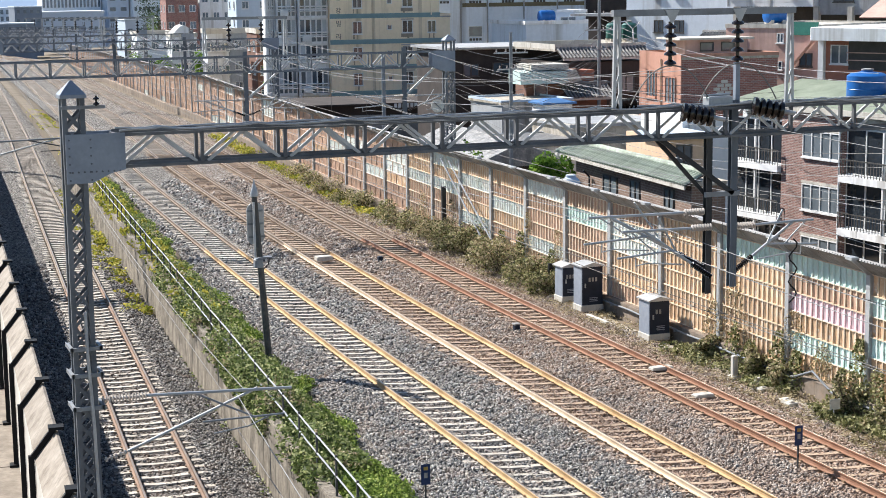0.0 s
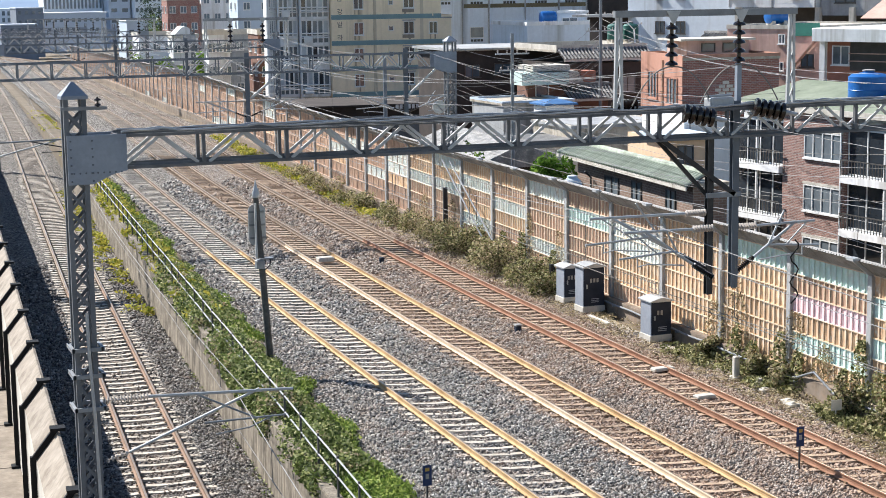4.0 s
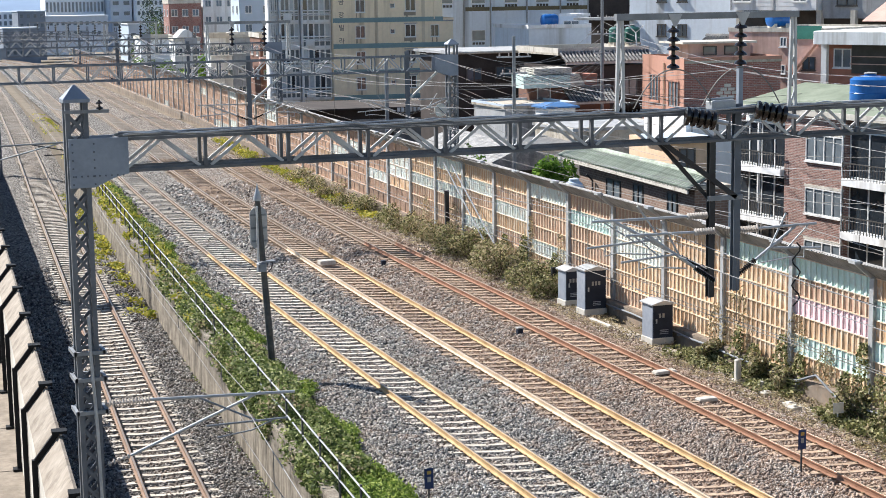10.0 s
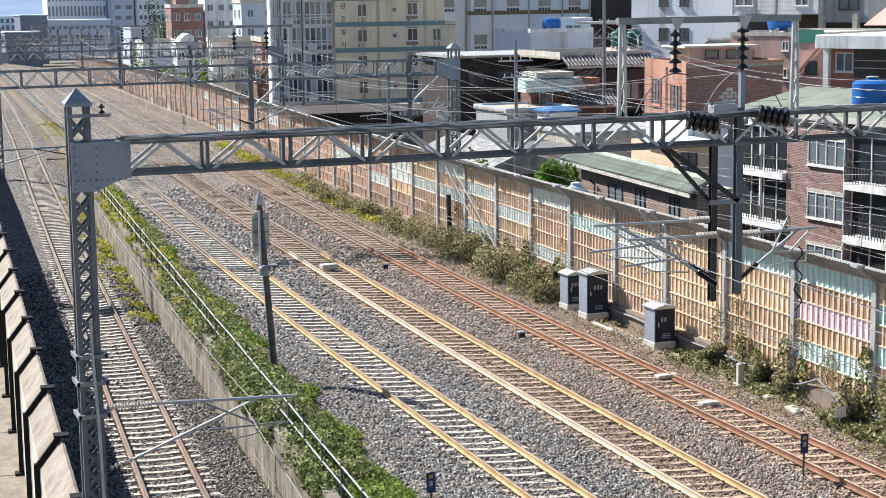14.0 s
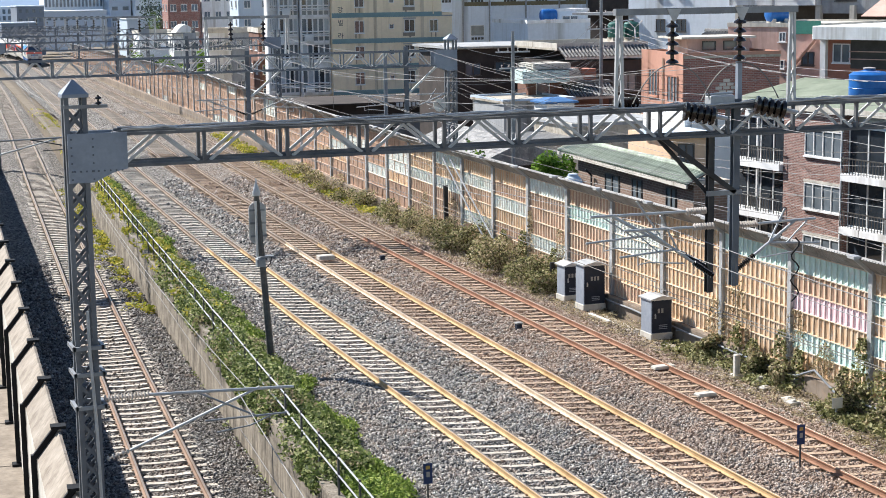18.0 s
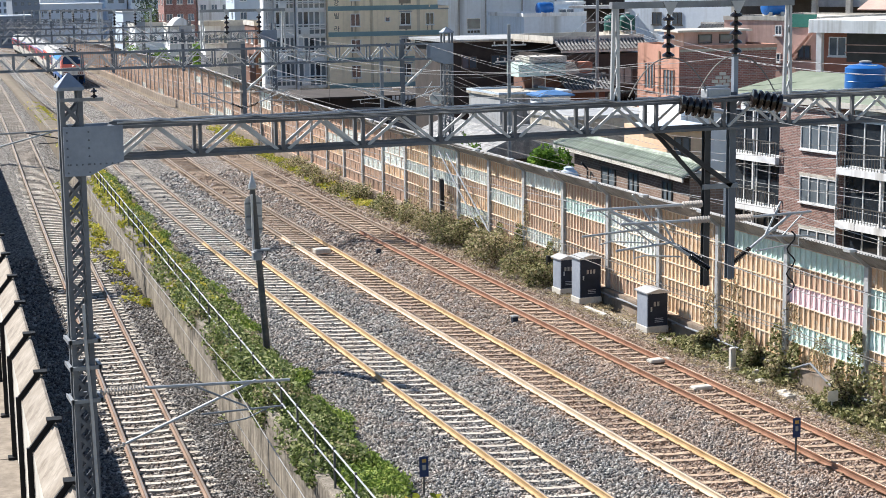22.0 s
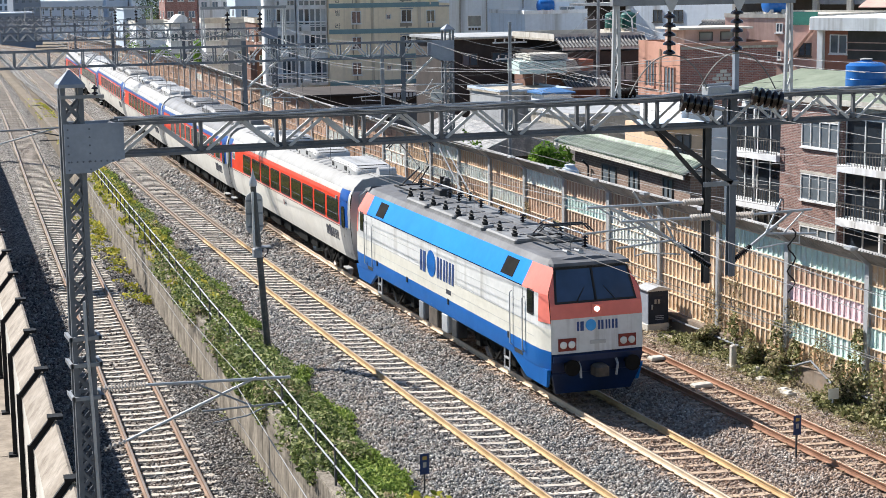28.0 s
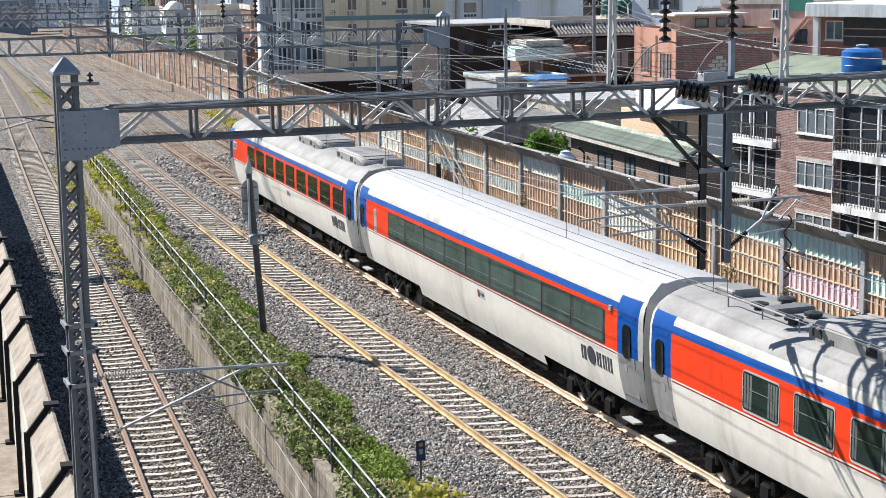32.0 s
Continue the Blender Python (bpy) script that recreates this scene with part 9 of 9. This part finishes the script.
    tagged(new("grass", leaf_mesh("grass", np.concatenate(tufts), 0.06, M["grass"], rng, 0.9, 0.35)), "fresh green grass and weeds beside the retaining wall", "grass", kind="stuff")
    # yellow weeds: over the far part of the retaining wall, between the lines, and at the foot of the noise wall
    spots = []
    for _ in range(420):
        y = 66 + rng.random() ** 1.2 * 110
        u = rng.random()
        if noise.noise(Vector((y * 0.09, 3.0, 1.0))) < -0.1 and y > 66:
            continue
        if y < 108:
            spots.append((retaining(y) + 0.1 + (u - 0.5) * 2.4, y, 0.1) if u > 0.5 else (retaining(y) - 0.15 - u * 2.4, y, low_z(y) - 0.3))
        else:
            spots.append((low_line(y) + 2.2 + u * 1.1, y, drop(y) - 0.3))
    for _ in range(300):
        y = 56 + rng.random() * 54
        u = rng.random() if y > 68 else 0.3 + 0.7 * rng.random()
        spots.append((retaining(y) - 0.25 + u * 1.3, y, 0.22) if u > 0.25 else (retaining(y) - 0.3 - u * 3, y, low_z(y) - 0.3))
    for _ in range(150):
        y = 82 + rng.random() * 50
        spots.append((wall_e(y) - 1.5 + rng.random() * 0.9, y, drop(y) - 0.35))
    for _ in range(90):
        y = 25 + rng.random() * 8
        spots.append((retaining(y) + 1.2 + rng.random() * 1.2, y, 0.0))
    c = [cloud(rng, 30, (x, y, z + 0.1), (0.35, 0.42, 0.18), 0.2) for x, y, z in spots]
    tagged(new("yellow_weeds", leaf_mesh("yellow_weeds", np.concatenate(c), 0.085, M["leaf_yellow"], rng)), "yellow-green weeds between the tracks", "weeds", kind="stuff")
    c = []
    for _ in range(150):
        y = 40 + rng.random() * 75
        c.append(cloud(rng, 16, (C2 + bend(y) + 1.82 + rng.normal() * 0.25, y, -0.33), (0.25, 0.4, 0.06), 0.1) if 58 < y < 100 else cloud(rng, 10, (low_line(y) + 2.2 + rng.random() * 0.5, y, low_z(y) - 0.4), (0.2, 0.3, 0.08), 0.1))
    tagged(new("sparse_weeds", leaf_mesh("sparse_weeds", np.concatenate(c), 0.05, M["leaf"], rng)), "sparse green weeds in the ballast", "weeds", kind="stuff")
    # litter of dry stems at the foot of the noise wall
    c = []
    for _ in range(2300):
        y = 28 + (rng.random() ** 1.4) * 100
        c.append(cloud(rng, 12, (wall_e(y) - 0.35 - rng.random() * 2.0, y, -0.36 + rng.random() * 0.08), (0.25, 0.3, 0.07), 0.1))
    tagged(new("dry_weeds", leaf_mesh("dry_weeds", np.concatenate(c), 0.06, M["leaf_dry"], rng, 0.5, 0.25)), "dry brown weeds and litter along the noise wall", "weeds", kind="stuff")


def shrub(x, y, z, r, h, seed, dry):
    rng = np.random.default_rng(seed)
    t = thing("shrub", (x, y, z), 0, "scraggy olive-green shrub with dry stems by the noise wall" if dry < 0.5 else "half-dry brown shrub climbing the noise wall", "shrub", "shrubs along the noise wall")
    st = Shape()
    tips = []
    for k in range(7):
        a, q = rng.random() * 6.28, 0.3 + 0.7 * rng.random()
        tip = (math.cos(a) * r * q, math.sin(a) * r * q, h * (0.55 + 0.45 * rng.random()))
        st.tube([(0, 0, 0), (tip[0] * 0.4, tip[1] * 0.4, tip[2] * 0.6), tip], [0.03, 0.02, 0.008], 5)
        tips.append(tip)
    part("stem", st, M["bark"], t, fix=False)
    n = int(3000 * min(1, (48 / max(y, 30)) ** 1.5) * r) + 100
    pts = np.concatenate([cloud(rng, n // 7, (p[0] * 0.85, p[1] * 0.85, p[2] * (0.35 + 0.55 * rng.random())), (r * 0.55, r * 0.55, h * 0.3), 0.2) for p in tips])
    pts[:, 2] = np.maximum(pts[:, 2], 0.02)
    k = rng.random(len(pts)) < dry
    for nm, sel, mt in (("leaves", ~k, "leaf_bush"), ("dry_leaves", k, "leaf_dry")):
        if sel.sum() > 3:
            tagged(part(nm, leaf_mesh(nm, pts[sel], 0.056, M[mt], rng), M[mt], t, fix=False), kind="stuff")


def make_shrubs():
    rng = random.Random(21)
    spots = [(45.6, 0.6, 0.8), (42.4, 0.6, 1.1), (41.2, 0.5, 0.8), (37.4, 0.6, 1.3), (36.0, 0.65, 0.9), (34.6, 0.7, 0.7),
             (57.6, 0.8, 1.3), (59.3, 0.9, 1.6), (60.9, 0.7, 1.0), (62.6, 0.9, 1.7), (64.2, 0.9, 1.5), (66.0, 1.0, 1.3), (67.5, 1.1, 1.5), (69.2, 1.1, 1.3), (71.0, 1.0, 1.4),
             (73.2, 1.0, 1.2), (75.5, 0.9, 1.1), (78.0, 1.0, 1.2), (81.0, 0.9, 1.0), (84.5, 1.0, 1.1), (88.0, 1.0, 1.0), (92.0, 1.0, 1.1), (96.5, 1.1, 1.0), (101.0, 1.1, 1.1)]
    for i, (y, r, h) in enumerate(spots):
        shrub(wall_e(y) - (0.42 if y < 47 else 0.65) - rng.random() * (0.2 if y < 47 else 0.5), y, -0.5, r * (0.72 if y < 47 else 1.0), h, 100 + i, 0.25 + 0.45 * rng.random())
    # dry creepers on the wall itself
    r2 = np.random.default_rng(3)
    c = []
    for y0, w, h in ((44.5, 1.2, 2.2), (45.8, 0.8, 1.4), (41.0, 1.0, 1.9), (39.4, 0.8, 1.2), (58.6, 0.7, 1.9), (61.8, 0.6, 2.2), (71.6, 1.3, 1.6), (76.0, 1.0, 1.4), (50.0, 0.5, 0.8)):
        n = 420
        z = r2.random(n) ** 1.6 * h
        yy = y0 + (r2.random(n) - 0.5) * 2 * w * (1 - z / h * 0.7)
        c.append(np.stack([[wall_e(v) - 0.12 for v in yy] + (r2.random(n) - 0.5) * 0.12, yy, z + 0.05], 1))
    tagged(new("dry_creeper", leaf_mesh("dry_creeper", np.concatenate(c), 0.06, M["leaf_dry"], r2, 1.0, 0.3)), "dry brown creeper clinging to the noise wall", "creeper", kind="stuff")
    c = []
    for y0, w, h in ((44.2, 0.45, 1.1), (43.2, 0.5, 0.7), (41.6, 0.5, 1.3), (40.6, 0.5, 0.9), (38.2, 0.4, 0.9), (37.4, 0.5, 1.9), (36.5, 0.6, 1.2), (35.4, 0.6, 0.9), (34.2, 0.6, 0.7), (62.4, 0.7, 1.5), (64.6, 0.8, 1.2), (59.0, 0.6, 1.2)):
        n = int(430 * w * h) + 80
        z = r2.random(n) ** 1.25 * h
        yy = y0 + (r2.random(n) - 0.5) * 2 * w * (1.1 - z / h * 0.75)
        c.append(np.stack([[wall_e(v) - 0.2 for v in yy] - r2.random(n) * 0.3 * (1 - z / h), yy, z - 0.1], 1))
    for _ in range(260):
        y = 32.5 + r2.random() * 14.5
        if 38.6 < y < 40.3:
            continue
        k = 0.5 + 0.5 * noise.noise(Vector((y * 0.7, 4.0, 0.0)))
        c.append(cloud(r2, 26, (wall_e(y) - 0.35 - r2.random() * (0.5 + 0.9 * k), y, -0.34 + 0.25 * k * r2.random()), (0.2, 0.26, 0.16), 0.2))
    tagged(new("green_creeper", leaf_mesh("green_creeper", np.concatenate(c), 0.058, M["leaf_bush"], r2, 0.9, 0.6)), "olive-green creeper climbing the foot of the noise wall", "creeper", kind="stuff")


def tree(x, y, z, h, r, n, label, mat, size=0.2, seed=1, trunk=True):
    rng = np.random.default_rng(seed)
    t = thing("tree", (x, y, z), 0, label, "tree")
    st = Shape().tube([(0, 0, 0), (0.1, 0, h * 0.35), (0, 0.1, h * 0.7)], [0.12 * r / 2 + 0.06, 0.08 * r / 2 + 0.05, 0.04], 8)
    pts = []
    for k in range(14):
        a, e = rng.random() * 6.28, h * (0.35 + 0.6 * rng.random())
        q = r * (0.4 + 0.45 * rng.random()) * (1.1 - 0.6 * abs(e / h - 0.6))
        p = (math.cos(a) * q, math.sin(a) * q, e)
        st.tube([(0, 0, e * 0.55), (p[0] * 0.5, p[1] * 0.5, e * 0.8), p], [0.06, 0.04, 0.015], 5)
        pts.append(cloud(rng, n // 14, p, (r * 0.42, r * 0.42, h * 0.17), 0.35))
    part("trunk", st, M["bark"], t, fix=False)
    tagged(part("crown", leaf_mesh("crown", np.concatenate(pts), size, M[mat], rng), M[mat], t, fix=False), kind="stuff")


M["leaf_bush"] = leaf_material("leaf_bush", (0.04, 0.048, 0.022), (0.25, 0.25, 0.11), (0.66, 0.62, 0.38))
M["leaf_bright"] = leaf_material("leaf_bright", (0.08, 0.17, 0.025), (0.18, 0.33, 0.05), (0.32, 0.46, 0.1))
M["leaf_pine"] = leaf_material("leaf_pine", (0.02, 0.04, 0.025), (0.05, 0.085, 0.05), (0.09, 0.13, 0.08))
M["leaf_far"] = leaf_material("leaf_far", (0.06, 0.11, 0.05), (0.13, 0.2, 0.07), (0.24, 0.32, 0.12))
make_ivy()
make_shrubs()
tree(31.6, 67.8, -3.0, 6.6, 1.25, 9000, "round bright green tree rising behind the noise wall", "leaf_bright", 0.1, 4)
tree(30.8, 76.0, -3.0, 6.5, 0.9, 900, "small yellow-green tree behind the noise wall", "leaf_bright", 0.1, 5)
for k, (x, y, h, r, mt) in enumerate(((55.5, 290.0, 9.5, 3.0, "leaf_far"), (47.5, 205.0, 5.6, 2.6, "leaf_bright"), (43.2, 210.0, 3.8, 2.2, "leaf_bright"), (45.6, 222.0, 4.2, 2.2, "leaf_bright"),
                                      (44.9, 236.0, 4.2, 2.2, "leaf_bright"), (49.0, 175.0, 5.0, 2.2, "leaf_bright"), (60.5, 300.0, 16.0, 3.4, "leaf_pine"))):
    tree(x, y, drop(y) - 3.0, h + 2.3, r, 3600, "leafy green town tree among far houses", mt, 0.16, 30 + k)


# ---- what moves ----
def front(t):
    """Where the locomotive's nose is along the line."""
    return 39.0 + (29.35 if t > 28.0 else 27.2) * (28.0 - t) + 2.8 * max(0.0, 23.0 - t)


def train_pose(y):
    """A vehicle whose middle is y metres along the middle line."""
    line, lz = LINES["middle"]
    a = math.atan((line(y + 8) - line(y - 8)) / 16)
    return Matrix.Translation((line(y), y, lz(y) + CANT / 2)) @ Matrix.Rotation(-a, 4, "Z")


def motions():
    times = [0.0] + [i for i in range(4, 17, 2)] + [16.5 + 0.5 * i for i in range(32)]
    for i, car in enumerate([locomotive] + coaches):
        back = LOCO_LEN / 2 if i == 0 else LOCO_LEN + 0.4 + PITCH * (i - 0.5)
        walk(car, [(t, train_pose(front(t) + back)) for t in times])


motions()
